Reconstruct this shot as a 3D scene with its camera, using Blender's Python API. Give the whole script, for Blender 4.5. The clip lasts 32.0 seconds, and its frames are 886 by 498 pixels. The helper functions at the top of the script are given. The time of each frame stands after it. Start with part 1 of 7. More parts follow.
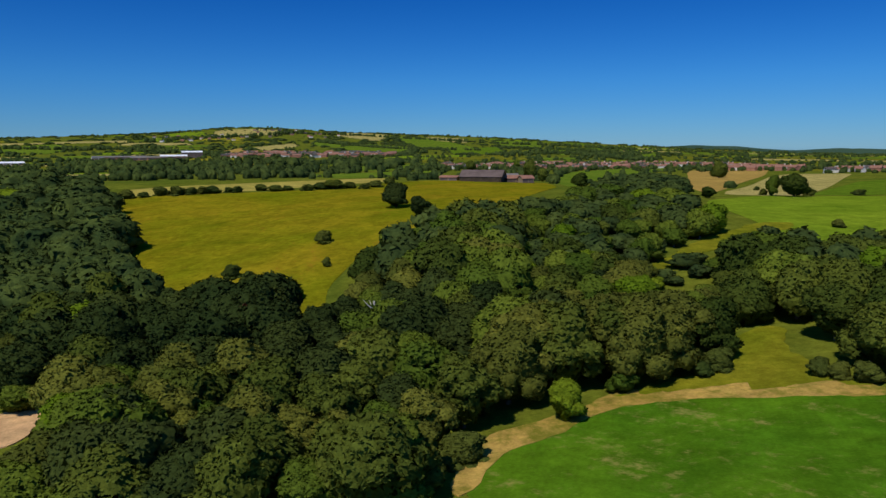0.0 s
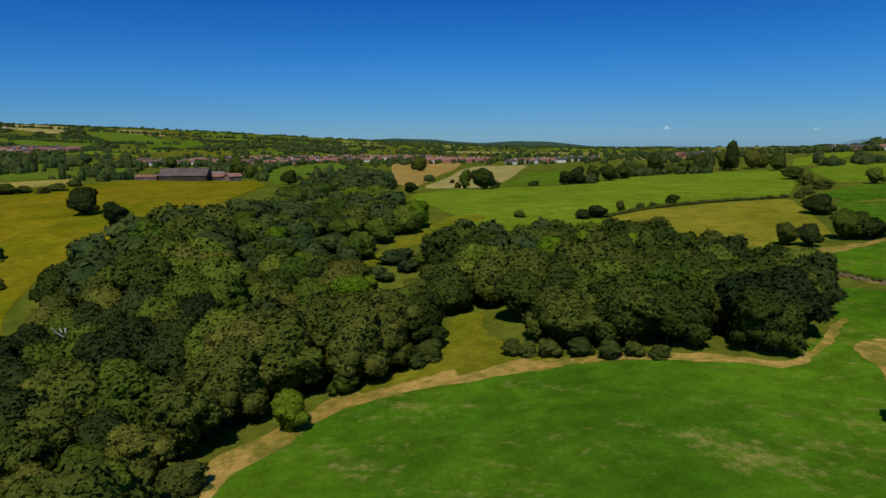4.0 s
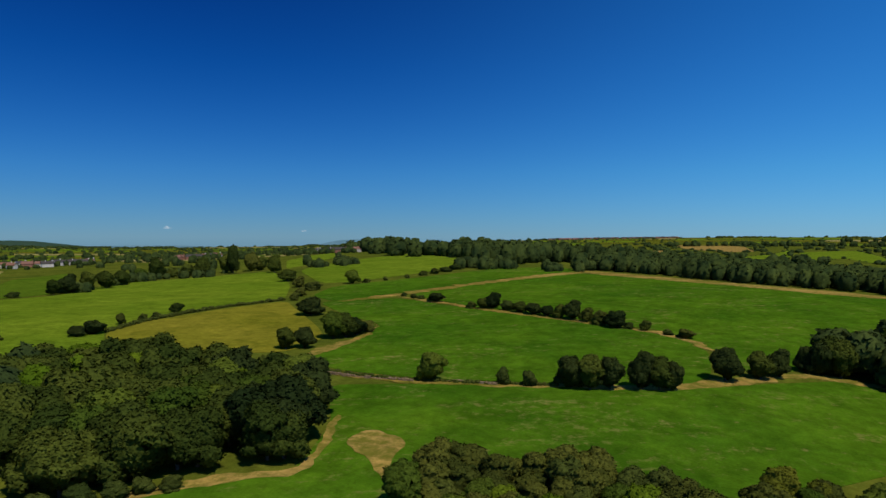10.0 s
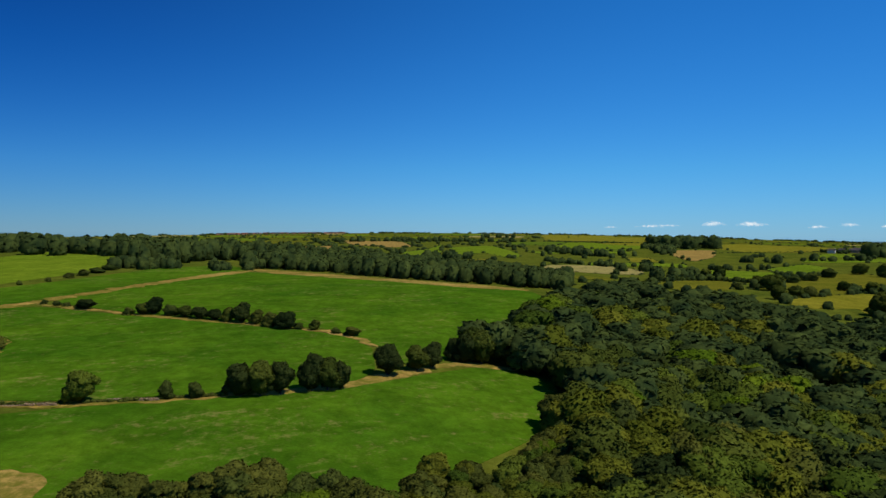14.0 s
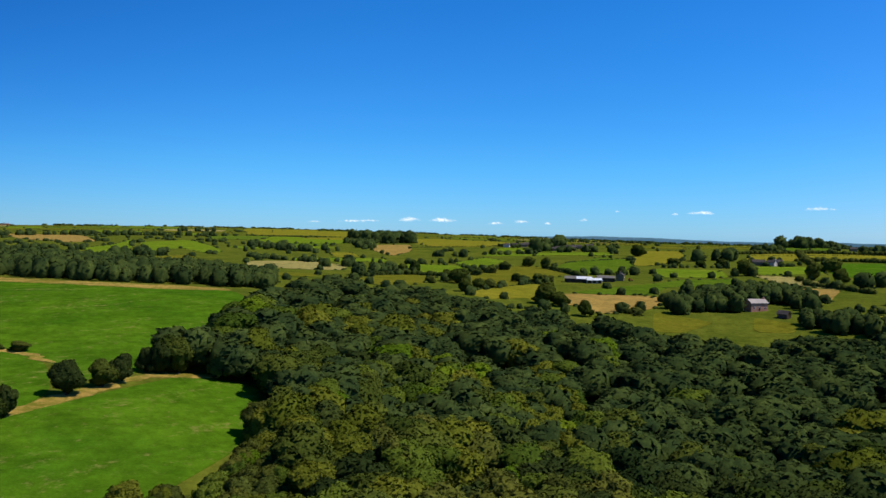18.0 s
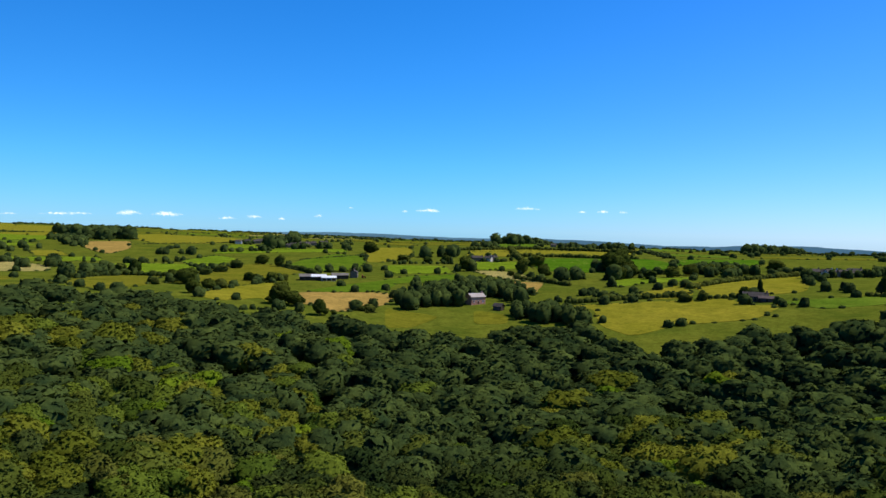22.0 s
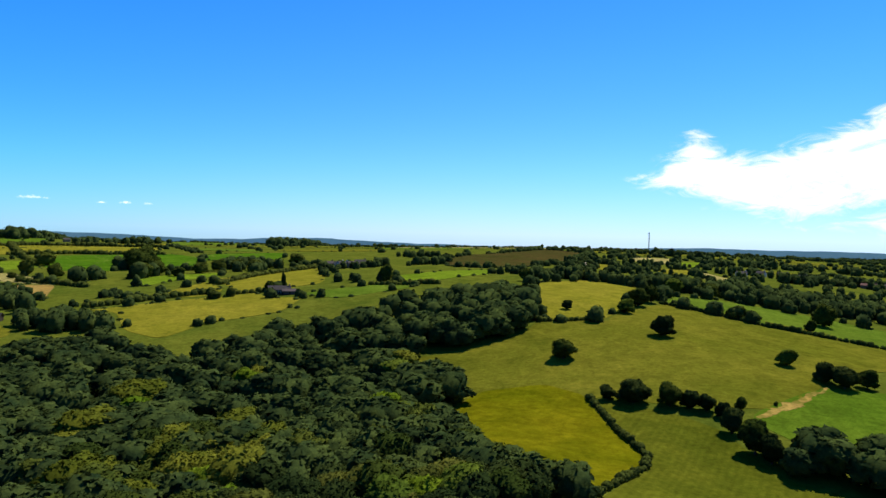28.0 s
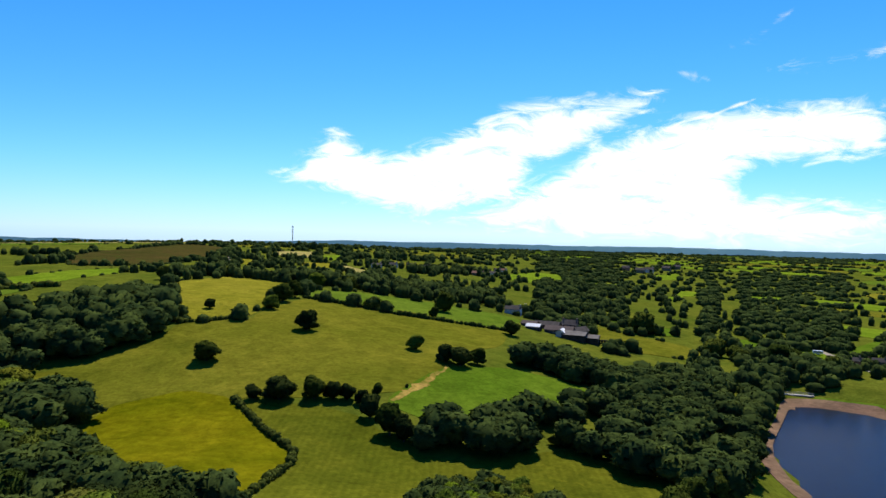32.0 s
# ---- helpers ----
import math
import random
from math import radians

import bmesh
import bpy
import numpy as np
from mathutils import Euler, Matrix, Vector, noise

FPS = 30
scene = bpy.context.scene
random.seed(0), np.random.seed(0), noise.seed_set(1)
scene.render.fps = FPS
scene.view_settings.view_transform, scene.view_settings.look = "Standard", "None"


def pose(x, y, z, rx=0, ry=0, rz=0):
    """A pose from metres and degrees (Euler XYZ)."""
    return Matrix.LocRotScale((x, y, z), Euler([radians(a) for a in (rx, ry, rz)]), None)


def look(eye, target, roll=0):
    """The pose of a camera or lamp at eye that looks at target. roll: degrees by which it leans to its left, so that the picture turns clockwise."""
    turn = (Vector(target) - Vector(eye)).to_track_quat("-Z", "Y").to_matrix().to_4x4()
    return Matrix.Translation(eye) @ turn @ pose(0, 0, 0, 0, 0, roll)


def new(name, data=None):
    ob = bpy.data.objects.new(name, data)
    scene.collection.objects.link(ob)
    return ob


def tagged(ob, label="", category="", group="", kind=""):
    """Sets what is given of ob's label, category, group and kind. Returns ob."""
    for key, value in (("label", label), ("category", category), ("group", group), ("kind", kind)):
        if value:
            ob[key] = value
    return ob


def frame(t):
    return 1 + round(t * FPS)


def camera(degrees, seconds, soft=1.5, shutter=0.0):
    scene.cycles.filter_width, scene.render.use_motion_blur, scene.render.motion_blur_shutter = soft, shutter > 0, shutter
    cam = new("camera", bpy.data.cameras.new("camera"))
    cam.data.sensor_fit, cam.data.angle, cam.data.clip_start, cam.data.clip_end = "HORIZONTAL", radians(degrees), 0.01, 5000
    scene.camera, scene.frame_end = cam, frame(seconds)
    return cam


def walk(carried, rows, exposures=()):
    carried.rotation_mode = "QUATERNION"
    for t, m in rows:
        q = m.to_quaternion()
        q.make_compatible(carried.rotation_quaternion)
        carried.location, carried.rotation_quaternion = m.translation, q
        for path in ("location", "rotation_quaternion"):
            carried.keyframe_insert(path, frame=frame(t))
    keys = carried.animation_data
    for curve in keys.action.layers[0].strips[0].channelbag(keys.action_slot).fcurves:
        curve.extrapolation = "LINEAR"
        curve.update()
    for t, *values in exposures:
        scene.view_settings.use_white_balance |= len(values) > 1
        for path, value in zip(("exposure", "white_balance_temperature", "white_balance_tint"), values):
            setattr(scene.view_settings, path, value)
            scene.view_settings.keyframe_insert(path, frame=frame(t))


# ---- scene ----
import collections

cam = camera(64.1, 32.0)
# seconds, height, then the three turns in degrees: the drone climbs on the spot and turns to the right
PATH = [
    (0.0, 25.00, 81.85, 0.29, -1.20),
    (0.5, 25.27, 81.78, 0.29, -4.11),
    (1.0, 25.55, 81.71, 0.28, -7.08),
    (1.5, 25.82, 81.63, 0.28, -10.04),
    (2.0, 26.09, 81.53, 0.31, -12.99),
    (2.5, 26.36, 81.46, 0.35, -15.92),
    (3.0, 26.64, 81.37, 0.33, -18.85),
    (3.5, 26.91, 81.31, 0.31, -21.75),
    (5.5, 28.00, 82.36, 0.25, -32.43),
    (6.0, 28.27, 85.00, 0.28, -35.89),
    (6.5, 28.54, 87.59, 0.24, -39.34),
    (7.0, 28.82, 89.23, 0.20, -42.95),
    (7.5, 29.09, 89.19, 0.14, -46.59),
    (8.0, 29.36, 89.16, 0.08, -50.16),
    (8.5, 29.63, 89.17, 0.03, -53.11),
    (9.0, 29.91, 89.12, -0.08, -56.33),
    (9.5, 30.18, 89.09, -0.05, -59.66),
    (10.0, 30.45, 89.06, -0.10, -62.94),
    (10.5, 30.72, 89.01, -0.13, -65.87),
    (11.0, 31.00, 88.99, -0.18, -68.77),
    (11.5, 31.27, 88.96, -0.21, -71.57),
    (12.0, 31.54, 88.93, -0.22, -75.68),
    (12.5, 31.81, 88.88, -0.29, -79.10),
    (13.0, 32.09, 88.85, -0.33, -82.52),
    (13.5, 32.36, 88.80, -0.39, -85.83),
    (14.0, 32.63, 88.75, -0.42, -89.21),
    (14.5, 32.90, 88.70, -0.48, -92.46),
    (16.5, 33.99, 88.55, -0.71, -104.29),
    (17.0, 34.27, 88.53, -0.76, -106.96),
    (17.5, 34.54, 88.51, -0.76, -109.94),
    (18.0, 34.81, 88.50, -0.84, -112.83),
    (18.5, 35.08, 88.48, -0.89, -115.70),
    (19.0, 35.36, 88.47, -0.96, -118.44),
    (19.5, 35.63, 88.46, -1.04, -120.97),
    (20.0, 35.90, 88.48, -1.12, -124.24),
    (20.5, 36.17, 88.49, -1.16, -127.23),
    (21.0, 36.45, 88.47, -1.19, -129.39),
    (21.5, 36.72, 88.48, -1.21, -131.59),
    (22.0, 36.99, 88.51, -1.24, -134.07),
    (22.5, 37.26, 88.53, -1.29, -136.67),
    (23.0, 37.54, 88.54, -1.27, -139.13),
    (23.5, 37.81, 88.56, -1.26, -141.78),
    (24.0, 38.08, 88.57, -1.31, -144.47),
    (24.5, 38.35, 88.60, -1.30, -147.18),
    (26.5, 39.44, 88.67, -1.33, -159.92),
    (27.0, 39.72, 88.68, -1.33, -163.02),
    (27.5, 39.99, 88.70, -1.35, -166.85),
    (28.0, 40.26, 88.71, -1.34, -170.95),
    (28.5, 40.53, 88.70, -1.39, -175.01),
    (29.0, 40.81, 88.71, -1.35, -179.04),
    (29.5, 41.08, 88.72, -1.31, -182.78),
    (30.0, 41.35, 88.71, -1.25, -186.38),
    (30.5, 41.62, 88.72, -1.24, -189.40),
    (31.0, 41.90, 88.73, -1.27, -192.55),
    (31.5, 42.17, 88.73, -1.27, -195.82),
    (32.0, 42.44, 88.76, -1.32, -199.19),
]
EXPOSURES = [(0, -0.25), (3.5, -0.36), (6, -0.47), (9, -0.62), (12, -0.5), (14, -0.45), (18, -0.12), (24, 0.1), (28, 0.17), (32, 0.22)]

walk(cam, [(t, pose(0, 0, z, rx, ry, rz)) for t, z, rx, ry, rz in PATH], EXPOSURES)

# ---- daylight: high sun, clear sky ----
SUN_AZ, SUN_EL = radians(212), radians(55)
world = bpy.data.worlds.new("sky")
world.use_nodes = True
scene.world = world
wn, wl = world.node_tree.nodes, world.node_tree.links
sky = wn.new("ShaderNodeTexSky")
sky.sky_type = "NISHITA"
sky.sun_disc = False
sky.sun_elevation, sky.sun_rotation = SUN_EL, SUN_AZ
sky.altitude, sky.air_density, sky.dust_density, sky.ozone_density = 200, 1.0, 0.0, 4.0
tint = wn.new("ShaderNodeMix")
tint.data_type, tint.blend_type = "RGBA", "MULTIPLY"
tint.inputs[0].default_value, tint.inputs[7].default_value = 1.0, (0.51, 0.8, 1.16, 1)
hue = wn.new("ShaderNodeHueSaturation")
hue.inputs["Saturation"].default_value = 1.12
wl.new(sky.outputs[0], tint.inputs[6])
wl.new(tint.outputs[2], hue.inputs["Color"])
# deeper, polarised blue away from the sun, paler towards it: halves of a factor by height, then by bearing
way = wn.new("ShaderNodeTexCoord").outputs["Generated"]
split = wn.new("ShaderNodeSeparateXYZ")
wl.new(way, split.inputs[0])


def by_height(stops):
    r = wn.new("ShaderNodeValToRGB")
    e = r.color_ramp.elements
    for k, (p, c) in enumerate(stops):
        el = e[k] if k < 2 else e.new(p)
        el.position, el.color = p, (*c, 1)
    wl.new(split.outputs["Z"], r.inputs["Fac"])
    return r.outputs["Color"]


away = by_height([(0.0, (0.26, 0.325, 0.42)), (0.09, (0.2, 0.33, 0.43)), (0.233, (0.065, 0.235, 0.37)), (0.342, (0.04, 0.17, 0.31)), (0.7, (0.3, 0.4, 0.5))])
toward = by_height([(0.0, (0.44, 0.57, 0.74)), (0.09, (0.47, 0.67, 0.71)), (0.233, (0.53, 0.69, 0.73)), (0.342, (0.55, 0.69, 0.73)), (0.7, (0.5, 0.5, 0.5))])
sunward = by_height([(0.0, (0.68, 0.6, 0.71)), (0.09, (0.73, 0.65, 0.71)), (0.233, (0.86, 0.67, 0.72)), (0.342, (0.92, 0.66, 0.74)), (0.7, (0.5, 0.5, 0.5))])
dark_at = radians(5)
turned = wn.new("ShaderNodeVectorMath")
turned.operation = "DOT_PRODUCT"
turned.inputs[1].default_value = (math.sin(dark_at), math.cos(dark_at), 0)
wl.new(way, turned.inputs[0])
side = wn.new("ShaderNodeMapRange")
side.interpolation_type = "SMOOTHSTEP"
side.inputs[1].default_value, side.inputs[2].default_value, side.inputs[3].default_value, side.inputs[4].default_value = -0.25, 0.78, 1.0, 0.0
wl.new(turned.outputs["Value"], side.inputs[0])
blend = wn.new("ShaderNodeMix")
blend.data_type = "RGBA"
wl.new(side.outputs[0], blend.inputs[0])
near_sun = wn.new("ShaderNodeVectorMath")
near_sun.operation = "DOT_PRODUCT"
near_sun.inputs[1].default_value = (math.sin(SUN_AZ), math.cos(SUN_AZ), 0)
wl.new(way, near_sun.inputs[0])
pale = wn.new("ShaderNodeMapRange")
pale.interpolation_type = "SMOOTHSTEP"
pale.inputs[1].default_value, pale.inputs[2].default_value = 0.1, 0.85
wl.new(near_sun.outputs["Value"], pale.inputs[0])
lit = wn.new("ShaderNodeMix")
lit.data_type = "RGBA"
wl.new(pale.outputs[0], lit.inputs[0])
wl.new(toward, lit.inputs[6])
wl.new(sunward, lit.inputs[7])
wl.new(away, blend.inputs[6])
wl.new(lit.outputs[2], blend.inputs[7])
deep = wn.new("ShaderNodeMix")
deep.data_type, deep.blend_type = "RGBA", "MULTIPLY"
deep.inputs[0].default_value = 1.0
wl.new(hue.outputs[0], deep.inputs[6])
wl.new(blend.outputs[2], deep.inputs[7])
wl.new(deep.outputs[2], wn["Background"].inputs["Color"])
wn["Background"].inputs["Strength"].default_value = 0.2
sun = new("sun", bpy.data.lights.new("sun", "SUN"))
sun.data.energy, sun.data.angle, sun.data.color = 4.5, radians(0.53), (1.0, 0.94, 0.84)
sun_way = Vector((math.sin(SUN_AZ) * math.cos(SUN_EL), math.cos(SUN_AZ) * math.cos(SUN_EL), math.sin(SUN_EL)))
sun.matrix_world = look(sun_way * 300, (0, 0, 0))


# ---- materials ----
def material(name):
    m = bpy.data.materials.new(name)
    m.use_nodes = True
    n, l = m.node_tree.nodes, m.node_tree.links
    return m, n, l, n["Principled BSDF"]


def noise_node(n, l, coord, scale, detail=4.0, rough=0.6, distort=0.0):
    t = n.new("ShaderNodeTexNoise")
    t.inputs["Scale"].default_value, t.inputs["Detail"].default_value = scale, detail
    t.inputs["Roughness"].default_value, t.inputs["Distortion"].default_value = rough, distort
    l.new(coord, t.inputs["Vector"])
    return t.outputs["Fac"]


def ramp(n, l, fac, stops):
    r = n.new("ShaderNodeValToRGB")
    e = r.color_ramp.elements
    for k, (p, c) in enumerate(stops):
        el = e[k] if k < 2 else e.new(p)
        el.position, el.color = p, (*c, 1)
    l.new(fac, r.inputs["Fac"])
    return r.outputs["Color"]


def mixed(n, l, fac, a, b, mode="MIX"):
    m = n.new("ShaderNodeMix")
    m.data_type, m.blend_type = "RGBA", mode
    for socket, v in ((m.inputs[0], fac), (m.inputs[6], a), (m.inputs[7], b)):
        if isinstance(v, (int, float)):
            socket.default_value = v
        elif isinstance(v, tuple):
            socket.default_value = (*v, 1)
        else:
            l.new(v, socket)
    return m.outputs[2]


def bumped(n, l, bsdf, height, strength, distance):
    b = n.new("ShaderNodeBump")
    b.inputs["Strength"].default_value, b.inputs["Distance"].default_value = strength, distance
    l.new(height, b.inputs["Height"])
    l.new(b.outputs[0], bsdf.inputs["Normal"])


def stepped(n, l, fac, lo, hi):
    m = n.new("ShaderNodeMapRange")
    m.interpolation_type = "SMOOTHSTEP"
    m.inputs[1].default_value, m.inputs[2].default_value = lo, hi
    l.new(fac, m.inputs[0])
    return m.outputs[0]


def turf(name, low, high, dry=None, dry_at=0.6, rows=0.0, turn=0.0, row_gap=3.0, tuft=0.5):
    """Grass or crop: broad shade, tufts, worn dry spots and, where it was worked, rows."""
    m, n, l, p = material(name)
    at = n.new("ShaderNodeTexCoord").outputs["Object"]
    broad = noise_node(n, l, at, 0.022, 5, 0.62, 0.4)
    tufts = noise_node(n, l, at, tuft, 5, 0.7)
    fine = noise_node(n, l, at, 2.6, 3, 0.7)
    mottle = noise_node(n, l, at, 0.1, 6, 0.68, 0.6)
    col = ramp(n, l, broad, [(0.33, low), (0.67, high)])
    col = mixed(n, l, 0.7, col, ramp(n, l, mottle, [(0.34, (0.62, 0.66, 0.6)), (0.68, (1.35, 1.28, 1.2))]), "MULTIPLY")
    col = mixed(n, l, 0.55, col, ramp(n, l, tufts, [(0.3, (0.45, 0.45, 0.45)), (0.72, (1.35, 1.35, 1.3))]), "MULTIPLY")
    col = mixed(n, l, 0.35, col, ramp(n, l, fine, [(0.3, (0.55, 0.55, 0.5)), (0.75, (1.4, 1.4, 1.4))]), "MULTIPLY")
    if rows:
        mp = n.new("ShaderNodeMapping")
        mp.inputs["Rotation"].default_value = (0, 0, radians(turn))
        l.new(at, mp.inputs["Vector"])
        w = n.new("ShaderNodeTexWave")
        w.inputs["Scale"].default_value, w.inputs["Distortion"].default_value = 0.314 / row_gap * 3.14, 1.2
        w.inputs["Detail Scale"].default_value, w.inputs["Detail"].default_value = 0.4, 2
        l.new(mp.outputs[0], w.inputs["Vector"])
        col = mixed(n, l, rows, col, ramp(n, l, w.outputs["Fac"], [(0.2, (0.6, 0.62, 0.55)), (0.8, (1.35, 1.3, 1.3))]), "MULTIPLY")
    if dry:
        mp = n.new("ShaderNodeMapping")
        mp.vector_type = "TEXTURE"
        mp.inputs["Rotation"].default_value, mp.inputs["Scale"].default_value = (0, 0, radians(turn - 75)), (2.4, 0.7, 1)
        l.new(at, mp.inputs["Vector"])
        spots = mixed(n, l, 0.48, noise_node(n, l, mp.outputs[0], 0.06, 7, 0.72, 0.8), noise_node(n, l, at, 0.45, 5, 0.75))
        col = mixed(n, l, mixed(n, l, stepped(n, l, spots, dry_at, dry_at + 0.17), (0, 0, 0), (0.8, 0.8, 0.8)), col, dry)
    l.new(col, p.inputs["Base Color"])
    p.inputs["Roughness"].default_value = 0.95
    p.inputs["Specular IOR Level"].default_value = 0.0
    bumped(n, l, p, tufts, 0.5, 0.5)
    return m


def foliage(name, dark, light, island=False, shine=0.0):
    """Leaves: every tree its own tone, clump and leaf tones with painted dark gaps, light through the blades."""
    m, n, l, p = material(name)
    at = n.new("ShaderNodeTexCoord").outputs["Object"]
    if island:
        pick = n.new("ShaderNodeNewGeometry").outputs["Random Per Island"]
        own = noise_node(n, l, at, 0.11, 3, 0.6)
    else:
        pick = n.new("ShaderNodeNewGeometry").outputs["Random Per Island"]
        own = n.new("ShaderNodeObjectInfo").outputs["Random"]
    col = ramp(n, l, own, [(0.05 if not island else 0.32, dark), (0.95 if not island else 0.68, light)])
    col = mixed(n, l, 0.45, col, ramp(n, l, pick, [(0.0, (0.6, 0.64, 0.6)), (1.0, (1.4, 1.36, 1.2))]), "MULTIPLY")
    leafy = noise_node(n, l, at, 1.7, 6, 0.85)
    clump = noise_node(n, l, at, 0.7, 4, 0.7, 0.5)
    # shade in the gaps between leaves is put into the colour by noise
    col = mixed(n, l, 0.5, col, ramp(n, l, leafy, [(0.36, (0.35, 0.38, 0.36)), (0.64, (1.65, 1.6, 1.5))]), "MULTIPLY")
    col = mixed(n, l, 0.22, col, ramp(n, l, clump, [(0.34, (0.5, 0.52, 0.5)), (0.66, (1.5, 1.46, 1.3))]), "MULTIPLY")
    bumped(n, l, p, noise_node(n, l, at, 2.2, 4, 0.7), 0.35, 0.25)
    l.new(col, p.inputs["Base Color"])
    p.inputs["Roughness"].default_value = 0.55
    p.inputs["Specular IOR Level"].default_value = shine
    tr = n.new("ShaderNodeBsdfTranslucent")
    l.new(col, tr.inputs["Color"])
    mx = n.new("ShaderNodeMixShader")
    mx.inputs[0].default_value = 0.16
    l.new(p.outputs[0], mx.inputs[1])
    l.new(tr.outputs[0], mx.inputs[2])
    l.new(mx.outputs[0], n["Material Output"].inputs["Surface"])
    return m


def surface(name, a, b, scale=1.0, rough=0.8, bump=0.2, metal=0.0):
    m, n, l, p = material(name)
    at = n.new("ShaderNodeTexCoord").outputs["Object"]
    big = noise_node(n, l, at, scale * 0.3, 4)
    small = noise_node(n, l, at, scale * 4, 4, 0.7)
    col = ramp(n, l, big, [(0.35, a), (0.65, b)])
    col = mixed(n, l, 0.4, col, ramp(n, l, small, [(0.3, (0.6, 0.6, 0.6)), (0.7, (1.25, 1.25, 1.25))]), "MULTIPLY")
    l.new(col, p.inputs["Base Color"])
    p.inputs["Roughness"].default_value, p.inputs["Metallic"].default_value = rough, metal
    p.inputs["Specular IOR Level"].default_value = 0.06
    bumped(n, l, p, small, bump, 0.05)
    return m


TURF = {
    "crop": turf("crop_green", (0.046, 0.122, 0.006), (0.085, 0.172, 0.008), (0.28, 0.24, 0.06), 0.52, 0.04, 20, 3.0, 0.3),
    "grass": turf("meadow_green", (0.085, 0.145, 0.012), (0.13, 0.185, 0.018), None, 0.6, 0.05, 60, 5.0),
    "grass_bright": turf("meadow_bright_green", (0.078, 0.14, 0.009), (0.11, 0.172, 0.013), None, 0.6, 0.05, 35, 4.0),
    "meadow_lime": turf("meadow_lime", (0.122, 0.195, 0.011), (0.175, 0.245, 0.016), None, 0.6, 0.15, 75, 5.0),
    "pasture": turf("rough_pasture", (0.12, 0.13, 0.011), (0.172, 0.162, 0.016), (0.22, 0.17, 0.02), 0.57),
    "pasture_tuft": turf("tufted_golden_pasture", (0.11, 0.12, 0.003), (0.175, 0.155, 0.005), (0.16, 0.085, 0.012), 0.62, 0, 0, 3.0, 0.35),
    "pasture_gold": turf("golden_pasture", (0.185, 0.182, 0.014), (0.25, 0.222, 0.022), (0.12, 0.14, 0.01), 0.6),
    "pasture_dry": turf("olive_pasture", (0.13, 0.145, 0.005), (0.225, 0.175, 0.009), (0.26, 0.12, 0.015), 0.54),
    "stubble": turf("straw_stubble", (0.29, 0.25, 0.05), (0.36, 0.3, 0.07), None, 0.6, 0.2, 10, 5.0),
    "hay": turf("mown_hay", (0.3, 0.26, 0.08), (0.38, 0.32, 0.11), (0.15, 0.2, 0.03), 0.55, 0.5, -52, 9.0),
    "ripe": turf("ripe_grass", (0.3, 0.2, 0.05), (0.39, 0.26, 0.07), None, 0.6, 0.15, 30, 5.0),
    "straw": turf("dry_straw_grass", (0.34, 0.22, 0.05), (0.5, 0.33, 0.09), (0.1, 0.12, 0.008), 0.42),
    "glade": turf("glade_grass", (0.11, 0.145, 0.007), (0.2, 0.18, 0.014), (0.28, 0.19, 0.03), 0.54),
    "mown": turf("mown_striped_green", (0.084, 0.1, 0.008), (0.122, 0.126, 0.011), (0.18, 0.17, 0.012), 0.53, 0.14, 20, 7.0),
    "heath": turf("heather_heath", (0.05, 0.05, 0.012), (0.085, 0.06, 0.018), (0.05, 0.072, 0.008), 0.48),
    "sand": turf("bare_sand", (0.48, 0.29, 0.14), (0.6, 0.38, 0.2)),
    "lane": turf("gravel_lane", (0.3, 0.26, 0.2), (0.4, 0.34, 0.27)),
    "shore": turf("wet_shore", (0.16, 0.1, 0.07), (0.26, 0.17, 0.11)),
}
LAYER = {"straw": 2, "glade": 2, "sand": 2, "shore": 2, "lane": 2, "pasture_tuft": 4}
GROUND = turf("rough_ground", (0.08, 0.11, 0.012), (0.135, 0.148, 0.017), (0.13, 0.13, 0.015), 0.57)
LEAF = {
    "oak": foliage("oak_leaves", (0.034, 0.053, 0.01), (0.086, 0.106, 0.017)),
    "ash": foliage("ash_leaves", (0.05, 0.084, 0.011), (0.112, 0.146, 0.018)),
    "alder": foliage("alder_leaves", (0.062, 0.075, 0.014), (0.122, 0.128, 0.022)),
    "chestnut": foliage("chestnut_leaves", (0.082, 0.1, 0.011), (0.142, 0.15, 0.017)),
    "thorn": foliage("hawthorn_leaves", (0.04, 0.062, 0.014), (0.09, 0.105, 0.02)),
    "conifer": foliage("conifer_needles", (0.02, 0.036, 0.008), (0.034, 0.05, 0.011)),
    "lime": foliage("lime_leaves", (0.075, 0.13, 0.008), (0.13, 0.18, 0.012)),
    # darkest leaves: own tone of hedgerow trees, painted shade in the backlit woods
    "beech": foliage("dark_leaves", (0.019, 0.033, 0.01), (0.044, 0.06, 0.015)),
    "rust": foliage("rust_leaves", (0.12, 0.045, 0.03), (0.17, 0.07, 0.045)),
}
WOODLEAF = foliage("woodland_leaves", (0.022, 0.04, 0.015), (0.072, 0.098, 0.024), True)
BARK = surface("bark", (0.07, 0.05, 0.035), (0.14, 0.11, 0.08), 2.0, 0.9, 0.5)

# ---- the lie of the land: rings of heights round the drone, every 20 degrees from north, blended by splines ----
RINGS, HEIGHTS = [], []


def ring(r, heights):
    RINGS.append(math.log(r))
    HEIGHTS.append(heights)


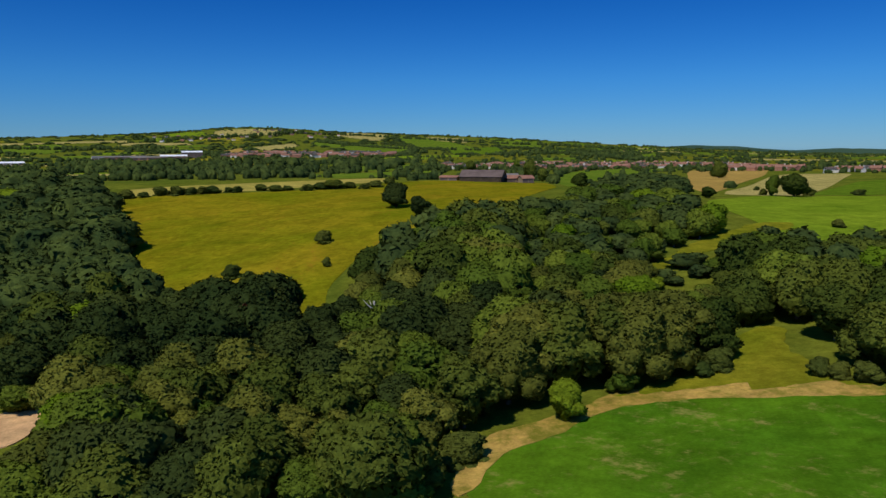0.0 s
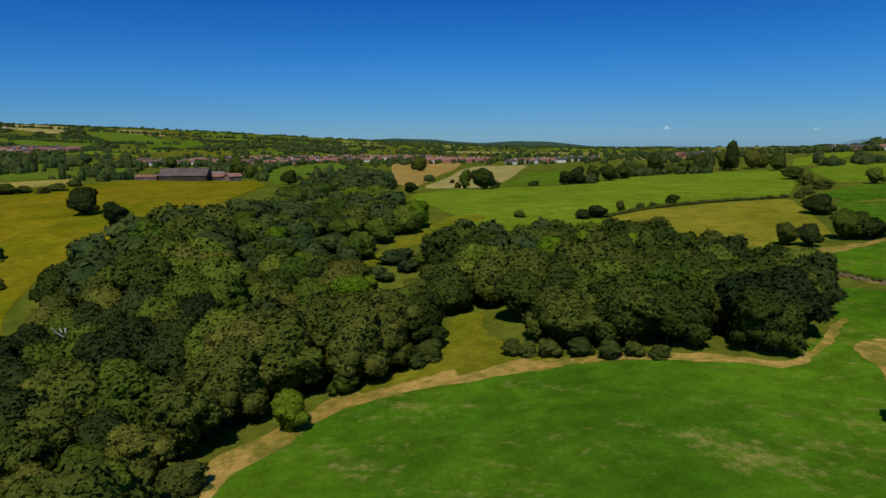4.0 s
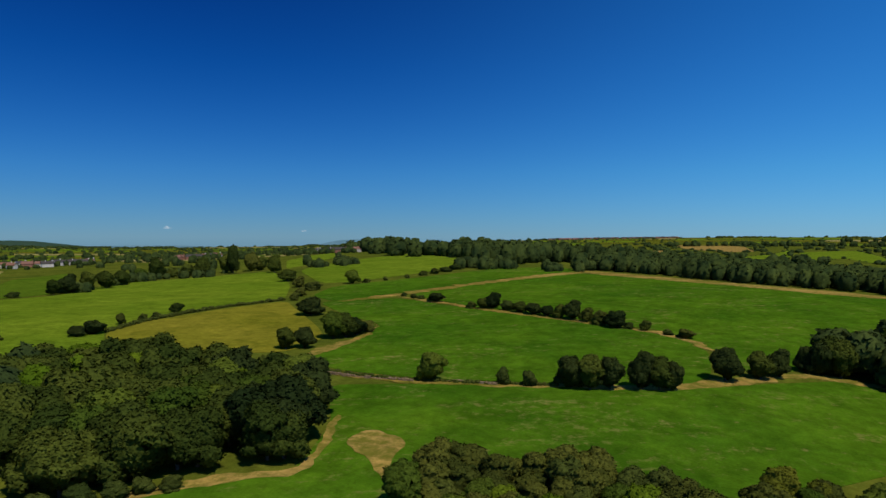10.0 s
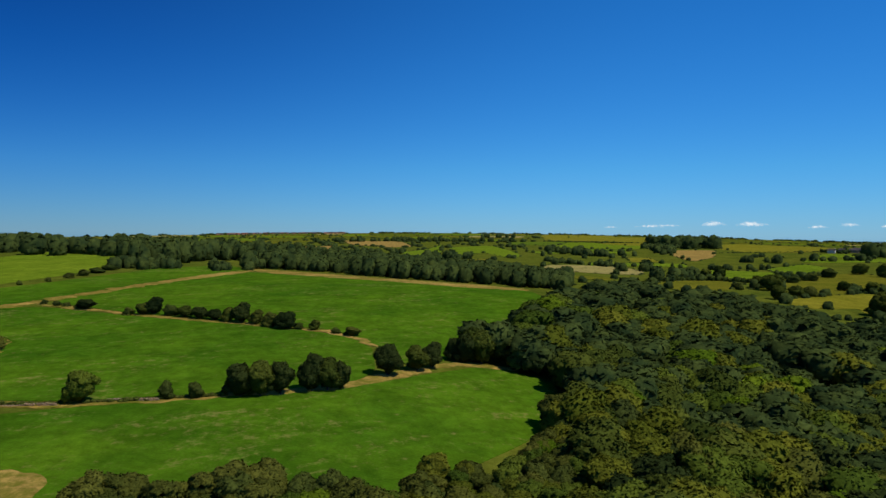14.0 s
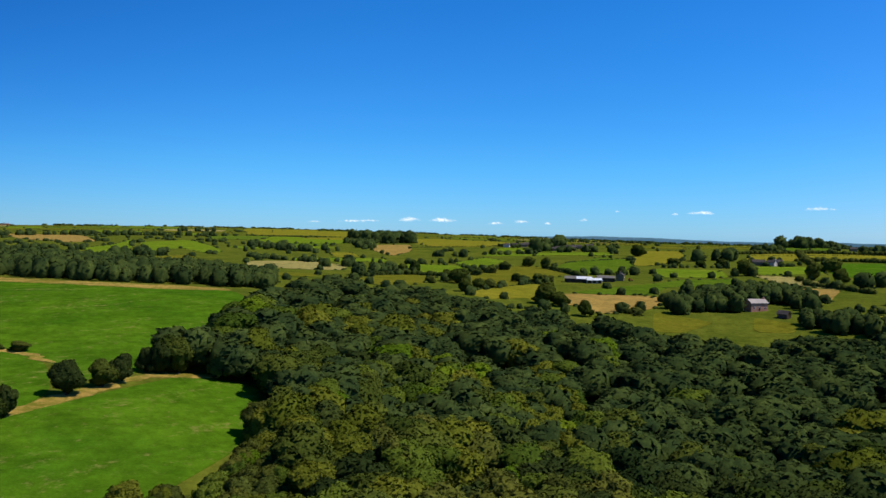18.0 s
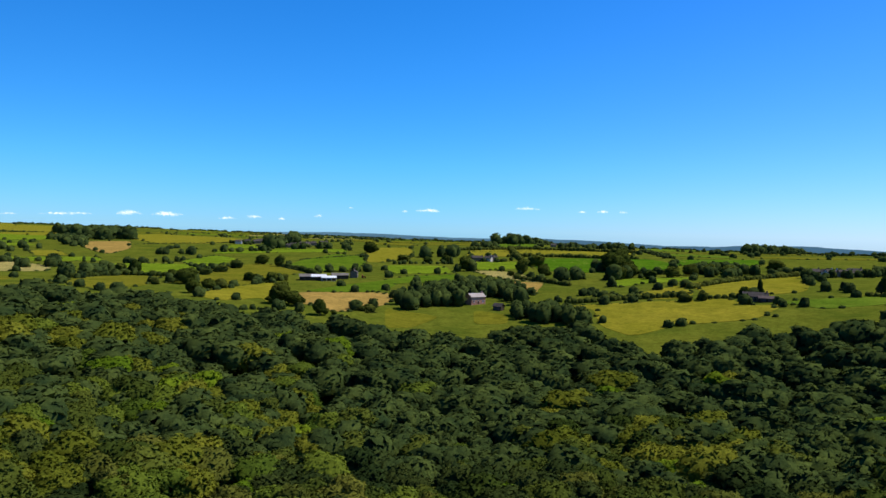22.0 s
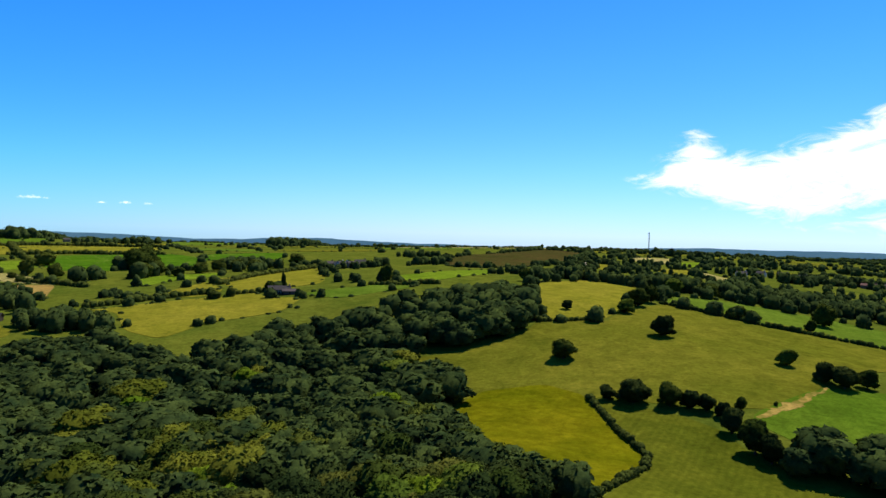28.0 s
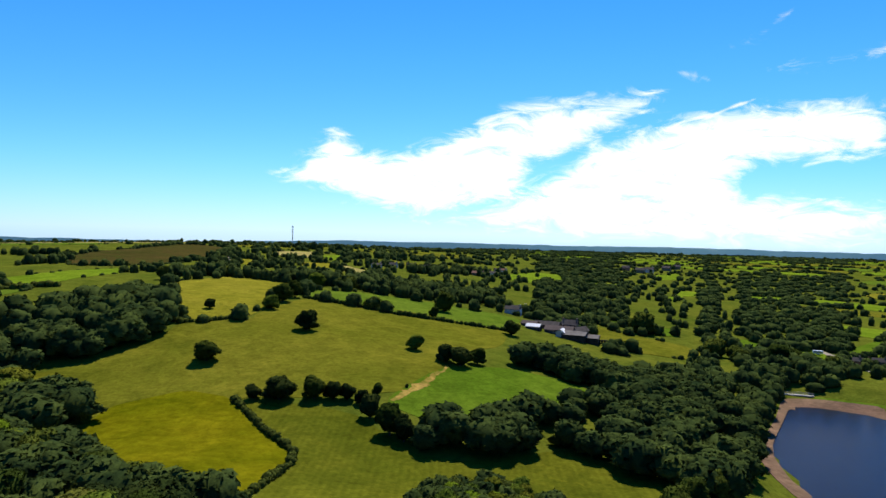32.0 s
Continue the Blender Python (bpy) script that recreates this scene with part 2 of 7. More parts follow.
ring(45, (-8.5, -7.9, -8.1, -8.8, -9.8, -10.7, -11.6, -13.2, -15.0, -16.0, -15.4, -14.2, -13.0, -11.9, -11.2, -10.8, -10.3, -9.5))
ring(70, (-10.9, -8.6, -6.5, -6.5, -7.8, -10.2, -12.9, -15.1, -16.4, -17.2, -17.3, -16.7, -15.7, -14.5, -13.6, -13.2, -13.0, -12.4))
ring(105, (-13.5, -10.8, -4.4, -4.6, -5.0, -9.4, -15.6, -18.1, -17.6, -18.0, -20.0, -20.0, -18.3, -16.5, -15.6, -15.4, -15.2, -14.4))
ring(150, (-7.8, -8.1, -2.6, -3.0, -0.3, -7.6, -22.3, -23.7, -18.2, -18.0, -25.4, -25.2, -19.8, -16.6, -16.1, -16.9, -16.4, -11.6))
ring(210, (5.6, 2.1, 0.9, 0.5, 1.0, -6.5, -29.1, -29.4, -23.6, -22.5, -31.7, -32.9, -18.9, -14.5, -14.7, -16.2, -15.2, -4.9))
ring(290, (6.6, 5.6, 2.5, 4.0, 5.9, 3.5, -18.9, -28.5, -33.9, -17.4, -9.1, -35.6, -20.4, -13.4, -12.0, -11.1, -8.2, -1.4))
ring(400, (7.8, 1.8, 0.9, 8.2, 9.6, 5.2, -14.2, -15.3, -5.7, 7.4, -8.8, -41.5, -26.3, -15.9, -10.0, -4.1, 3.3, 7.7))
ring(560, (1.9, -5.6, 1.0, 10.6, 4.5, -1.9, -9.2, -5.9, 6.1, 12.3, -3.9, -37.6, -32.8, -21.9, -10.9, -0.8, 7.0, 8.1))
ring(800, (-3.6, -6.9, 5.5, 14.5, 2.1, -10.9, -5.9, 1.3, 3.4, 13.6, 1.8, -33.1, -37.9, -29.0, -15.3, -3.4, 2.9, 2.2))
ring(1150, (-4.0, -8.7, -3.8, 14.0, 4.7, -8.6, 0.1, 9.3, 9.6, 23.5, -6.9, -42.1, -46.4, -35.8, -21.4, -10.2, -5.8, -4.8))
ring(1700, (4.7, -1.1, -16.7, -0.3, 0.2, -2.7, 14.5, 14.4, -6.9, 21.1, 1.8, -42.4, -48.2, -39.1, -26.7, -16.3, -10.5, -4.9))
ring(2500, (15.1, 6.1, -16.4, -12.4, -4.3, -5.2, 2.9, -1.3, -13.9, -4.5, -16.6, -33.8, -34.2, -36.3, -29.4, -16.2, -1.1, 11.5))
ring(3600, (54.3, 2.3, -32.6, -8.8, 15.6, 18.9, -1.7, -21.9, -38.2, -45.5, -40.2, -38.9, -35.6, -37.5, -30.2, -9.3, 24.6, 62.4))
ring(5200, (160.8, -1.7, -64.7, -6.6, 42.3, 46.7, -9.3, -53.7, -78.4, -95.0, -59.5, -65.7, -60.9, -47.9, -31.6, 0.3, 61.2, 160.6))
RINGS, HEIGHTS = np.array(RINGS), np.array(HEIGHTS)
LAKE_Z = -42.0


def spline(f):
    return np.stack([(1 - f) ** 3, 3 * f**3 - 6 * f**2 + 4, -3 * f**3 + 3 * f**2 + 3 * f + 1, f**3], -1) / 6


# reservoir outline
LAKE = [(-290, -286), (-303, -280), (-320, -254), (-286, -165), (-301, -75), (-218, -31), (-155, -56), (-144, -90), (-159, -129), (-194, -178), (-204, -196), (-220, -222), (-232, -235), (-263, -260)]


def land(x, y):
    """Height of the ground at arrays x, y, easing down to the reservoir's shore."""
    x, y = np.atleast_1d(np.asarray(x, float)), np.atleast_1d(np.asarray(y, float))
    z, p, away = hills(x, y), np.array(LAKE, float), np.full(len(x), 1e9)
    if np.hypot(x - p[:, 0].mean(), y - p[:, 1].mean()).min() > 300:
        return z
    for a, b in zip(p, np.roll(p, -1, 0)):
        t = np.clip(((x - a[0]) * (b - a)[0] + (y - a[1]) * (b - a)[1]) / ((b - a) @ (b - a)), 0, 1)
        away = np.minimum(away, np.hypot(x - a[0] - t * (b - a)[0], y - a[1] - t * (b - a)[1]))
    s = np.clip(away / 45, 0, 1)
    s = s * s * (3 - 2 * s)
    z = np.where(away < 45, (LAKE_Z + 0.3 + 0.09 * away) * (1 - s) + z * s, z)
    return np.where(inside(LAKE, x, y), LAKE_Z + 0.3 - 0.12 * away, z)


def hills(x, y):
    """Height of the open hills at arrays x, y."""
    x, y = np.atleast_1d(np.asarray(x, float)), np.atleast_1d(np.asarray(y, float))
    turns = HEIGHTS.shape[1]
    r, a = np.clip(np.hypot(x, y), 46, 5190), (np.arctan2(x, y) / (2 * math.pi) * turns) % turns
    u = np.interp(np.log(r), RINGS, np.arange(len(RINGS)))
    i, j = np.minimum(np.floor(u).astype(int), len(RINGS) - 2), np.floor(a).astype(int)
    wu, wa, z = spline(u - i), spline(a - j), np.zeros(len(x))
    for k in range(4):
        row = np.clip(i + k - 1, 0, len(RINGS) - 1)
        for q in range(4):
            z += HEIGHTS[row, (j + q - 1) % turns] * wu[:, k] * wa[:, q]
    # wooded knoll on the northern skyline
    z = z + 42 * np.exp(-((x + 1011) ** 2 + (y - 4179) ** 2) / (2 * 330.0**2))
    # wooded rise behind the cottages
    return z + 7 * np.exp(-((x - 640) ** 2 + (y - 300) ** 2) / (2 * 130.0**2))


def inside(poly, x, y):
    """Which of the points x, y lie in the polygon."""
    px, py = np.array(poly).T
    x, y = np.atleast_1d(np.asarray(x, float)), np.atleast_1d(np.asarray(y, float))
    near = np.nonzero((x >= px.min()) & (x <= px.max()) & (y >= py.min()) & (y <= py.max()))[0]
    out, x, y = np.zeros(len(x), bool), x[near], y[near]
    if not len(near):
        return out
    hit = np.zeros(len(x), bool)
    for k in range(len(px)):
        x0, y0, x1, y1 = px[k - 1], py[k - 1], px[k], py[k]
        cross = (y0 > y) != (y1 > y)
        hit ^= cross & (x < (x1 - x0) * (y - y0) / (y1 - y0 + 1e-12) + x0)
    out[near] = hit
    return out


def mesh_object(name, verts, faces, mat, parent=None, smooth=True):
    me = bpy.data.meshes.new(name)
    me.from_pydata([tuple(v) for v in verts], [], [tuple(int(i) for i in f) for f in faces])
    me.materials.append(mat)
    if smooth:
        me.polygons.foreach_set("use_smooth", [True] * len(me.polygons))
    ob = new(name, me)
    if parent:
        ob.parent = parent
    return ob


def rounded(poly, times=2, cut=0.13):
    p = np.array(poly, float)
    for _ in range(times):
        q = np.roll(p, -1, 0)
        p = np.stack([(1 - cut) * p + cut * q, cut * p + (1 - cut) * q], 1).reshape(-1, 2)
    return p


def ragged(poly):
    """An outline with frayed edges, for worn and dry strips."""
    p, out = rounded(poly, 2, 0.25), []
    for a, b in zip(p, np.roll(p, -1, 0)):
        k = max(1, int(np.hypot(*(b - a)) / 1.2))
        out += [a + (b - a) * i / k for i in range(k)]
    far = np.hypot(*np.array(out).T).mean() / 130
    return np.array([q + far * np.array([noise.noise((q[0] / 2.5, q[1] / 2.5, 1)), noise.noise((q[0] / 2.5, q[1] / 2.5, 9))]) * 0.9 + far * np.array([noise.noise((q[0] / 7, q[1] / 7, 4)), noise.noise((q[0] / 7, q[1] / 7, 6))]) * 1.1 for q in out])


def ground_height(x, y):
    """The land, sunk below the water inside the reservoir."""
    x, y = np.atleast_1d(np.asarray(x, float)), np.atleast_1d(np.asarray(y, float))
    z = land(x, y)
    return np.where(inside(LAKE, x, y), np.minimum(z, LAKE_Z - 2.5), z)


def build_ground():
    azs = np.linspace(0, 2 * math.pi, 521)[:-1]
    rs = np.concatenate([[12.0, 30.0], np.exp(np.linspace(math.log(46), math.log(4930), 180))])
    a, r = np.meshgrid(azs, rs)
    x, y = (r * np.sin(a)).ravel(), (r * np.cos(a)).ravel()
    z = ground_height(x, y)
    n = len(azs)
    faces = [(i * n + j, i * n + (j + 1) % n, (i + 1) * n + (j + 1) % n, (i + 1) * n + j) for i in range(len(rs) - 1) for j in range(n)]
    faces.append(tuple(range(n)))
    ob = mesh_object("ground", np.stack([x, y, z], 1), [f[::-1] for f in faces], GROUND)
    tagged(ob, "rolling rough grass ground reaching the horizon", "ground", kind="structure")


build_ground()


def draped(poly, lift):
    """Triangles over a polygon that follow the land."""
    from mathutils.geometry import delaunay_2d_cdt

    p = np.array(poly)
    far = np.hypot(*p.T).mean()
    step = min(max(far / 40, 3.5), 45)
    edge = []
    for a, b in zip(p, np.roll(p, -1, 0)):
        k = max(1, int(np.hypot(*(b - a)) / step))
        edge += [a + (b - a) * i / k for i in range(k)]
    lo, hi = p.min(0), p.max(0)
    gx, gy = np.meshgrid(np.arange(lo[0], hi[0], step), np.arange(lo[1], hi[1], step))
    gx, gy = gx.ravel() + 0.13 * step, gy.ravel()
    keep = inside(p, gx, gy)
    pts = [Vector(q) for q in edge] + [Vector(q) for q in zip(gx[keep], gy[keep])]
    loop = [(i, (i + 1) % len(edge)) for i in range(len(edge))]
    v, _, f, *_ = delaunay_2d_cdt(pts, loop, [], 1, 1e-4)
    v = np.array([tuple(q) for q in v])
    z = land(v[:, 0], v[:, 1]) + lift + 0.0002 * np.hypot(v[:, 0], v[:, 1])
    out = []
    for q in f:
        a, b, c = (v[i] for i in q[:3])
        out.append(q if (b[0] - a[0]) * (c[1] - a[1]) - (b[1] - a[1]) * (c[0] - a[0]) > 0 else q[::-1])
    # the edge turns down into the ground
    rim = collections.Counter(frozenset((q[i], q[i - 1])) for q in out for i in range(len(q)))
    pts, skirt = np.column_stack([v, z]).tolist(), []
    for q in out:
        for i in range(len(q)):
            if rim[frozenset((q[i], q[i - 1]))] == 1:
                k = len(pts)
                for j, drop in ((q[i - 1], 0), (q[i], 0), (q[i], 1.2), (q[i - 1], 1.2)):
                    pts.append((v[j][0], v[j][1], z[j] - drop))
                skirt.append((k + 3, k + 2, k + 1, k))
    return np.array(pts), out + skirt


FIELDS = []


def thinned(p):
    """A strip drawn in from both sides."""
    q, b = np.roll(p, -1, 0), np.roll(p, 1, 0)
    area = (p[:, 0] * q[:, 1] - q[:, 0] * p[:, 1]).sum() / 2
    wide = 2 * abs(area) / np.hypot(*(q - p).T).sum()
    along = np.roll(p, -4, 0) - np.roll(p, 4, 0)
    side = np.stack([-along[:, 1], along[:, 0]], 1) / (np.hypot(*along.T) + 1e-6)[:, None]
    return p + side * (math.copysign(0.04, area) * wide)


def field(kind, label, poly):
    p = ragged(poly) if kind in ("straw", "glade", "sand", "heath") else rounded(poly)
    if kind == "straw":
        p = thinned(p)
    v, f = draped(p, 0.06 + 0.03 * LAYER.get(kind, 0) + 0.0003 * len(FIELDS))
    FIELDS.append((kind, p))
    tagged(mesh_object("field", v, f, TURF[kind]), label, "field", kind="structure")


field("pasture_dry", "olive and brown rough pasture with seed heads", [(-143.4, 324.8), (-112.6, 332.1), (-74.5, 337.6), (-43.2, 343.9), (-18.0, 390.8), (11.4, 448.5), (74.6, 462.2), (66.9, 360.9), (38.4, 279.1), (19.4, 237.8), (0.3, 215.9), (-17.7, 184.3), (-23.3, 160.1), (-21.7, 139.9), (-39.1, 145.8), (-69.0, 175.0), (-88.1, 208.2), (-116.6, 268.5)])
field("stubble", "pale straw hay field behind a hedge", [(-152, 355), (-135, 373), (-95, 391), (-54, 428), (-21, 492), (-21, 398), (-57, 364), (-76, 346), (-114, 337), (-138, 330)])
field("grass", "green meadow strip between hedges", [(-107, 569), (-38, 838), (23, 912), (6, 613), (-56, 449)])
field("grass", "green meadow on the edge of the town", [(90, 519), (162, 839), (274, 1004), (413, 1129), (357, 961), (260, 830), (149, 618), (70, 349)])
field("ripe", "orange ripe hay field below the houses", [(324, 885), (385, 942), (462, 954), (322, 673), (229, 520), (124, 311), (152, 407)])
field("hay", "pale mown hay field with swath rows", [(130, 320), (298, 619), (353, 691), (396, 654), (324, 549), (223, 397), (166, 313)])
field("grass_bright", "bright green small field beside the hay field", [(177, 327), (249, 428), (313, 509), (373, 524), (229, 337), (203, 330)])
field("meadow_lime", "yellow green rough pasture sloping to the wood", [(103, 267), (152, 315), (196, 319), (219, 322), (293, 376), (355, 347), (389, 333), (304, 248), (239, 198), (209, 204), (167, 197), (144, 189), (125, 164), (95, 184), (98, 205)])
field("meadow_lime", "bright green mown meadow", [(280, 358), (350, 342), (383, 331), (303, 249), (248, 207), (219, 231), (205, 250), (234, 293)])
field("pasture_gold", "golden green rough pasture above the wood", [(142, 186), (165, 195), (204, 199), (235, 194), (214, 172), (185, 140), (170, 126), (149, 123), (137, 138), (121, 156)])
field("meadow_lime", "bright lime green hay meadow below farm buildings", [(397, 317), (477, 335), (650, 314), (502, 234), (387, 211), (324, 219), (309, 231)])
field("meadow_lime", "small lime green field by the tall conifer", [(486, 401), (542, 422), (654, 471), (541, 383), (455, 349), (407, 336)])
field("crop", "green crop strip beside a grass track", [(256, 197), (296, 214), (355, 194), (444, 183), (489, 155), (445, 126), (371, 143), (280, 163), (241, 174)])
field("crop", "large dark green crop field", [(274, 159), (360, 139), (430, 121), (390, 46), (366, -1), (362, -40), (308, -47), (262, -33), (224, -9), (197, 1), (184, 11), (205, 22), (227, 38), (234, 74), (246, 112)])
field("crop", "dark green crop field with pale dry spots", [(237, 179), (261, 156), (241, 110), (230, 73), (223, 45), (216, 31), (204, 23), (176, 19), (158, 24), (149, 47), (141, 77), (139, 101), (148, 118), (181, 117), (199, 125), (210, 147)])
field("crop", "large green crop field with dry tracks", [(3.3, 67.8), (5.6, 75.0), (9.4, 80.4), (13.9, 83.2), (21.9, 90.7), (27.4, 93.8), (38.0, 92.6), (48.0, 89.3), (58.1, 85.4), (70.7, 78.8), (78.3, 72.2), (84.1, 67.7), (105.5, 76.6), (126.9, 93.5), (136.8, 74.7), (146.1, 46.3), (159.2, 21.2), (177.3, 6.5), (194.4, -8.2), (194.4, -17.2), (187.4, -28.8), (139.0, -17.1), (99.6, 8.7), (51.0, 20.6), (25.0, 43.3), (12.1, 56.7)])
field("straw", "dry straw margin along the crop field", [(3.5, 67.1), (5.8, 74.1), (9.5, 79.4), (14.0, 82.2), (22.0, 89.5), (27.4, 92.6), (37.8, 91.4), (47.7, 88.2), (57.7, 84.4), (60.2, 88.6), (54.7, 93.4), (43.6, 96.6), (29.8, 99.5), (24.3, 97.1), (16.9, 90.2), (9.1, 87.7), (4.7, 82.3), (0.5, 70.0)])
field("glade", "rough yellow green grass glade between woods", [(23.9, 95.7), (29.5, 98.5), (39.6, 101.1), (45.4, 102.9), (51.8, 115.6), (58.1, 121.2), (62.4, 119.7), (58.8, 113.3), (56.0, 101.8), (54.9, 96.6), (60.2, 88.6), (52.7, 89.6), (42.2, 93.4), (33.5, 95.5)])
field("straw", "dry straw margin under the wood edge", [(51.8, 93.3), (60.8, 87.8), (68.5, 83.6), (78.4, 76.2), (80.7, 71.4), (83.5, 68.3), (89.7, 69.0), (109.5, 79.3), (108.1, 76.6), (89.2, 66.7), (81.3, 66.4), (78.4, 71.5), (69.3, 79.1), (59.4, 85.8), (51.1, 90.2)])
STRIP = [(100.5, 209.1), (109.9, 206.8), (96.3, 191.1), (84.9, 190.1), (77.4, 177.2), (68.9, 173.7), (59.1, 165.6), (48.2, 154.8), (47.7, 160.5), (56.9, 168.9), (66.5, 179.4), (82.6, 194.9)]
field("glade", "narrow grassy valley between two woods", STRIP)
field("straw", "bare straw patch by the wood corner", [(98.2, 69.5), (105.0, 69.2), (105.0, 64.5), (103.1, 58.6), (96.3, 58.3), (88.3, 53.6), (82.5, 47.2), (81.0, 49.5), (89.0, 56.4), (93.7, 62.3)])
field("straw", "dry grass track between crop fields", [(150, 118), (161, 118), (184, 119), (199, 126), (197, 124), (180, 116), (157, 113), (146, 114)])
field("straw", "dry grass margin under the hedge trees", [(137, 103), (140, 76), (144, 60), (149, 47), (156, 31), (164, 23), (170, 20), (181, 10), (198, -2), (198, -18), (194, -17), (193, -2), (176, 9), (158, 21), (152, 30), (146, 46), (136, 75), (134, 100)])
field("straw", "dry grass track across the fields", [(241, 174), (280, 163), (367, 142), (453, 129), (423, 120), (353, 136), (271, 157), (237, 171)])
field("straw", "dry grass margin along the hedge", [(269, 159), (246, 112), (234, 74), (227, 45), (221, 33), (210, 22), (203, 22), (222, 37), (229, 73), (241, 110), (262, 155)])
field("straw", "dry margin under the tree belt", [(469, 137), (435, 87), (391, 27), (378, -15), (373, -41), (359, -40), (356, -1), (380, 45), (423, 120)])
field("pasture", "yellow green grazed pasture with tufts", [(65, -313), (39, -321), (16, -342), (8, -367), (-23, -374), (-59, -367), (-95, -340), (-113, -311), (-101, -286), (-79, -258), (-42, -257), (-19, -263), (-14, -262), (-22, -229), (-28, -210), (-12, -175), (18, -180), (39, -230), (32, -272), (59, -293)])
field("pasture_tuft", "golden tufted rough pasture", [(29, -270), (3, -278), (-11, -266), (-13, -259), (-20, -229), (-27, -210), (-24, -198), (-13, -175), (18, -180), (38, -229)])
field("pasture_gold", "pale golden upper pasture", [(17, -498), (-25, -548), (-65, -521), (-40, -409), (-26, -376), (7, -368)])
field("pasture", "grazed green hillside pasture", [(-26, -376), (-59, -432), (-71, -441), (-184, -396), (-152, -340), (-112, -310), (-78, -344), (-41, -357)])
field("grass", "green strip pasture below a hedge", [(-70, -485), (-111, -492), (-217, -448), (-180, -394), (-113, -406), (-66, -441)])
field("mown", "striped mown green field", [(-14.5, -259.7), (-40.9, -249.7), (-54.5, -237.1), (-63.5, -206.0), (-77.6, -199.3), (-115.2, -204.2), (-125.8, -181.4), (-132.9, -157.3), (-30.3, -105.7), (16.7, -118.8), (-14.1, -174.7), (-28.9, -209.9)])
field("grass_bright", "bright green field behind hedge trees", [(-64, -249), (-102, -288), (-136, -294), (-160, -280), (-168, -251), (-105, -227), (-78, -228)])
field("straw", "dry sandy cattle track", [(-68, -251), (-83, -265), (-104, -289), (-104, -286), (-85, -262), (-70, -248)])
field("pasture_gold", "tan far hill pasture", [(3514, -453), (3924, -746), (3968, -1161), (3154, -1115), (2663, -779), (2849, -541), (2979, -385)])
field("meadow_lime", "far lime green strip field", [(2542, -328), (2691, -511), (1977, -564), (1615, -461), (1651, -314), (1948, -252)])
field("pasture_gold", "far tan field", [(2550, -517), (2652, -756), (2074, -592), (2234, -498)])
field("ripe", "tan brown field under a copse", [(1473, -458), (1436, -531), (1143, -423), (998, -338), (1211, -373)])
field("pasture_gold", "wide tan hill pasture", [(2349, -868), (2536, -1043), (1893, -949), (1286, -720), (1247, -602), (1290, -531), (1562, -578)])
field("hay", "peach coloured mown hay field", [(876, -113), (903, -149), (874, -201), (777, -211), (694, -183), (697, -155), (760, -98)])
field("pasture_gold", "small tan field between trees", [(1140, -277), (1130, -314), (987, -289), (998, -253)])
field("meadow_lime", "light green meadow above a dark hedge", [(815, -272), (778, -321), (742, -341), (683, -324), (626, -280), (638, -213)])
field("pasture", "yellow green meadow below a dark hedge", [(541, -145), (581, -175), (613, -205), (603, -249), (515, -208), (451, -149), (492, -148)])
field("meadow_lime", "small lime green field", [(810, -355), (902, -444), (815, -433), (712, -351), (686, -319)])
field("pasture", "rounded yellow green pasture", [(638, -296), (675, -339), (723, -406), (674, -406), (577, -373), (551, -338), (501, -281), (480, -251), (512, -236), (515, -214), (559, -245)])
field("pasture_gold", "golden green pasture below the farm", [(431, -197), (474, -238), (504, -304), (439, -265), (380, -223), (413, -236), (402, -202)])
field("grass_bright", "bright green field above the farm", [(649, -395), (747, -483), (826, -591), (746, -580), (617, -480), (576, -427), (587, -386)])
field("grass_bright", "bright green mown field in front of the farm sheds", [(437, -283), (458, -340), (467, -385), (482, -428), (460, -471), (418, -415), (442, -379), (403, -332), (418, -300)])
field("ripe", "brown stubble field below the farm", [(424, -256), (431, -279), (398, -328), (377, -319), (350, -289), (342, -245), (369, -247), (391, -244)])
field("pasture", "small olive field by the wood", [(341, -281), (313, -287), (298, -287), (285, -254), (292, -241)])
field("pasture", "small olive field below the brick house", [(301, -319), (272, -322), (259, -302), (271, -288)])
field("hay", "peach coloured hay field behind trees", [(486, -510), (452, -525), (380, -484), (352, -463), (371, -459), (419, -471)])
field("ripe", "orange ripe grass field behind trees", [(381, -450), (355, -460), (311, -391), (337, -410)])
field("meadow_lime", "lime green field beyond the farm", [(604, -497), (548, -535), (474, -474), (516, -425)])
field("meadow_lime", "lime green field beside a copse", [(571, -608), (531, -656), (467, -586), (477, -520), (532, -553)])
field("pasture_gold", "tan field beyond the farm", [(940, -731), (918, -813), (705, -629), (640, -527), (655, -510)])
field("crop", "dark green crop field on the hill", [(575, -710), (481, -829), (404, -768), (331, -609), (383, -563), (439, -559), (529, -658)])
field("pasture_gold", "long tan hill pasture", [(789, -820), (795, -1369), (520, -880), (585, -794), (650, -675)])
field("grass_bright", "bright green hilltop field", [(1025, -1160), (2998, -3876), (781, -994), (839, -950)])
field("crop", "green crop field behind trees", [(438, -845), (364, -925), (316, -803), (320, -708), (382, -727)])
field("grass", "green hilltop strip field", [(1039, -1788), (1909, -4513), (855, -2022), (635, -1110)])
field("meadow_lime", "lime green field behind scrub", [(322, -497), (315, -535), (279, -568), (265, -534), (285, -492), (289, -457)])
field("pasture_gold", "tan ridge pasture beside the cottage", [(262, -507), (233, -554), (213, -637), (162, -486), (191, -454), (206, -441), (240, -485)])
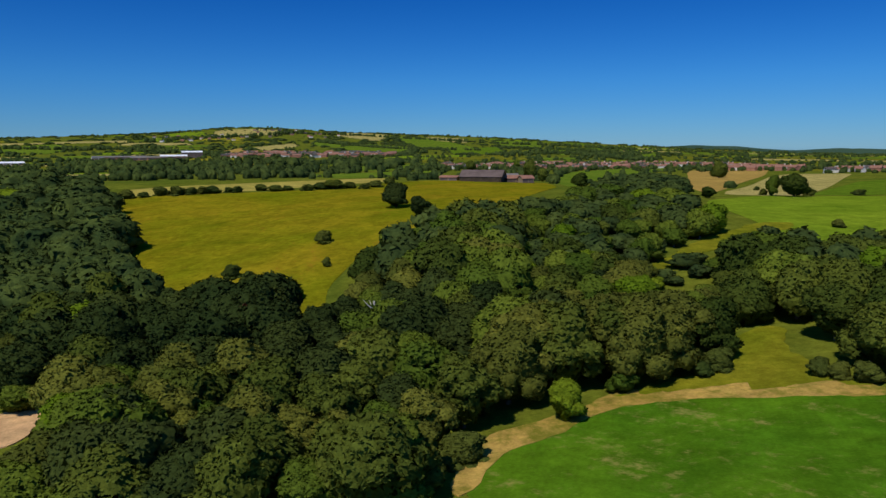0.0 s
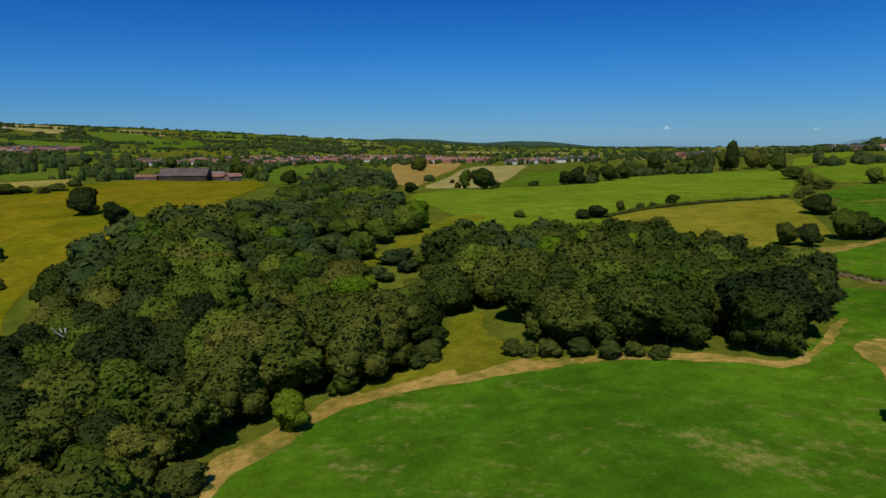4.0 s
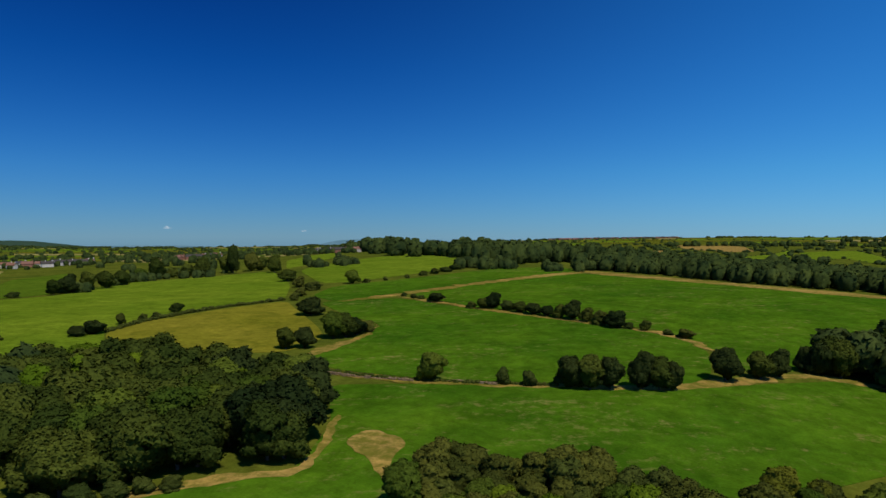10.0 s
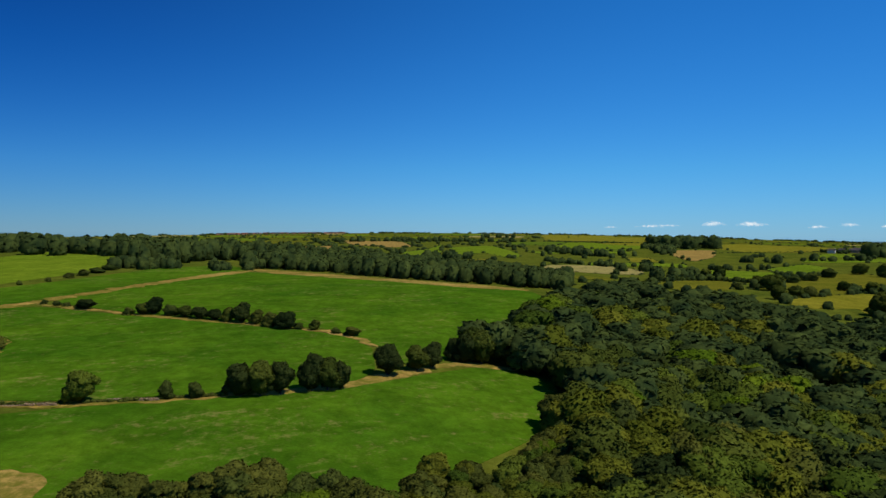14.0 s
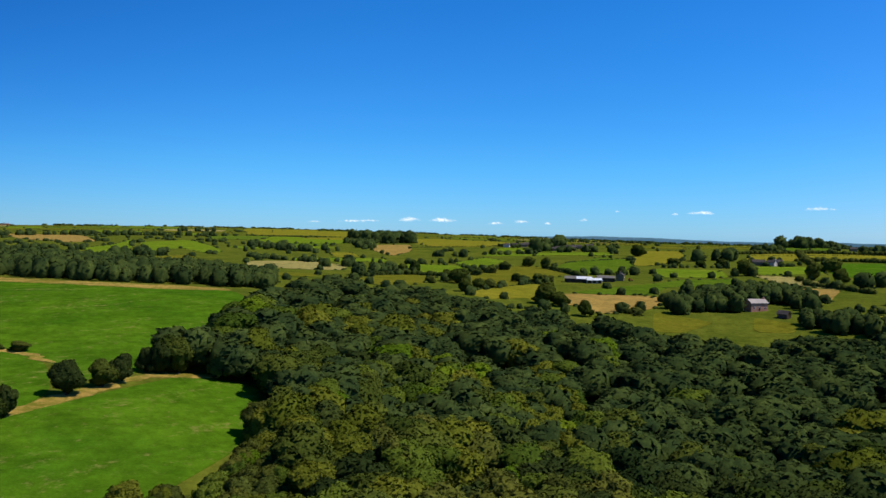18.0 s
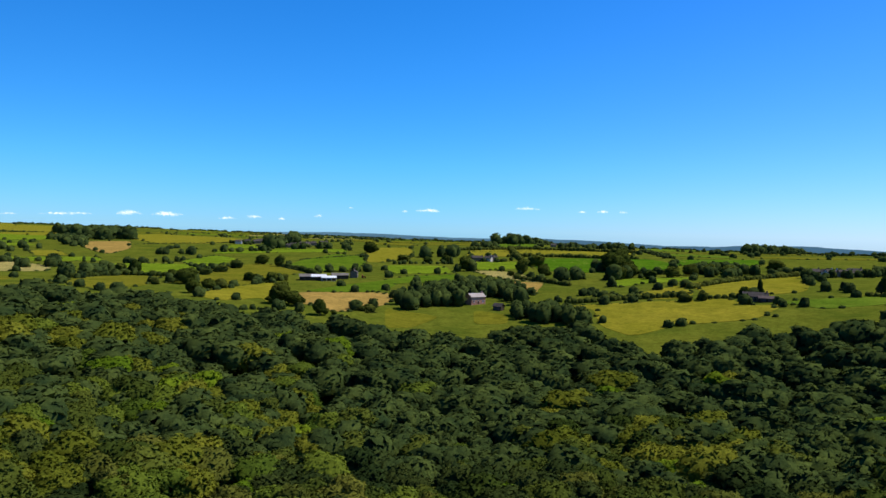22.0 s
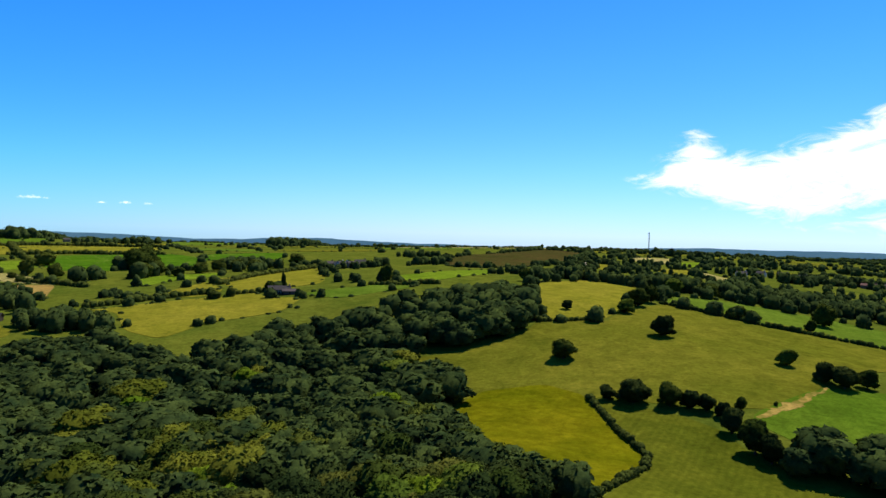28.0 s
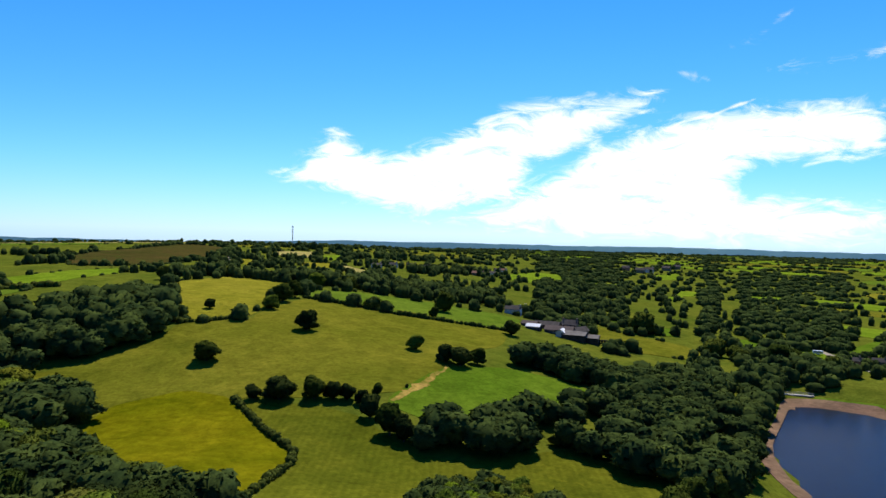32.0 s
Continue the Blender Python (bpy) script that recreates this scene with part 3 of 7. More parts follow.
field("pasture_gold", "scrubby golden pasture", [(256, -429), (256, -495), (220, -448), (222, -424), (246, -411)])
field("pasture_gold", "golden pasture between woods", [(267, -370), (234, -405), (194, -441), (176, -419), (156, -428), (153, -385), (183, -355), (192, -322), (217, -331), (246, -368)])
field("grass", "green pasture behind the cottage", [(163, -438), (112, -491), (91, -470), (106, -449), (132, -422), (148, -428)])
field("meadow_lime", "bright green pasture beside the heath", [(125, -531), (94, -593), (55, -620), (50, -570), (76, -525), (93, -481)])
field("heath", "brown heather covered hill", [(136, -861), (66, -1016), (23, -1284), (-58, -1115), (-25, -851), (12, -701), (57, -646), (104, -660)])
field("pasture_gold", "tan field beside the heath track", [(-21, -808), (-45, -858), (-64, -770), (-52, -681), (-27, -733)])
field("hay", "pale tan hill field", [(-103, -1052), (-188, -1141), (-146, -923), (-101, -835)])
field("meadow_lime", "lime field on the hill", [(-155, -980), (-220, -1090), (-170, -873), (-144, -870)])
field("pasture_gold", "golden field between copses", [(-100, -780), (-149, -792), (-127, -701), (-101, -701)])
field("hay", "pale tan field on the slope", [(-152, -778), (-165, -671), (-141, -606), (-130, -691)])
field("grass", "green field below the hill", [(-73, -643), (-106, -563), (-122, -559), (-115, -529), (-90, -539), (-69, -571)])
field("meadow_lime", "lime green field in the vale", [(-339, -792), (-508, -1025), (-561, -1010), (-462, -830), (-366, -737)])
field("meadow_lime", "small lime field in the vale", [(-510, -868), (-599, -892), (-511, -785), (-465, -779)])
field("grass_bright", "bright green field behind the farm", [(-293, -477), (-326, -485), (-309, -458), (-287, -455)])
field("grass_bright", "bright green field in the vale", [(-334, -466), (-360, -465), (-333, -430), (-317, -437)])
field("grass_bright", "bright green field by the reservoir road", [(-378, -435), (-402, -420), (-359, -380), (-354, -401)])
field("meadow_lime", "lime green field with parked caravans", [(-382, -378), (-423, -388), (-394, -344), (-354, -337)])
field("grass_bright", "bright green field beyond the reservoir", [(-421, -372), (-531, -423), (-442, -352), (-410, -358)])
field("meadow_lime", "lime field far down the vale", [(-842, -1178), (-987, -1279), (-873, -1115), (-760, -1046)])
field("meadow_lime", "lime field far down the vale", [(-735, -814), (-820, -805), (-751, -747), (-687, -750)])
field("meadow_lime", "lime field among trees in the vale", [(-504, -521), (-558, -533), (-525, -502), (-487, -496)])
field("pasture_gold", "golden field in the vale", [(-1067, -893), (-1130, -904), (-1012, -809), (-993, -825)])
field("pasture", "pale green pasture below the farm", [(-276, -457), (-287, -433), (-314, -405), (-317, -363), (-286, -357), (-249, -375), (-246, -403)])
field("meadow_lime", "lime field down the vale", [(-654, -847), (-688, -840), (-607, -751), (-567, -744)])
field("meadow_lime", "lime field down the vale", [(-502, -690), (-594, -758), (-533, -685), (-476, -649)])
field("hay", "straw far field", [(1772, 488), (1801, 435), (1177, 284), (1178, 324)])
field("ripe", "orange far field", [(1430, 333), (1878, 314), (1255, 210), (1099, 252)])
field("ripe", "orange ripe far field", [(2803, 446), (2661, 186), (1801, 97), (1655, 156), (2131, 304)])
field("meadow_lime", "lime far meadow beyond the tree belt", [(928, 193), (1099, 148), (933, 65), (770, 103), (702, 140)])
field("meadow_lime", "lime far meadow", [(1181, 92), (1454, 55), (2240, 32), (1263, 18), (952, 51)])
field("meadow_lime", "lime far meadow", [(1765, 11), (2102, -118), (1211, -119), (1044, -91), (1319, -53), (1012, -2)])
field("pasture", "yellow green meadow behind the tree belt", [(911, 2), (1062, -60), (918, -59), (791, -1)])
field("pasture_gold", "tan far strip field", [(4328, -540), (4357, -1000), (3558, -817), (3367, -420)])
field("grass", "green far strip field", [(2749, -217), (2714, -441), (2155, -318), (2308, -182)])
field("grass", "green hillside field", [(-361, 2737), (-271, 3199), (-38, 2782), (-87, 1918)])
field("hay", "straw hillside field", [(-521, 3961), (-436, 4721), (-235, 4433), (-226, 3487)])
field("grass", "green hillside field", [(-187, 4137), (71, 3972), (204, 2779), (79, 2363), (-94, 3189)])
field("hay", "straw hillside field", [(-25, 4277), (208, 4208), (201, 3498), (37, 3699)])
field("grass_bright", "green hillside field", [(65, 2512), (298, 3074), (234, 2072), (65, 1947)])
field("grass", "green hillside field", [(364, 4084), (673, 4196), (452, 2815), (305, 2909)])
field("hay", "straw hillside field", [(-680, 2724), (-596, 3191), (-509, 2844), (-544, 2402)])
field("ripe", "straw field by the town", [(-687, 2315), (-701, 2723), (-558, 2196), (-581, 2010)])
field("grass", "green hillside field", [(-537, 3457), (-337, 3116), (-340, 2739), (-484, 2965)])
field("grass", "far green field", [(-1656, 2800), (-1616, 3100), (-1307, 2750), (-1167, 2201), (-1367, 2309)])
field("grass", "far green field", [(-1039, 2018), (-928, 2123), (-741, 1722), (-812, 1598)])
field("grass", "far green field", [(456, 1725), (707, 2204), (558, 1696), (409, 1455)])
field("grass", "far green field", [(420, 2612), (800, 3329), (596, 2325), (336, 1818)])
field("grass", "far green field", [(-126, 1082), (2, 1254), (9, 964), (-80, 856)])
field("sand", "bare sandy reservoir shore", [(-66.6, 103.5), (-61.0, 105.6), (-55.5, 108.7), (-55.1, 104.2), (-56.1, 98.2), (-56.3, 91.6), (-58.4, 90.1)])
field("shore", "bare brown reservoir shore", [(-206, -218), (-229, -237), (-260, -262), (-293, -292), (-309, -286), (-328, -260), (-310, -245), (-288, -267), (-284, -278), (-257, -255), (-228, -231), (-213, -215), (-198, -192), (-193, -177), (-184, -176), (-190, -192)])
field("grass", "narrow grass strip on the dam", [(-311, -288), (-330, -261), (-327, -259), (-308, -285)])
field("lane", "narrow gravel lane behind the reservoir", [(-427, -404), (-402, -347), (-374, -300), (-366, -293), (-392, -338), (-418, -396)])
field("lane", "pale farm track up the heath", [(-15, -682), (-30, -803), (-51, -907), (-51, -863), (-33, -771), (-20, -668)])

# ---- reservoir ----
def build_lake():
    m, n, l, p = material("reservoir_water")
    at = n.new("ShaderNodeTexCoord").outputs["Object"]
    p.inputs["Base Color"].default_value = (0.014, 0.018, 0.027, 1)
    p.inputs["Roughness"].default_value = 0.2
    p.inputs["Specular IOR Level"].default_value = 0.06
    p.inputs["IOR"].default_value = 1.33
    bumped(n, l, p, noise_node(n, l, at, 0.5, 5, 0.7), 0.4, 0.3)
    p2 = rounded(LAKE)
    mid = p2.mean(0)
    p2 = p2 + (p2 - mid) / np.hypot(*(p2 - mid).T)[:, None] * 14
    ob = mesh_object("water", [(x, y, LAKE_Z) for x, y in p2], [range(len(p2))], m)
    tagged(ob, "calm dark blue reservoir water", "water", kind="structure")


build_lake()

# ---- trees ----
RNG = np.random.default_rng(7)


def ico(sub):
    bm = bmesh.new()
    bmesh.ops.create_icosphere(bm, subdivisions=sub, radius=1)
    v, f = np.array([q.co[:] for q in bm.verts]), [[q.index for q in g.verts] for g in bm.faces]
    bm.free()
    return v, f


ICO = {1: ico(1), 2: ico(2), 3: ico(3)}


def crown(rng, lobes, cards, size, radius=4.0, top=10.0, foot=1.8, sub=2, pointed=False):
    """A crown of lumpy boughs with leaf sprays standing off them: vertices and faces."""
    mid, tall = (top + foot) / 2, (top - foot) / 2
    if foot < 0.5:
        mid, tall = top * 0.42, top * 0.58
    balls = [(np.array([0, 0, mid - 0.08 * tall]), radius * (0.76 if lobes > 18 else 0.82), tall * (0.9 if lobes > 18 else 0.94))]
    for k in range(lobes):
        a, h = k * 2.4 + rng.uniform(-0.4, 0.4), -0.85 + 1.65 * ((k * 0.618 + rng.uniform(0, 0.25)) % 1)
        if pointed:
            wide = (1 - (h + 1) / 2) * 0.75 + 0.08
            rr = radius * (0.24 + 0.22 * (1 - (h + 1) / 2))
        else:
            wide = math.sqrt(max(0.05, 1 - (max(0.0, h + 0.35) / 1.22) ** 2)) * (rng.uniform(0.6, 0.8) if lobes > 18 else rng.uniform(0.54, 0.72))
            rr = radius * rng.uniform(*((0.2, 0.34) if lobes > 18 else (0.27, 0.4)))
        c = np.array([math.cos(a) * radius * wide, math.sin(a) * radius * wide, mid + h * tall * 0.82])
        balls.append((c, rr, min(rr * rng.uniform(0.75, 1.0), max(0.5, top - c[2]))))
    mids, radii = np.array([q[0] for q in balls]), np.array([(q[1], q[1], q[2]) for q in balls])
    verts, faces, normals, start = [], [], [], 0
    for k, (c, rh, rv) in enumerate(balls):
        bv, bf = ICO[2 if k == 0 else sub]
        bf, shift = np.array(bf), rng.uniform(0, 50)
        push = np.array([0.92 + 0.3 * noise.noise((q[0] * 2.1 + shift, q[1] * 2.1, q[2] * 2.1)) + 0.22 * noise.noise((q[0] * 5 + shift, q[1] * 5, q[2] * 5)) for q in bv])
        pts = bv * push[:, None] * [rh, rh, rv] + c
        pts[:, 2] = np.maximum(pts[:, 2], foot * 0.4 - 0.15)
        # leave out what lies deep inside the other boughs
        others = np.arange(len(balls)) != k
        mid_face = pts[bf].mean(1)
        buried = np.min((((mid_face[:, None] - mids[others]) / radii[others]) ** 2).sum(2), 1) < 0.45
        bf = bf[~buried]
        faces += (bf + start).tolist()
        verts.append(pts)
        start += len(pts)
        whole = (pts - [0, 0, mid - 0.35 * tall]) / [radius, radius, tall]
        own = 0.85 if lobes > 18 else 0.45
        normals.append(bv * own + whole * (1.4 - own) + rng.standard_normal(bv.shape) * 0.2)
    # leaf sprays over the boughs, each a small blade of foliage
    allv, alln, f = np.concatenate(verts), np.concatenate(normals), np.array(faces)
    tri = allv[f]
    size_of = np.linalg.norm(np.cross(tri[:, 1] - tri[:, 0], tri[:, 2] - tri[:, 0]), axis=1)
    pick = rng.choice(len(f), cards, p=size_of / size_of.sum())
    mix = rng.dirichlet((1, 1, 1), cards)[:, :, None]
    w = (alln[f][pick] * mix).sum(1)
    w /= np.linalg.norm(w, axis=1, keepdims=True)
    at = (tri[pick] * mix).sum(1) + w * size * rng.uniform(-0.1, 0.8 if size < 0.7 else 0.3, (cards, 1))
    nrm = w * 0.8 + rng.standard_normal(w.shape) * 0.75 + [0, 0, 0.3]
    nrm /= np.linalg.norm(nrm, axis=1, keepdims=True)
    u = np.cross(nrm, rng.standard_normal(w.shape))
    u /= np.linalg.norm(u, axis=1, keepdims=True)
    v = np.cross(nrm, u)
    s = size * rng.uniform(0.6, 1.35, (cards, 1))
    bend = w + rng.standard_normal(w.shape) * 0.3 + nrm * 0.3
    normals.append(np.repeat(bend, 3, 0))
    verts.append(np.stack([at - u * s * 0.62 - v * s * 0.35, at + u * s * 0.62 - v * s * 0.3 * rng.uniform(0.4, 1.4, (cards, 1)), at + v * s * 0.75 + nrm * s * 0.12], 1).reshape(-1, 3))
    faces += (np.arange(3 * cards).reshape(-1, 3) + start).tolist()
    verts, faces, normals = np.concatenate(verts), np.array(faces), np.concatenate(normals)
    used = np.unique(faces)
    back = np.zeros(len(verts), int)
    back[used] = np.arange(len(used))
    verts, faces, normals = verts[used], back[faces].tolist(), normals[used]
    return verts, faces, normals / np.linalg.norm(normals, axis=1, keepdims=True)


def trunk(rng, radius=0.3, top=5.0):
    """A tapered, slightly bent stem with a few limbs."""
    verts, faces = [], []

    def stem(a, b, r0, r1):
        k, d = len(verts), (b - a) / np.linalg.norm(b - a)
        u = np.cross(d, [0.3, 0.9, 0.1])
        u /= np.linalg.norm(u)
        v = np.cross(d, u)
        for at, r in ((a, r0), ((a + b) / 2 + rng.normal(0, 0.12, 3), (r0 + r1) / 2), (b, r1)):
            verts.extend(at + r * (math.cos(q) * u + math.sin(q) * v) for q in np.arange(6) * math.pi / 3)
        for h in (0, 6):
            faces.extend([k + h + i, k + h + (i + 1) % 6, k + h + 6 + (i + 1) % 6, k + h + 6 + i] for i in range(6))

    stem(np.array([0, 0, -0.6]), np.array([0.1, 0, top]), radius, radius * 0.5)
    for q in range(4):
        a = q * 1.7 + rng.uniform(0, 0.6)
        z = top * rng.uniform(0.45, 0.85)
        stem(np.array([0.05, 0, z]), np.array([math.cos(a) * 2.0, math.sin(a) * 2.0, z + rng.uniform(1.2, 2.2)]), radius * 0.45, radius * 0.15)
    return np.array(verts), faces


def tree_mesh(name, vf, mat, smooth=True):
    me = bpy.data.meshes.new(name)
    me.from_pydata([tuple(v) for v in vf[0]], [], [tuple(f) for f in vf[1]])
    me.materials.append(mat)
    me.polygons.foreach_set("use_smooth", [True] * len(vf[1]))
    if len(vf) > 2:
        me.normals_split_custom_set_from_vertices([tuple(q) for q in vf[2]])
    return me


# kind: name, crown shapes (lobes, sprays, spray size), label
KINDS = {
    "oak": ("oak_tree", 12, 0.5, "dark green broadleaf oak tree in full leaf"),
    "ash": ("ash_tree", 11, 0.45, "mid green broadleaf ash tree in full leaf"),
    "alder": ("alder_tree", 10, 0.42, "grey-green alder tree in full leaf"),
    "chestnut": ("chestnut_tree", 12, 0.5, "yellow-green chestnut tree with sunlit crown"),
    "thorn": ("hawthorn_bush", 8, 0.45, "dense green hawthorn bush"),
    "conifer": ("conifer_tree", 12, 0.45, "tall dark green conifer"),
    "lime": ("lime_tree", 12, 0.45, "bright green broadleaf lime tree in full leaf"),
    "beech": ("darkleaf_tree", 12, 0.5, "very dark green dense broadleaf tree"),
    "rust": ("dead_tree", 7, 0.35, "dying tree with rust brown leaves"),
}
PROTO = {}
for kind, (name, lobes, size, label) in KINDS.items():
    for form in range(6):
        # forms 0 to 2 are fuller and stand near, 3 to 5 are plainer and stand farther off
        low, full = kind == "thorn", form < 3
        body = crown(RNG, lobes + 12 if full else lobes - 1, 3800 if full else 1700, size * 0.74 if full else size * 0.85, foot=0.2 if low else 0.5, sub=2, pointed=kind == "conifer")
        stem = trunk(RNG, 0.22 if low else 0.32, 2.5 if low else 5.0)
        PROTO[kind, form] = (tree_mesh("crown", body, LEAF[kind]), tree_mesh("trunk", stem, BARK))
PLAIN = [crown(RNG, 7, 260, 0.9, foot=0.8, sub=2) for _ in range(8)]
FAR = [crown(RNG, 4, 80, 1.0, foot=0.4, sub=1) for _ in range(6)]
DOT = [crown(RNG, 3, 14, 1.7, foot=0.4, sub=1) for _ in range(6)]
COUNT = {}


def tree(kind, x, y, wide, tall, turn=0.0, label="", group="", sink=0.0, full=132):
    """One tree of its kind: crown width and height in metres."""
    form = COUNT[kind] = COUNT.get(kind, 0) + 1
    name, *_, text = KINDS[kind]
    root = new(name)
    for part_name, me in zip(("crown", "trunk"), PROTO[kind, form % 3 + (3 if math.hypot(x, y) > full else 0)]):
        ob = new(part_name, me)
        ob.parent = root
    root.matrix_world = Matrix.LocRotScale((x, y, float(ground_height(x, y)[0]) - sink), Euler((0, 0, turn)), (wide / 8, wide / 8, tall / 10))
    return tagged(root, label or text, "bush" if kind == "thorn" else "tree", group)


def joined(name, label, category, places, shapes, mat):
    """Many crowns in one mesh: places are x, y, width, height, turn."""
    verts, faces, bends, start = [], [], [], 0
    for k, (x, y, z, wide, tall, turn) in enumerate(places):
        v, f, nv = shapes[k % len(shapes)]
        c, s = math.cos(turn), math.sin(turn)
        w = wide / 8
        verts.append(np.stack([(v[:, 0] * c - v[:, 1] * s) * w + x, (v[:, 0] * s + v[:, 1] * c) * w + y, v[:, 2] * tall / 10 + z], 1))
        bends.append(np.stack([nv[:, 0] * c - nv[:, 1] * s, nv[:, 0] * s + nv[:, 1] * c, nv[:, 2]], 1))
        faces.append(np.array(f) + start)
        start += len(v)
    v, f = np.concatenate(verts), np.concatenate(faces)
    me = bpy.data.meshes.new(name)
    me.vertices.add(len(v))
    me.vertices.foreach_set("co", v.ravel())
    me.loops.add(3 * len(f))
    me.loops.foreach_set("vertex_index", f.ravel().astype(np.int32))
    me.polygons.add(len(f))
    me.polygons.foreach_set("loop_start", np.arange(0, 3 * len(f), 3, dtype=np.int32))
    me.polygons.foreach_set("use_smooth", np.ones(len(f), bool))
    me.update(calc_edges=True)
    me.normals_split_custom_set_from_vertices(np.concatenate(bends).tolist())
    me.materials.append(mat)
    return tagged(new(name, me), label, category, kind="stuff")


WOODS = {"valley": (7.0, (8.5, 14.5), (8.0, 14.0)), "dark": (6.2, (8.0, 12.5), (8.0, 12.0)), "shade": (6.6, (8.0, 12.5), (8.0, 12.0)), "dense": (6.2, (7.2, 13.0), (7.0, 14.0)), "scrub": (3.7, (5.0, 7.8), (4.5, 8.2)), "belt": (8.0, (8, 12), (8, 13)), "tall": (9.0, (10, 14), (13, 19))}
# "shade" puts the backlit darkness of the lakeside into its choice of leaves
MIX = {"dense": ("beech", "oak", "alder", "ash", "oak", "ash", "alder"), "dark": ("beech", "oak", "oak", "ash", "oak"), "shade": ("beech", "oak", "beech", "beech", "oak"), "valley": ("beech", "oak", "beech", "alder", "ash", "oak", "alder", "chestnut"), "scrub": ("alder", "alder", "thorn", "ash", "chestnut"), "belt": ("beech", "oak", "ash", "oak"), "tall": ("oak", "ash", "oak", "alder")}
CLEARING = [(-70, 104), (-55, 110), (-41, 73), (-46, 66)]
LONE = (18.1, 89.0)
# middle of the valley wood: yellow-green chestnuts among oaks stand in for sunlit crowns
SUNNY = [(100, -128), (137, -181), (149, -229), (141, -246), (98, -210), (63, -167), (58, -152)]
STANDS, STUFF, WOOD_LINES = [], [], []


def wood(kind, label, poly):
    gap, wides, talls = WOODS[kind]
    WOOD_LINES.append(np.array(poly))
    p = np.array(poly)
    rng = np.random.default_rng(len(STUFF) + 11)
    lo, hi = p.min(0), p.max(0)
    gx, gy = np.meshgrid(np.arange(lo[0], hi[0], gap), np.arange(lo[1], hi[1], gap * 0.87))
    gx[1::2] += gap / 2
    x, y = gx.ravel() + rng.uniform(-0.4, 0.4, gx.size) * gap, gy.ravel() + rng.uniform(-0.4, 0.4, gx.size) * gap
    keep = inside(p, x, y) & ~inside(LAKE, x, y) & ~inside(CLEARING, x, y)
    for name, q in FIELDS:
        if not (kind == "scrub" and name in ("crop", "mown")):
            keep &= ~inside(q, x, y)
    if kind == "scrub":
        for name, q in FIELDS:
            if name == "straw":
                for dx, dy in ((3, 0), (-3, 0), (0, 3), (0, -3)):
                    keep &= ~inside(q, x + dx, y + dy)
    # open grass along the margins
    for name, q in FIELDS:
        if name in ("straw", "glade") and np.hypot(*np.array(q).T).min() < 130:
            for dx, dy in ((3.2, 0), (-3.2, 0), (0, 3.2), (0, -3.2)):
                keep &= ~inside(q, x + dx, y + dy)
    # open grass round the lone lime at the field corner
    keep &= np.hypot(x - LONE[0], y - LONE[1]) > 8.5
    x, y = x[keep], y[keep]
    rest = []
    for a, b, z in zip(x, y, land(x, y)):
        thin = 1.0
        if math.hypot(a, b) > 215 and gap < 8:
            thin = 1.3
            if rng.random() < 0.45:
                continue
        clump = noise.noise((a / 23, b / 23, 3.0)) + noise.noise((a / 9, b / 9, 7.0)) * 0.5
        big = min(max(0.5 + clump + rng.uniform(-0.3, 0.3), 0), 1)
        wide, tall = wides[0] + (wides[1] - wides[0]) * big, talls[0] + (talls[1] - talls[0]) * big
        wide *= thin
        if kind == "dense" and 0.12 * b < a < b and math.hypot(a, b) > 135:
            wide, tall = wide * 0.8, tall * 0.62
        # low young trees along the near side of the grassy valley
        if any(inside(STRIP, a * (1 + k / math.hypot(a, b)), b * (1 + k / math.hypot(a, b)))[0] for k in (6, 14, 22, 30, 38, 46)):
            tall, wide = tall * 0.45, wide * 0.75
        # leaf sort shifts by place: darker leaves paint the southern woods' backlit shade
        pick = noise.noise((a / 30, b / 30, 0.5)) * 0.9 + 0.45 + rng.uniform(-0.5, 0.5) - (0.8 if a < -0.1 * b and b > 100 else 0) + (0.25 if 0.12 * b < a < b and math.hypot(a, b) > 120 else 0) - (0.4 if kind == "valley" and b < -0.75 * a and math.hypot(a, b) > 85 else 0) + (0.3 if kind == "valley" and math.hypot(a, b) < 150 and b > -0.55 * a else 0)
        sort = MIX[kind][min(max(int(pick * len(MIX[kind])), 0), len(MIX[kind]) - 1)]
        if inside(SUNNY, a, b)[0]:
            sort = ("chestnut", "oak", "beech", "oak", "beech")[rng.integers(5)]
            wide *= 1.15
        if rng.random() < 0.04 and sort != "beech":
            sort = "lime"
        STANDS.append((math.hypot(a, b), sort, a, b, z, wide, tall, rng.uniform(0, 6.28), len(STUFF)))
    STUFF.append((label, rest))


wood("dense", "mixed broadleaf wood", [(-201.8, 322.2), (-201.6, 368.0), (-164.5, 344.0), (-126.7, 289.0), (-99.6, 226.8), (-71.2, 168.9), (-59.3, 148.2), (-38.4, 140.1), (-28.2, 134.0), (-20.5, 117.4), (-20.4, 137.0), (-15.2, 159.0), (-8.3, 176.2), (1.7, 185.4), (23.0, 202.3), (46.5, 230.6), (186.1, 593.8), (189.3, 520.7), (78.7, 211.1), (84.2, 196.6), (97.6, 194.5), (87.5, 172.3), (69.5, 155.4), (52.6, 146.8), (40.7, 132.9), (39.7, 121.2), (29.8, 106.5), (47.5, 105.6), (26.5, 99.4), (20.7, 90.3), (7.7, 85.0), (3.7, 75.7), (0.4, 68.3), (-3.2, 61.9), (-40.2, 57.3), (-56.5, 108.8), (-61.0, 105.6), (-67.7, 102.6)])
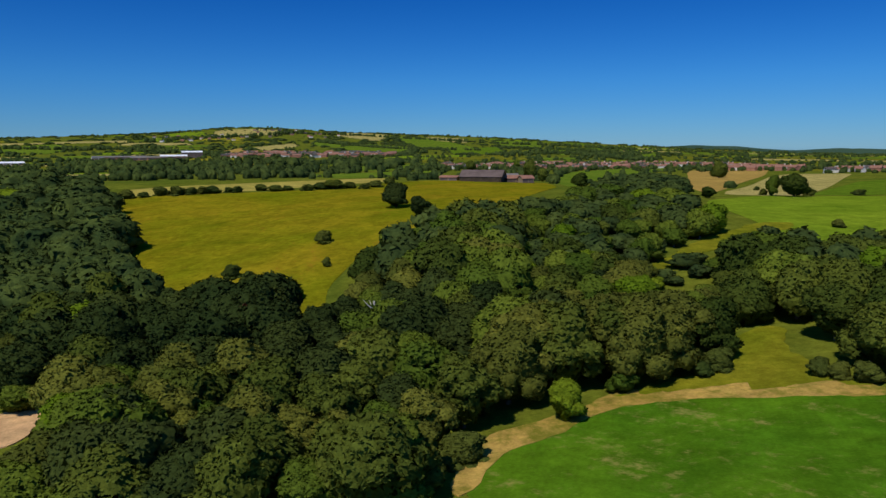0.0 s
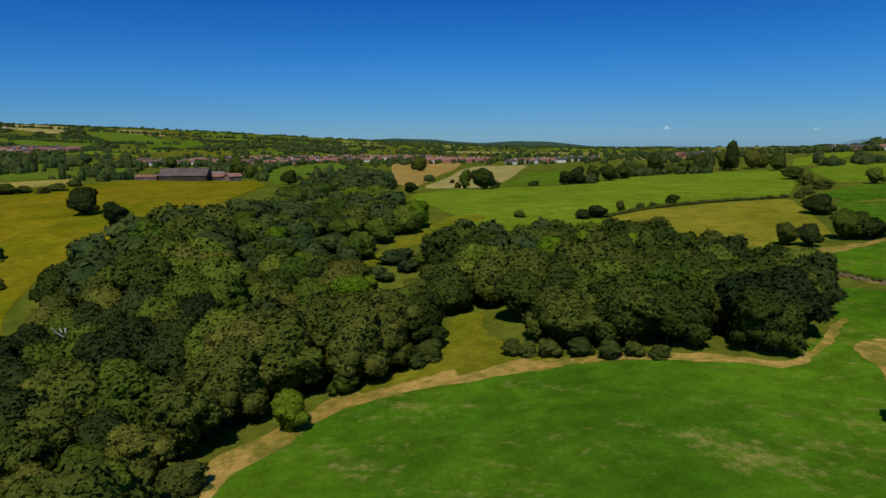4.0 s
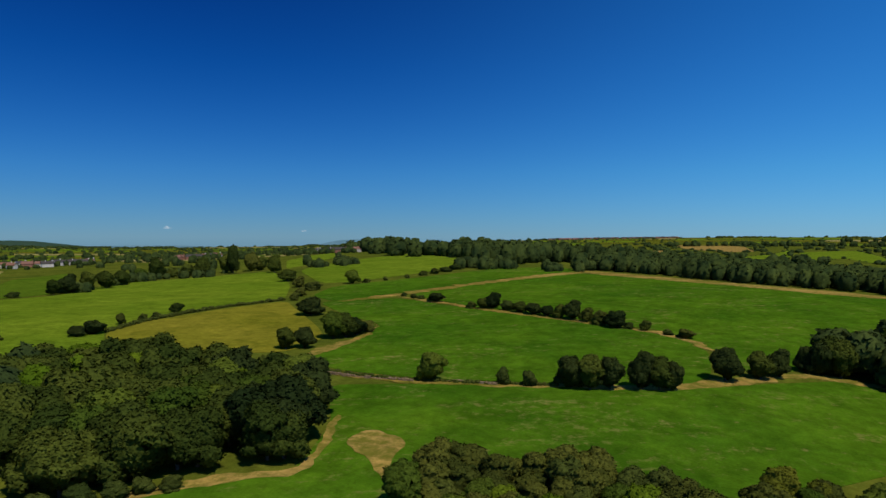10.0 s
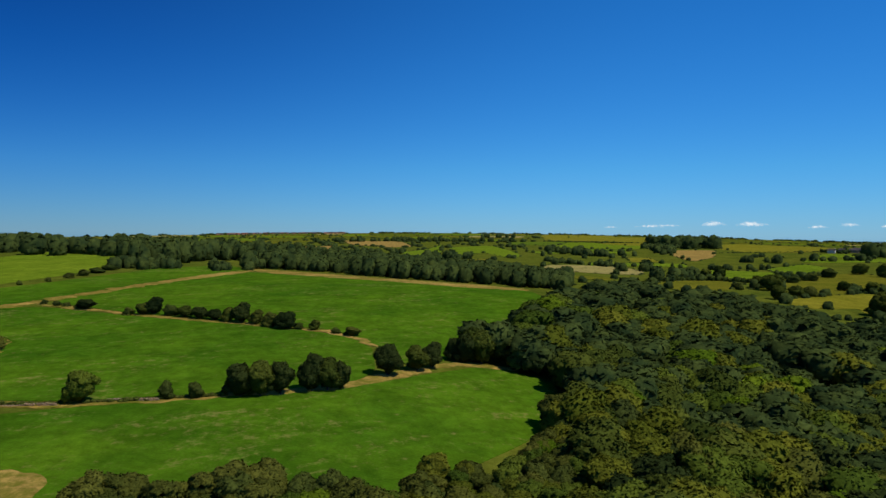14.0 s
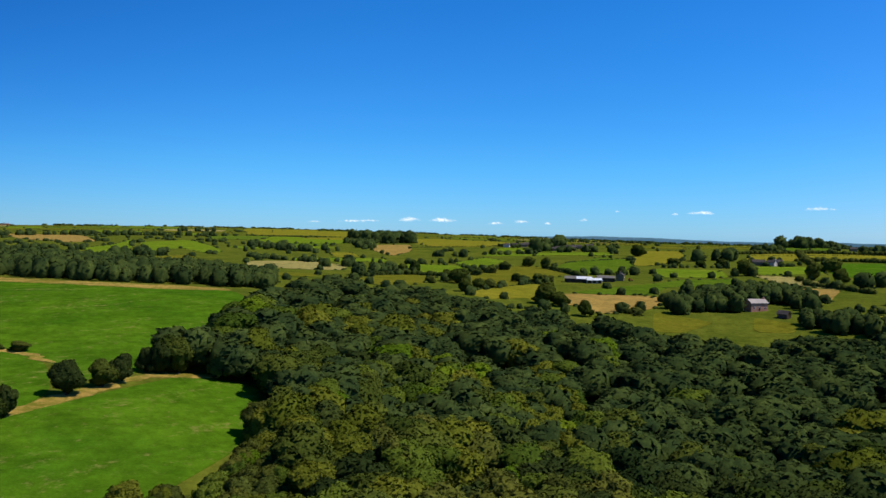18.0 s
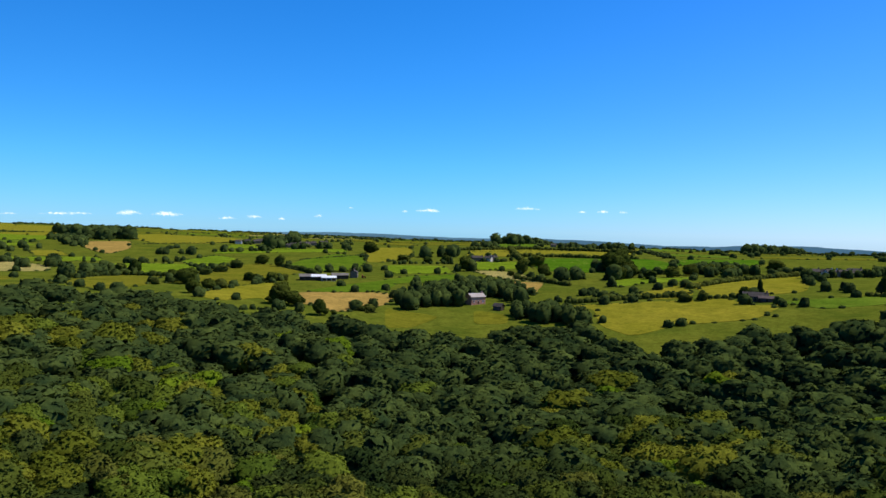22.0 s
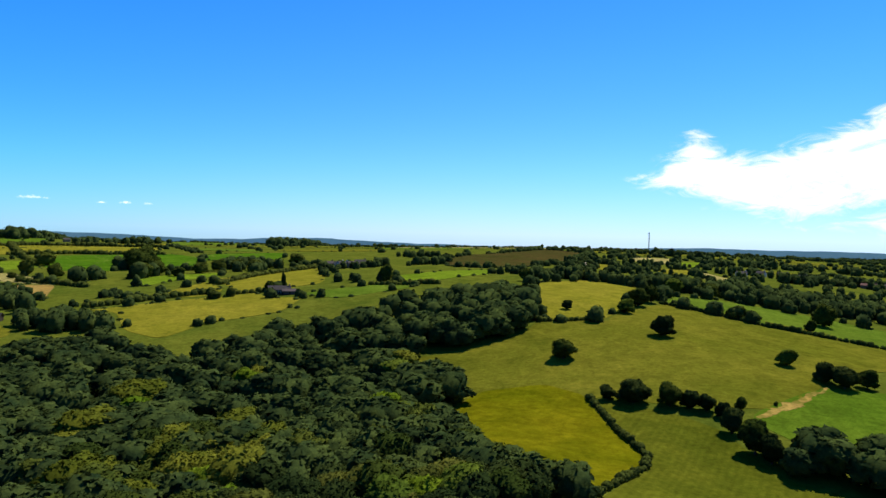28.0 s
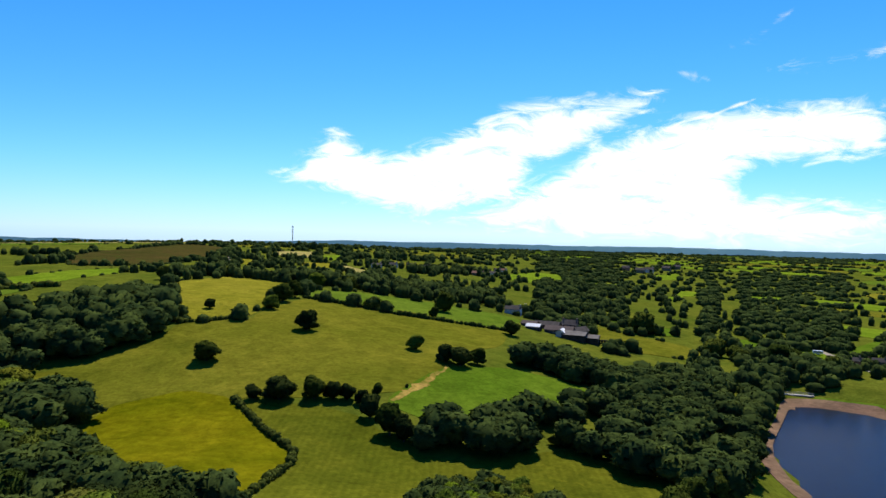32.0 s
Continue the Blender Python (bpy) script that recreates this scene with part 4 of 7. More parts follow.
wood("dark", "dark broadleaf wood beside the crop field", [(67.3, 153.9), (77.5, 161.4), (80.6, 144.1), (93.3, 149.4), (104.5, 140.8), (113.6, 119.9), (118.7, 105.5), (118.2, 97.2), (115.1, 87.2), (99.6, 74.1), (104.3, 77.6), (87.6, 70.0), (80.2, 73.8), (67.0, 84.5), (57.9, 93.2), (57.9, 103.1), (61.4, 119.0), (53.8, 112.9), (54.2, 131.5), (49.1, 137.4), (56.4, 142.5)])
wood("scrub", "scrub wood with young trees below the drone", [(79.6, 48.2), (90.9, 47.2), (95.2, 40.1), (94.9, 30.1), (98.9, 21.3), (96.0, 11.2), (109.4, 1.3), (109.5, -5.6), (122.2, -14.7), (153.1, -23.0), (125.6, -33.6), (49.2, -8.7), (45.7, 20.3), (79.4, 46.1)])
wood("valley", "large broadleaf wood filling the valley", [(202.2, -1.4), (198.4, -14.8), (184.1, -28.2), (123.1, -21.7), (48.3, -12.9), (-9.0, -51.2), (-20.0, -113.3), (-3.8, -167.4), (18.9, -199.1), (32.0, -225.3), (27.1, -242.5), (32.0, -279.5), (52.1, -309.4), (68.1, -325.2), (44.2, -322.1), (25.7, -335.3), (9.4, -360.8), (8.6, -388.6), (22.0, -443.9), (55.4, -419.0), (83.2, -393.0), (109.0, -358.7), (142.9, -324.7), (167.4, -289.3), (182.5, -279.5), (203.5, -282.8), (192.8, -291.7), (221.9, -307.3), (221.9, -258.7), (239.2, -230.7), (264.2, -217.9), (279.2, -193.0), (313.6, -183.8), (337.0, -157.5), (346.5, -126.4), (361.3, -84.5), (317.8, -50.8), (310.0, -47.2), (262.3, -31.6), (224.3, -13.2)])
wood("belt", "long belt of trees behind the crop fields", [(473, 118), (402, 28), (381, -42), (381, -62), (470, -77), (515, -45), (771, 29), (774, 155), (539, 153), (367, 123)])
wood("tall", "woodland on the rise behind the farm cottages", [(499, 240), (469, 185), (536, 188), (600, 120), (628, 122), (601, 219), (547, 291), (480, 288)])
wood("belt", "wood sheltering the brick house", [(326, -306), (311, -319), (323, -336), (329, -371), (291, -353), (292, -357), (335, -395), (381, -412), (377, -367), (373, -324), (326, -276)])
wood("belt", "wood round the valley house", [(274, -314), (233, -319), (208, -318), (215, -323), (249, -340), (278, -336), (263, -306)])
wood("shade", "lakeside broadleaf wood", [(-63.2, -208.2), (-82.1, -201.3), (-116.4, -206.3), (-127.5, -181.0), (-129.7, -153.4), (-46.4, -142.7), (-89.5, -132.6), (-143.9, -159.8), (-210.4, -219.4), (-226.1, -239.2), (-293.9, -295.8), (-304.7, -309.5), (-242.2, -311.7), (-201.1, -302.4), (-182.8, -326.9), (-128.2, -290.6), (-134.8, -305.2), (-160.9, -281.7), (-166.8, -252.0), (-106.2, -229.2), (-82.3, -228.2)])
wood("scrub", "clump of low trees below the drone", [(-43.7, -156.6), (-56.4, -167.9), (-74.5, -178.5), (-84.9, -168.1), (-90.9, -157.7), (-28.9, -100.9), (-7.3, -104.7)])
wood("belt", "tree belt under the heath", [(29, -536), (-1, -555), (-59, -521), (-139, -504), (-214, -488), (-232, -530), (-153, -554), (-61, -534), (-1, -574), (29, -535)])
wood("dense", "wood edge above the grass glade", [(34.4, 116.9), (47.8, 132.3), (56.3, 127.7), (55.8, 107.9), (61.9, 119.9), (56.5, 118.7), (49.3, 113.7), (43.2, 104.3), (35.4, 97.4), (29.5, 94.4), (25.5, 101.0)])


def plant_woods():
    """The nearest trees of each sort as trees of their own, the rest joined wood by wood."""
    left = {k: 270 for k in KINDS}
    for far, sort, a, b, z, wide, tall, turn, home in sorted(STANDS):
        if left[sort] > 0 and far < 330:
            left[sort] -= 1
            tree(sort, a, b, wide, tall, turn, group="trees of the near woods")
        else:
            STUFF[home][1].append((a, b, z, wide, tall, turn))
    for label, rest in STUFF:
        if rest:
            near = [q for q in rest if math.hypot(q[0], q[1]) < 360]
            far = [q for q in rest if math.hypot(q[0], q[1]) >= 360]
            if near:
                joined("woodland", label, "woodland", near, PLAIN, WOODLEAF)
            if far:
                joined("woodland", label + " far off", "woodland", far, FAR, WOODLEAF)


plant_woods()


# ---- single trees and bushes: x, y, crown width, height ----
def trees(kind, rows):
    for x, y, wide, tall in rows:
        far = math.hypot(x, y)
        text = ("lone " if far < 200 else "hedgerow ") + KINDS[kind][3]
        tree(kind, x, y, wide, tall, (x * 7.3 + y * 3.1) % 6.28, text, "hedgerow trees" if kind != "thorn" else "hedgerow bushes", 0.02 * tall, 450)


trees("beech", [(-11.8, 254.3, 10.7, 10.2), (-2.8, 228.1, 7.7, 7.3), (138.6, 186.7, 7.8, 4.7), (133.7, 187.0, 5.8, 3.5), (233.0, 332.2, 9.5, 10.9), (204.6, 157.8, 10.8, 7.4), (155.4, 122.0, 6.3, 6.6), (178.7, 120.5, 6.1, 5.8), (146.5, 44.2, 7.4, 8.0), (149.1, 36.4, 6.4, 8.0), (152.7, 30.4, 6.3, 9.1), (155.8, 24.6, 5.3, 7.3), (172.2, 15.6, 7.8, 8.7), (185.9, 5.1, 6.2, 7.5), (196.2, -3.9, 7.6, 9.5), (254.3, 133.0, 7.7, 4.3), (246.1, 104.3, 7.2, 6.7), (238.1, 85.4, 6.4, 4.7), (236.8, 80.0, 5.9, 4.2), (233.3, 69.7, 6.9, 7.4), (225.5, 53.5, 8.2, 6.2), (197.5, -0.5, 5.6, 7.3), (204.7, -11.8, 6.9, 7.9), (-51.9, -349.3, 12.4, 11.3)])
trees("beech", [(-7.4, -397.3, 6.7, 6.0), (-19.9, -261.6, 6.6, 5.7), (-28.9, -258.5, 13.1, 9.6), (-47.8, -254.3, 7.8, 7.4), (-52.7, -252.9, 6.5, 6.5), (-57.0, -248.4, 5.6, 6.0), (-57.1, -235.7, 8.1, 9.4), (-63.5, -215.8, 7.5, 9.4), (-106.3, -296.8, 10.6, 9.0), (-110.8, -290.7, 11.5, 9.4), (-176.7, -380.3, 10.6, 9.8)])
trees("thorn", [(-29.7, 199.2, 5.7, 4.1), (-25.7, 175.9, 2.7, 2.7), (-34.0, 155.6, 8.0, 4.8), (-48.7, 172.9, 5.1, 3.9), (-43.4, 168.2, 5.0, 3.2), (-124.3, 331.9, 8.3, 5.1), (-116.8, 332.8, 9.5, 5.0), (-111.1, 333.9, 7.7, 4.1), (-101.4, 336.4, 8.3, 4.4), (-94.8, 339.7, 5.9, 3.0), (-90.9, 338.9, 6.5, 3.5), (-80.6, 344.2, 7.1, 3.9), (-72.8, 339.8, 8.7, 3.5), (-67.2, 341.1, 6.4, 2.9), (-57.3, 338.5, 8.1, 3.7), (-51.8, 342.9, 8.7, 4.1), (-30.6, 340.7, 6.9, 3.4), (-25.9, 350.6, 8.3, 4.1), (-20.4, 378.1, 7.6, 4.4), (-136.7, 324.1, 8.9, 4.7), (-130.2, 326.9, 5.9, 3.0), (171.3, 314.9, 6.0, 4.2), (152.2, 319.0, 4.2, 3.6), (203.5, 330.5, 7.2, 3.3)])
trees("thorn", [(63.5, 820.9, 6.9, 5.5), (182.3, 719.4, 5.0, 6.2), (165.7, 198.2, 3.5, 2.8), (173.9, 201.0, 3.6, 2.2), (116.5, 197.6, 4.6, 2.7), (179.6, 384.5, 3.6, 2.8), (202.8, 330.2, 5.2, 3.2), (278.6, 214.2, 11.2, 4.7), (239.4, 193.1, 4.6, 4.1), (318.7, 208.6, 5.1, 2.6), (332.5, 205.4, 3.3, 2.6), (348.1, 200.7, 3.4, 2.7), (368.4, 201.3, 6.3, 3.2), (380.7, 200.1, 7.2, 4.3), (399.4, 201.9, 9.0, 3.8), (420.4, 205.3, 10.2, 3.9), (143.6, 58.5, 3.6, 4.3), (144.5, 52.8, 3.6, 4.0), (265.9, 154.8, 3.1, 2.1), (261.7, 147.6, 3.5, 2.3), (260.6, 143.4, 3.5, 2.0), (243.4, 112.2, 4.5, 3.1), (243.4, 97.4, 6.2, 4.4), (228.1, 59.3, 5.9, 5.5)])
trees("thorn", [(225.7, 49.2, 3.9, 2.3), (221.0, 36.4, 3.8, 2.1), (335.2, -238.6, 4.1, 3.5), (513.7, -315.2, 8.1, 6.1), (473.5, -238.4, 10.7, 8.0), (510.4, -205.6, 8.3, 6.5), (597.5, -285.9, 13.3, 6.7), (622.8, -313.3, 15.2, 8.2), (664.5, -351.1, 16.4, 10.1), (333.5, -264.0, 7.1, 3.6), (340.2, -262.9, 5.8, 3.6), (211.8, -417.6, 11.0, 5.9), (204.2, -425.8, 7.9, 6.7), (340.1, -268.1, 9.4, 4.4), (-77.8, -262.1, 1.8, 1.8), (3.6, 78.1, 6.6, 4.1), (43.8, 103.0, 5.6, 3.9), (40.6, 101.0, 3.7, 2.7), (55.0, 95.2, 3.7, 3.1), (56.6, 93.2, 3.7, 2.7), (58.9, 90.5, 4.5, 3.3), (62.7, 87.5, 4.5, 3.2), (65.3, 83.6, 4.4, 3.2), (68.5, 82.0, 3.6, 2.7)])
trees("thorn", [(71.0, 79.2, 3.6, 2.3), (-49.3, 79.4, 4.7, 3.1), (-45.2, 80.4, 4.6, 3.4), (-45.8, 88.6, 5.0, 3.7), (-49.2, 84.0, 4.1, 2.9), (-48.8, 96.3, 4.5, 3.6)])
trees("ash", [(-31.0, 154.4, 6.6, 4.5), (121.6, 978.1, 11.6, 16.5), (154.3, 314.8, 6.5, 10.6), (312.2, 375.9, 10.7, 9.0), (170.4, 123.3, 8.1, 8.8), (312.7, 213.5, 8.3, 8.3), (139.9, 74.3, 7.4, 7.4), (-97.4, -315.3, 9.4, 7.7), (-81.8, -508.6, 14.7, 11.2), (-39.3, -397.0, 10.7, 8.7), (-61.8, 104.0, 8.1, 5.1), (27.8, 97.6, 4.8, 3.7), (-48.9, 76.5, 4.6, 3.4)])
trees("alder", [(-105.7, 335.1, 7.1, 4.1), (-38.5, 346.0, 7.6, 3.5), (155.2, 195.6, 3.4, 4.2), (391.2, 354.9, 13.3, 15.1), (289.6, 230.9, 7.5, 6.2), (252.8, 200.3, 5.4, 4.9), (184.4, 120.2, 4.8, 4.1), (231.2, 64.3, 5.6, 5.2), (218.4, 31.0, 5.9, 3.3), (416.8, -490.8, 7.6, 5.4)])
trees("oak", [(-45.5, 344.4, 11.7, 5.0), (84.0, 584.4, 12.9, 17.8), (82.2, 509.4, 8.7, 11.3), (51.8, 866.7, 14.6, 14.6), (260.4, 631.6, 16.0, 16.0), (160.2, 307.4, 13.4, 11.6), (114.2, 286.7, 6.7, 5.2), (79.0, 368.6, 9.5, 8.2), (188.6, 207.1, 5.6, 3.8), (221.6, 327.5, 8.0, 8.6), (249.1, 340.0, 9.9, 11.3), (265.5, 347.0, 11.0, 11.0), (286.1, 359.3, 10.0, 10.0), (329.7, 380.7, 12.7, 15.2), (342.3, 380.4, 9.4, 7.7), (349.8, 374.2, 11.2, 9.5), (362.5, 373.4, 13.1, 13.1), (376.7, 364.6, 11.4, 15.0), (398.3, 351.5, 10.7, 11.6), (378.1, 322.6, 11.7, 13.3), (321.1, 264.0, 11.9, 7.7), (151.6, 125.4, 5.9, 6.6), (173.9, 121.3, 7.8, 7.8), (147.3, 40.2, 7.2, 8.5)])
trees("oak", [(154.3, 27.2, 6.6, 8.1), (180.3, 8.9, 6.7, 7.0), (197.1, -8.3, 8.3, 10.9), (244.2, 107.6, 5.4, 4.5), (240.7, 91.3, 6.5, 4.3), (234.5, 74.4, 5.4, 5.4), (224.4, 43.7, 3.8, 3.8), (200.3, -6.0, 8.4, 10.1), (338.6, -231.1, 9.6, 10.3), (383.7, -233.6, 15.1, 15.1), (373.7, -236.2, 12.6, 9.6), (384.1, -229.6, 11.3, 11.3), (643.7, -229.0, 12.6, 10.3), (642.0, -241.0, 12.7, 12.7), (521.9, -286.7, 10.0, 8.0), (507.4, -299.2, 10.9, 8.9), (444.6, -204.3, 12.3, 9.8), (465.2, -225.0, 11.3, 8.7), (511.9, -230.1, 18.8, 13.2), (534.8, -230.3, 14.7, 9.8), (703.5, -402.4, 17.7, 12.2), (660.0, -398.9, 12.9, 14.2), (812.3, -640.7, 26.0, 17.4), (630.3, -546.5, 18.2, 9.8)])
trees("oak", [(598.8, -556.0, 12.3, 8.2), (586.0, -573.3, 15.1, 9.6), (486.3, -503.3, 17.6, 16.4), (421.6, -512.0, 13.4, 15.6), (386.6, -499.9, 12.7, 12.7), (476.3, -602.8, 19.3, 14.2), (373.3, -587.9, 26.9, 21.0), (383.9, -621.1, 24.5, 22.0), (186.9, -445.4, 7.3, 8.1), (118.3, -490.8, 11.0, 14.4), (293.3, -586.4, 16.5, 11.0), (262.4, -593.5, 16.3, 10.9), (259.3, -687.7, 18.5, 12.3), (284.5, -604.2, 14.6, 10.1), (295.8, -558.1, 15.9, 10.6), (301.3, -532.8, 13.3, 8.2), (324.1, -538.6, 19.0, 13.7), (321.9, -516.8, 15.3, 13.3), (-4.6, -309.6, 12.5, 9.3), (-41.0, -256.3, 9.6, 9.1), (-64.5, -255.5, 4.4, 5.3), (-60.4, -221.4, 10.4, 11.5), (-101.4, -417.0, 12.2, 7.9), (-109.8, -419.4, 10.9, 6.2)])
trees("oak", [(-137.7, -408.8, 6.5, 7.2), (-154.2, -437.2, 14.0, 14.0), (-48.2, -422.0, 12.8, 12.1), (-57.7, -440.0, 9.7, 11.9), (-121.0, -295.9, 9.1, 8.0), (-308.1, -439.0, 22.5, 17.1), (-316.9, -371.5, 16.4, 12.3), (-325.4, -363.1, 12.3, 9.0), (-319.5, -351.7, 12.0, 9.6), (-350.4, -352.3, 16.7, 12.5), (-362.4, -350.5, 11.0, 8.5), (-360.3, -322.2, 12.2, 9.7), (21.3, -515.5, 8.7, 10.4), (-99.6, -516.1, 7.1, 7.1), (-106.1, -507.0, 11.3, 10.4)])
trees("conifer", [(372.3, 354.3, 9.5, 23.3), (179.4, -451.6, 4.1, 13.0)])
trees("lime", [(18.1, 89.0, 5.3, 6.6)])
trees("chestnut", [(-24.7, 81.4, 7.9, 6.9), (-35.6, 92.8, 8.3, 5.8)])
trees("rust", [(-30.9, 115.8, 5.5, 13.0)])


def snag(x, y, tall):
    """A bare, bleached dead tree."""
    root = new("dead_tree")
    v, f = trunk(np.random.default_rng(4), 0.3, tall * 0.8)
    mesh_object("trunk", v, f, surface("bleached_wood", (0.42, 0.38, 0.34), (0.56, 0.52, 0.48), 2.0), root)
    root.matrix_world = pose(x, y, float(land(x, y)[0]))
    tagged(root, "bare bleached grey dead tree among green trees", "tree")


snag(-9.7, 121.0, 12.5)


# ---- hedges ----
def hedge(label, tall, wide, line):
    rng = np.random.default_rng(len(label) + int(abs(line[0][0])))
    places = []
    for (ax, ay), (bx, by) in zip(line, line[1:]):
        far = math.hypot(ax, ay)
        k = max(2, int(math.hypot(bx - ax, by - ay) / (0.9 * wide * (1 + far / 600))))
        for i in range(k):
            x, y = ax + (bx - ax) * i / k + rng.normal(0, 0.15), ay + (by - ay) * i / k + rng.normal(0, 0.15)
            grow = rng.uniform(0.75, 1.3) * (1 + far / 700)
            places.append((x, y, float(land(x, y)[0]) - 0.25 * tall, wide * 1.5 * grow, tall * 1.25 * grow, rng.uniform(0, 6)))
    ob = joined("hedge", label, "hedge", places, PLAIN if math.hypot(*line[0]) < 350 else FAR, LEAF["thorn"])
    ob["kind"] = "thing"


hedge("trimmed dark green field hedge", 1.4, 1.5, [(-13.1, -263.0), (-17.5, -245.9), (-21.6, -229.2), (-28.0, -210.0), (-25.5, -199.9), (-17.8, -186.5), (-11.4, -174.0)])
hedge("dark field hedge along the hillside", 1.6, 1.8, [(-63.9, -440.1), (-88.7, -422.8), (-111.9, -403.8), (-144.9, -396.0), (-181.9, -391.8)])
hedge("low hedge below the upper pasture", 1.5, 1.8, [(7.2, -367.9), (-6.5, -370.1), (-23.0, -374.4)])
hedge("dark hedge across the pastures", 1.8, 2.2, [(110.6, -486.0), (92.3, -483.9), (75.4, -482.6)])
hedge("low scrubby hedge across the pasture", 0.8, 1.2, [(142.9, 186.8), (165.9, 195.9), (186.9, 200.5), (207.0, 202.1), (224.7, 200.0), (239.3, 197.2)])
hedge("dark hedge beside the meadow", 2.0, 2.6, [(597.2, -177.7), (616.6, -220.5), (588.5, -252.2)])
hedge("dark hedge above the farm", 2.0, 2.4, [(659.1, -400.4), (598.0, -386.7), (538.4, -363.6)])
hedge("dark field hedge on the hill", 2.0, 2.4, [(771.8, -903.3), (595.0, -711.6), (481.1, -596.2)])
hedge("dark field hedge on the hill", 2.0, 2.4, [(618.5, -721.2), (575.6, -769.2), (511.7, -783.6), (471.2, -809.1)])
hedge("dark field hedge on the hill", 2.0, 2.4, [(797.1, -790.7), (763.3, -938.2), (693.0, -977.8), (590.7, -1006.9)])
hedge("dark hedge by the ripe field", 2.0, 2.6, [(392.7, -470.4), (355.2, -462.7), (321.7, -450.2)])
hedge("hedge along the golden pasture", 2.2, 2.6, [(270.6, -375.6), (251.3, -403.9), (230.8, -428.0), (217.5, -435.6)])
hedge("hedge along the ridge pasture", 2.0, 2.4, [(207.4, -432.4), (181.2, -448.8), (173.2, -455.0)])
hedge("dark hedge along the green pasture", 1.6, 2.2, [(124.9, -476.9), (101.0, -476.4), (89.6, -478.0)])
hedge("hedge round the lane", 2.0, 2.4, [(238.5, -477.2), (235.9, -533.9), (225.8, -585.1), (215.8, -636.4)])
hedge("tussocky bank under the hedge trees", 0.6, 0.9, [(136.8, 102.0), (137.0, 87.4), (139.2, 76.0), (141.8, 64.7), (146.9, 46.6)])


# ---- tumbled dry stone wall between the crop fields ----
def stone_wall(line):
    rng = np.random.default_rng(3)
    bm = bmesh.new()
    for (ax, ay), (bx, by) in zip(line, line[1:]):
        long = math.hypot(bx - ax, by - ay)
        turn = math.atan2(by - ay, bx - ax)
        for i in range(int(long / 0.42)):
            x, y = ax + (bx - ax) * i * 0.42 / long, ay + (by - ay) * i * 0.42 / long
            rows = 2 if noise.noise((x / 4, y / 4, 0)) > 0 else 1
            for k in range(rows):
                m = Matrix.LocRotScale((x + rng.normal(0, 0.06), y + rng.normal(0, 0.06), float(land(x, y)[0]) + 0.15 + 0.32 * k), Euler((rng.normal(0, 0.1), rng.normal(0, 0.1), turn + rng.normal(0, 0.15))), (rng.uniform(0.3, 0.5), rng.uniform(0.4, 0.6), rng.uniform(0.24, 0.36)))
                bmesh.ops.create_cube(bm, size=1, matrix=m)
    me = bpy.data.meshes.new("stone_wall")
    bm.to_mesh(me)
    bm.free()
    me.materials.append(surface("field_stone", (0.22, 0.15, 0.08), (0.34, 0.24, 0.13), 1.5, 0.95, 0.4))
    tagged(new("stone_wall", me), "tumbled grey dry stone wall along a field edge", "wall")


stone_wall([(135.0, 101.6), (134.9, 93.6), (137.1, 81.2), (137.7, 77.2)])
stone_wall([(140.8, 71.7), (141.8, 64.6), (142.2, 58.9)])


# ---- rows of trees and hedges along the far fields: height, then the line they follow ----
ROWS = []


def row(tall, line):
    rng = np.random.default_rng(len(ROWS) + int(abs(line[0][0])))
    for (ax, ay), (bx, by) in zip(line, line[1:]):
        long = math.hypot(bx - ax, by - ay)
        wide = max(tall * 1.05, 2.2)
        gap = wide * (0.62 if tall < 6 else 0.5)
        for i in range(max(2, min(int(long / gap), 160))):
            u = rng.uniform(0, 1)
            grow = rng.uniform(0.6, 1.1)
            side = rng.normal(0, 0.1 if tall < 5 else 0.55) * wide
            x, y = ax + (bx - ax) * u - (by - ay) / long * side, ay + (by - ay) * u + (bx - ax) / long * side
            ROWS.append((x, y, wide * grow * rng.uniform(0.85, 1.25), tall * grow))


row(15.7, [(1457, -188), (1207, -230), (1192, -306)])
row(9.0, [(1006, -130), (903, -172), (875, -195)])
row(14.1, [(783, -182), (772, -226)])
row(14.6, [(581, -160), (665, -220)])
row(36.1, [(2746, -783), (1573, -556)])
row(17.2, [(1673, -465), (1276, -392)])
row(13.3, [(970, -391), (933, -450)])
row(8.3, [(806, -292), (814, -349)])
row(8.7, [(645, -226), (639, -245)])
row(10.9, [(515, -214), (523, -241)])
row(4.5, [(448, -209), (472, -246)])
row(7.6, [(514, -291), (518, -311)])
row(28.7, [(1025, -606), (1175, -720)])
row(12.3, [(978, -491), (943, -568)])
row(14.9, [(976, -609), (956, -707)])
row(9.9, [(566, -379), (554, -431)])
row(8.1, [(364, -216), (355, -230)])
row(4.0, [(366, -184), (365, -213)])
row(18.2, [(692, -623), (674, -689)])
row(6.4, [(611, -516), (569, -564)])
row(14.5, [(498, -497), (478, -498)])
row(30.9, [(1025, -1160), (2983, -3887)])
row(16.4, [(757, -994), (766, -1276)])
row(16.7, [(815, -866), (839, -950)])
row(13.5, [(364, -465), (354, -505)])
row(14.5, [(324, -508), (309, -525)])
row(9.0, [(331, -562), (320, -589)])
row(13.4, [(299, -587), (303, -671)])
row(11.7, [(259, -574), (267, -645)])
row(6.4, [(661, -1138), (461, -861)])
row(7.3, [(241, -635), (230, -690)])
row(6.7, [(295, -421), (252, -402)])
row(4.7, [(258, -412), (229, -444)])
row(5.6, [(283, -380), (263, -381)])
row(25.7, [(579, -1417), (1556, -4646)])
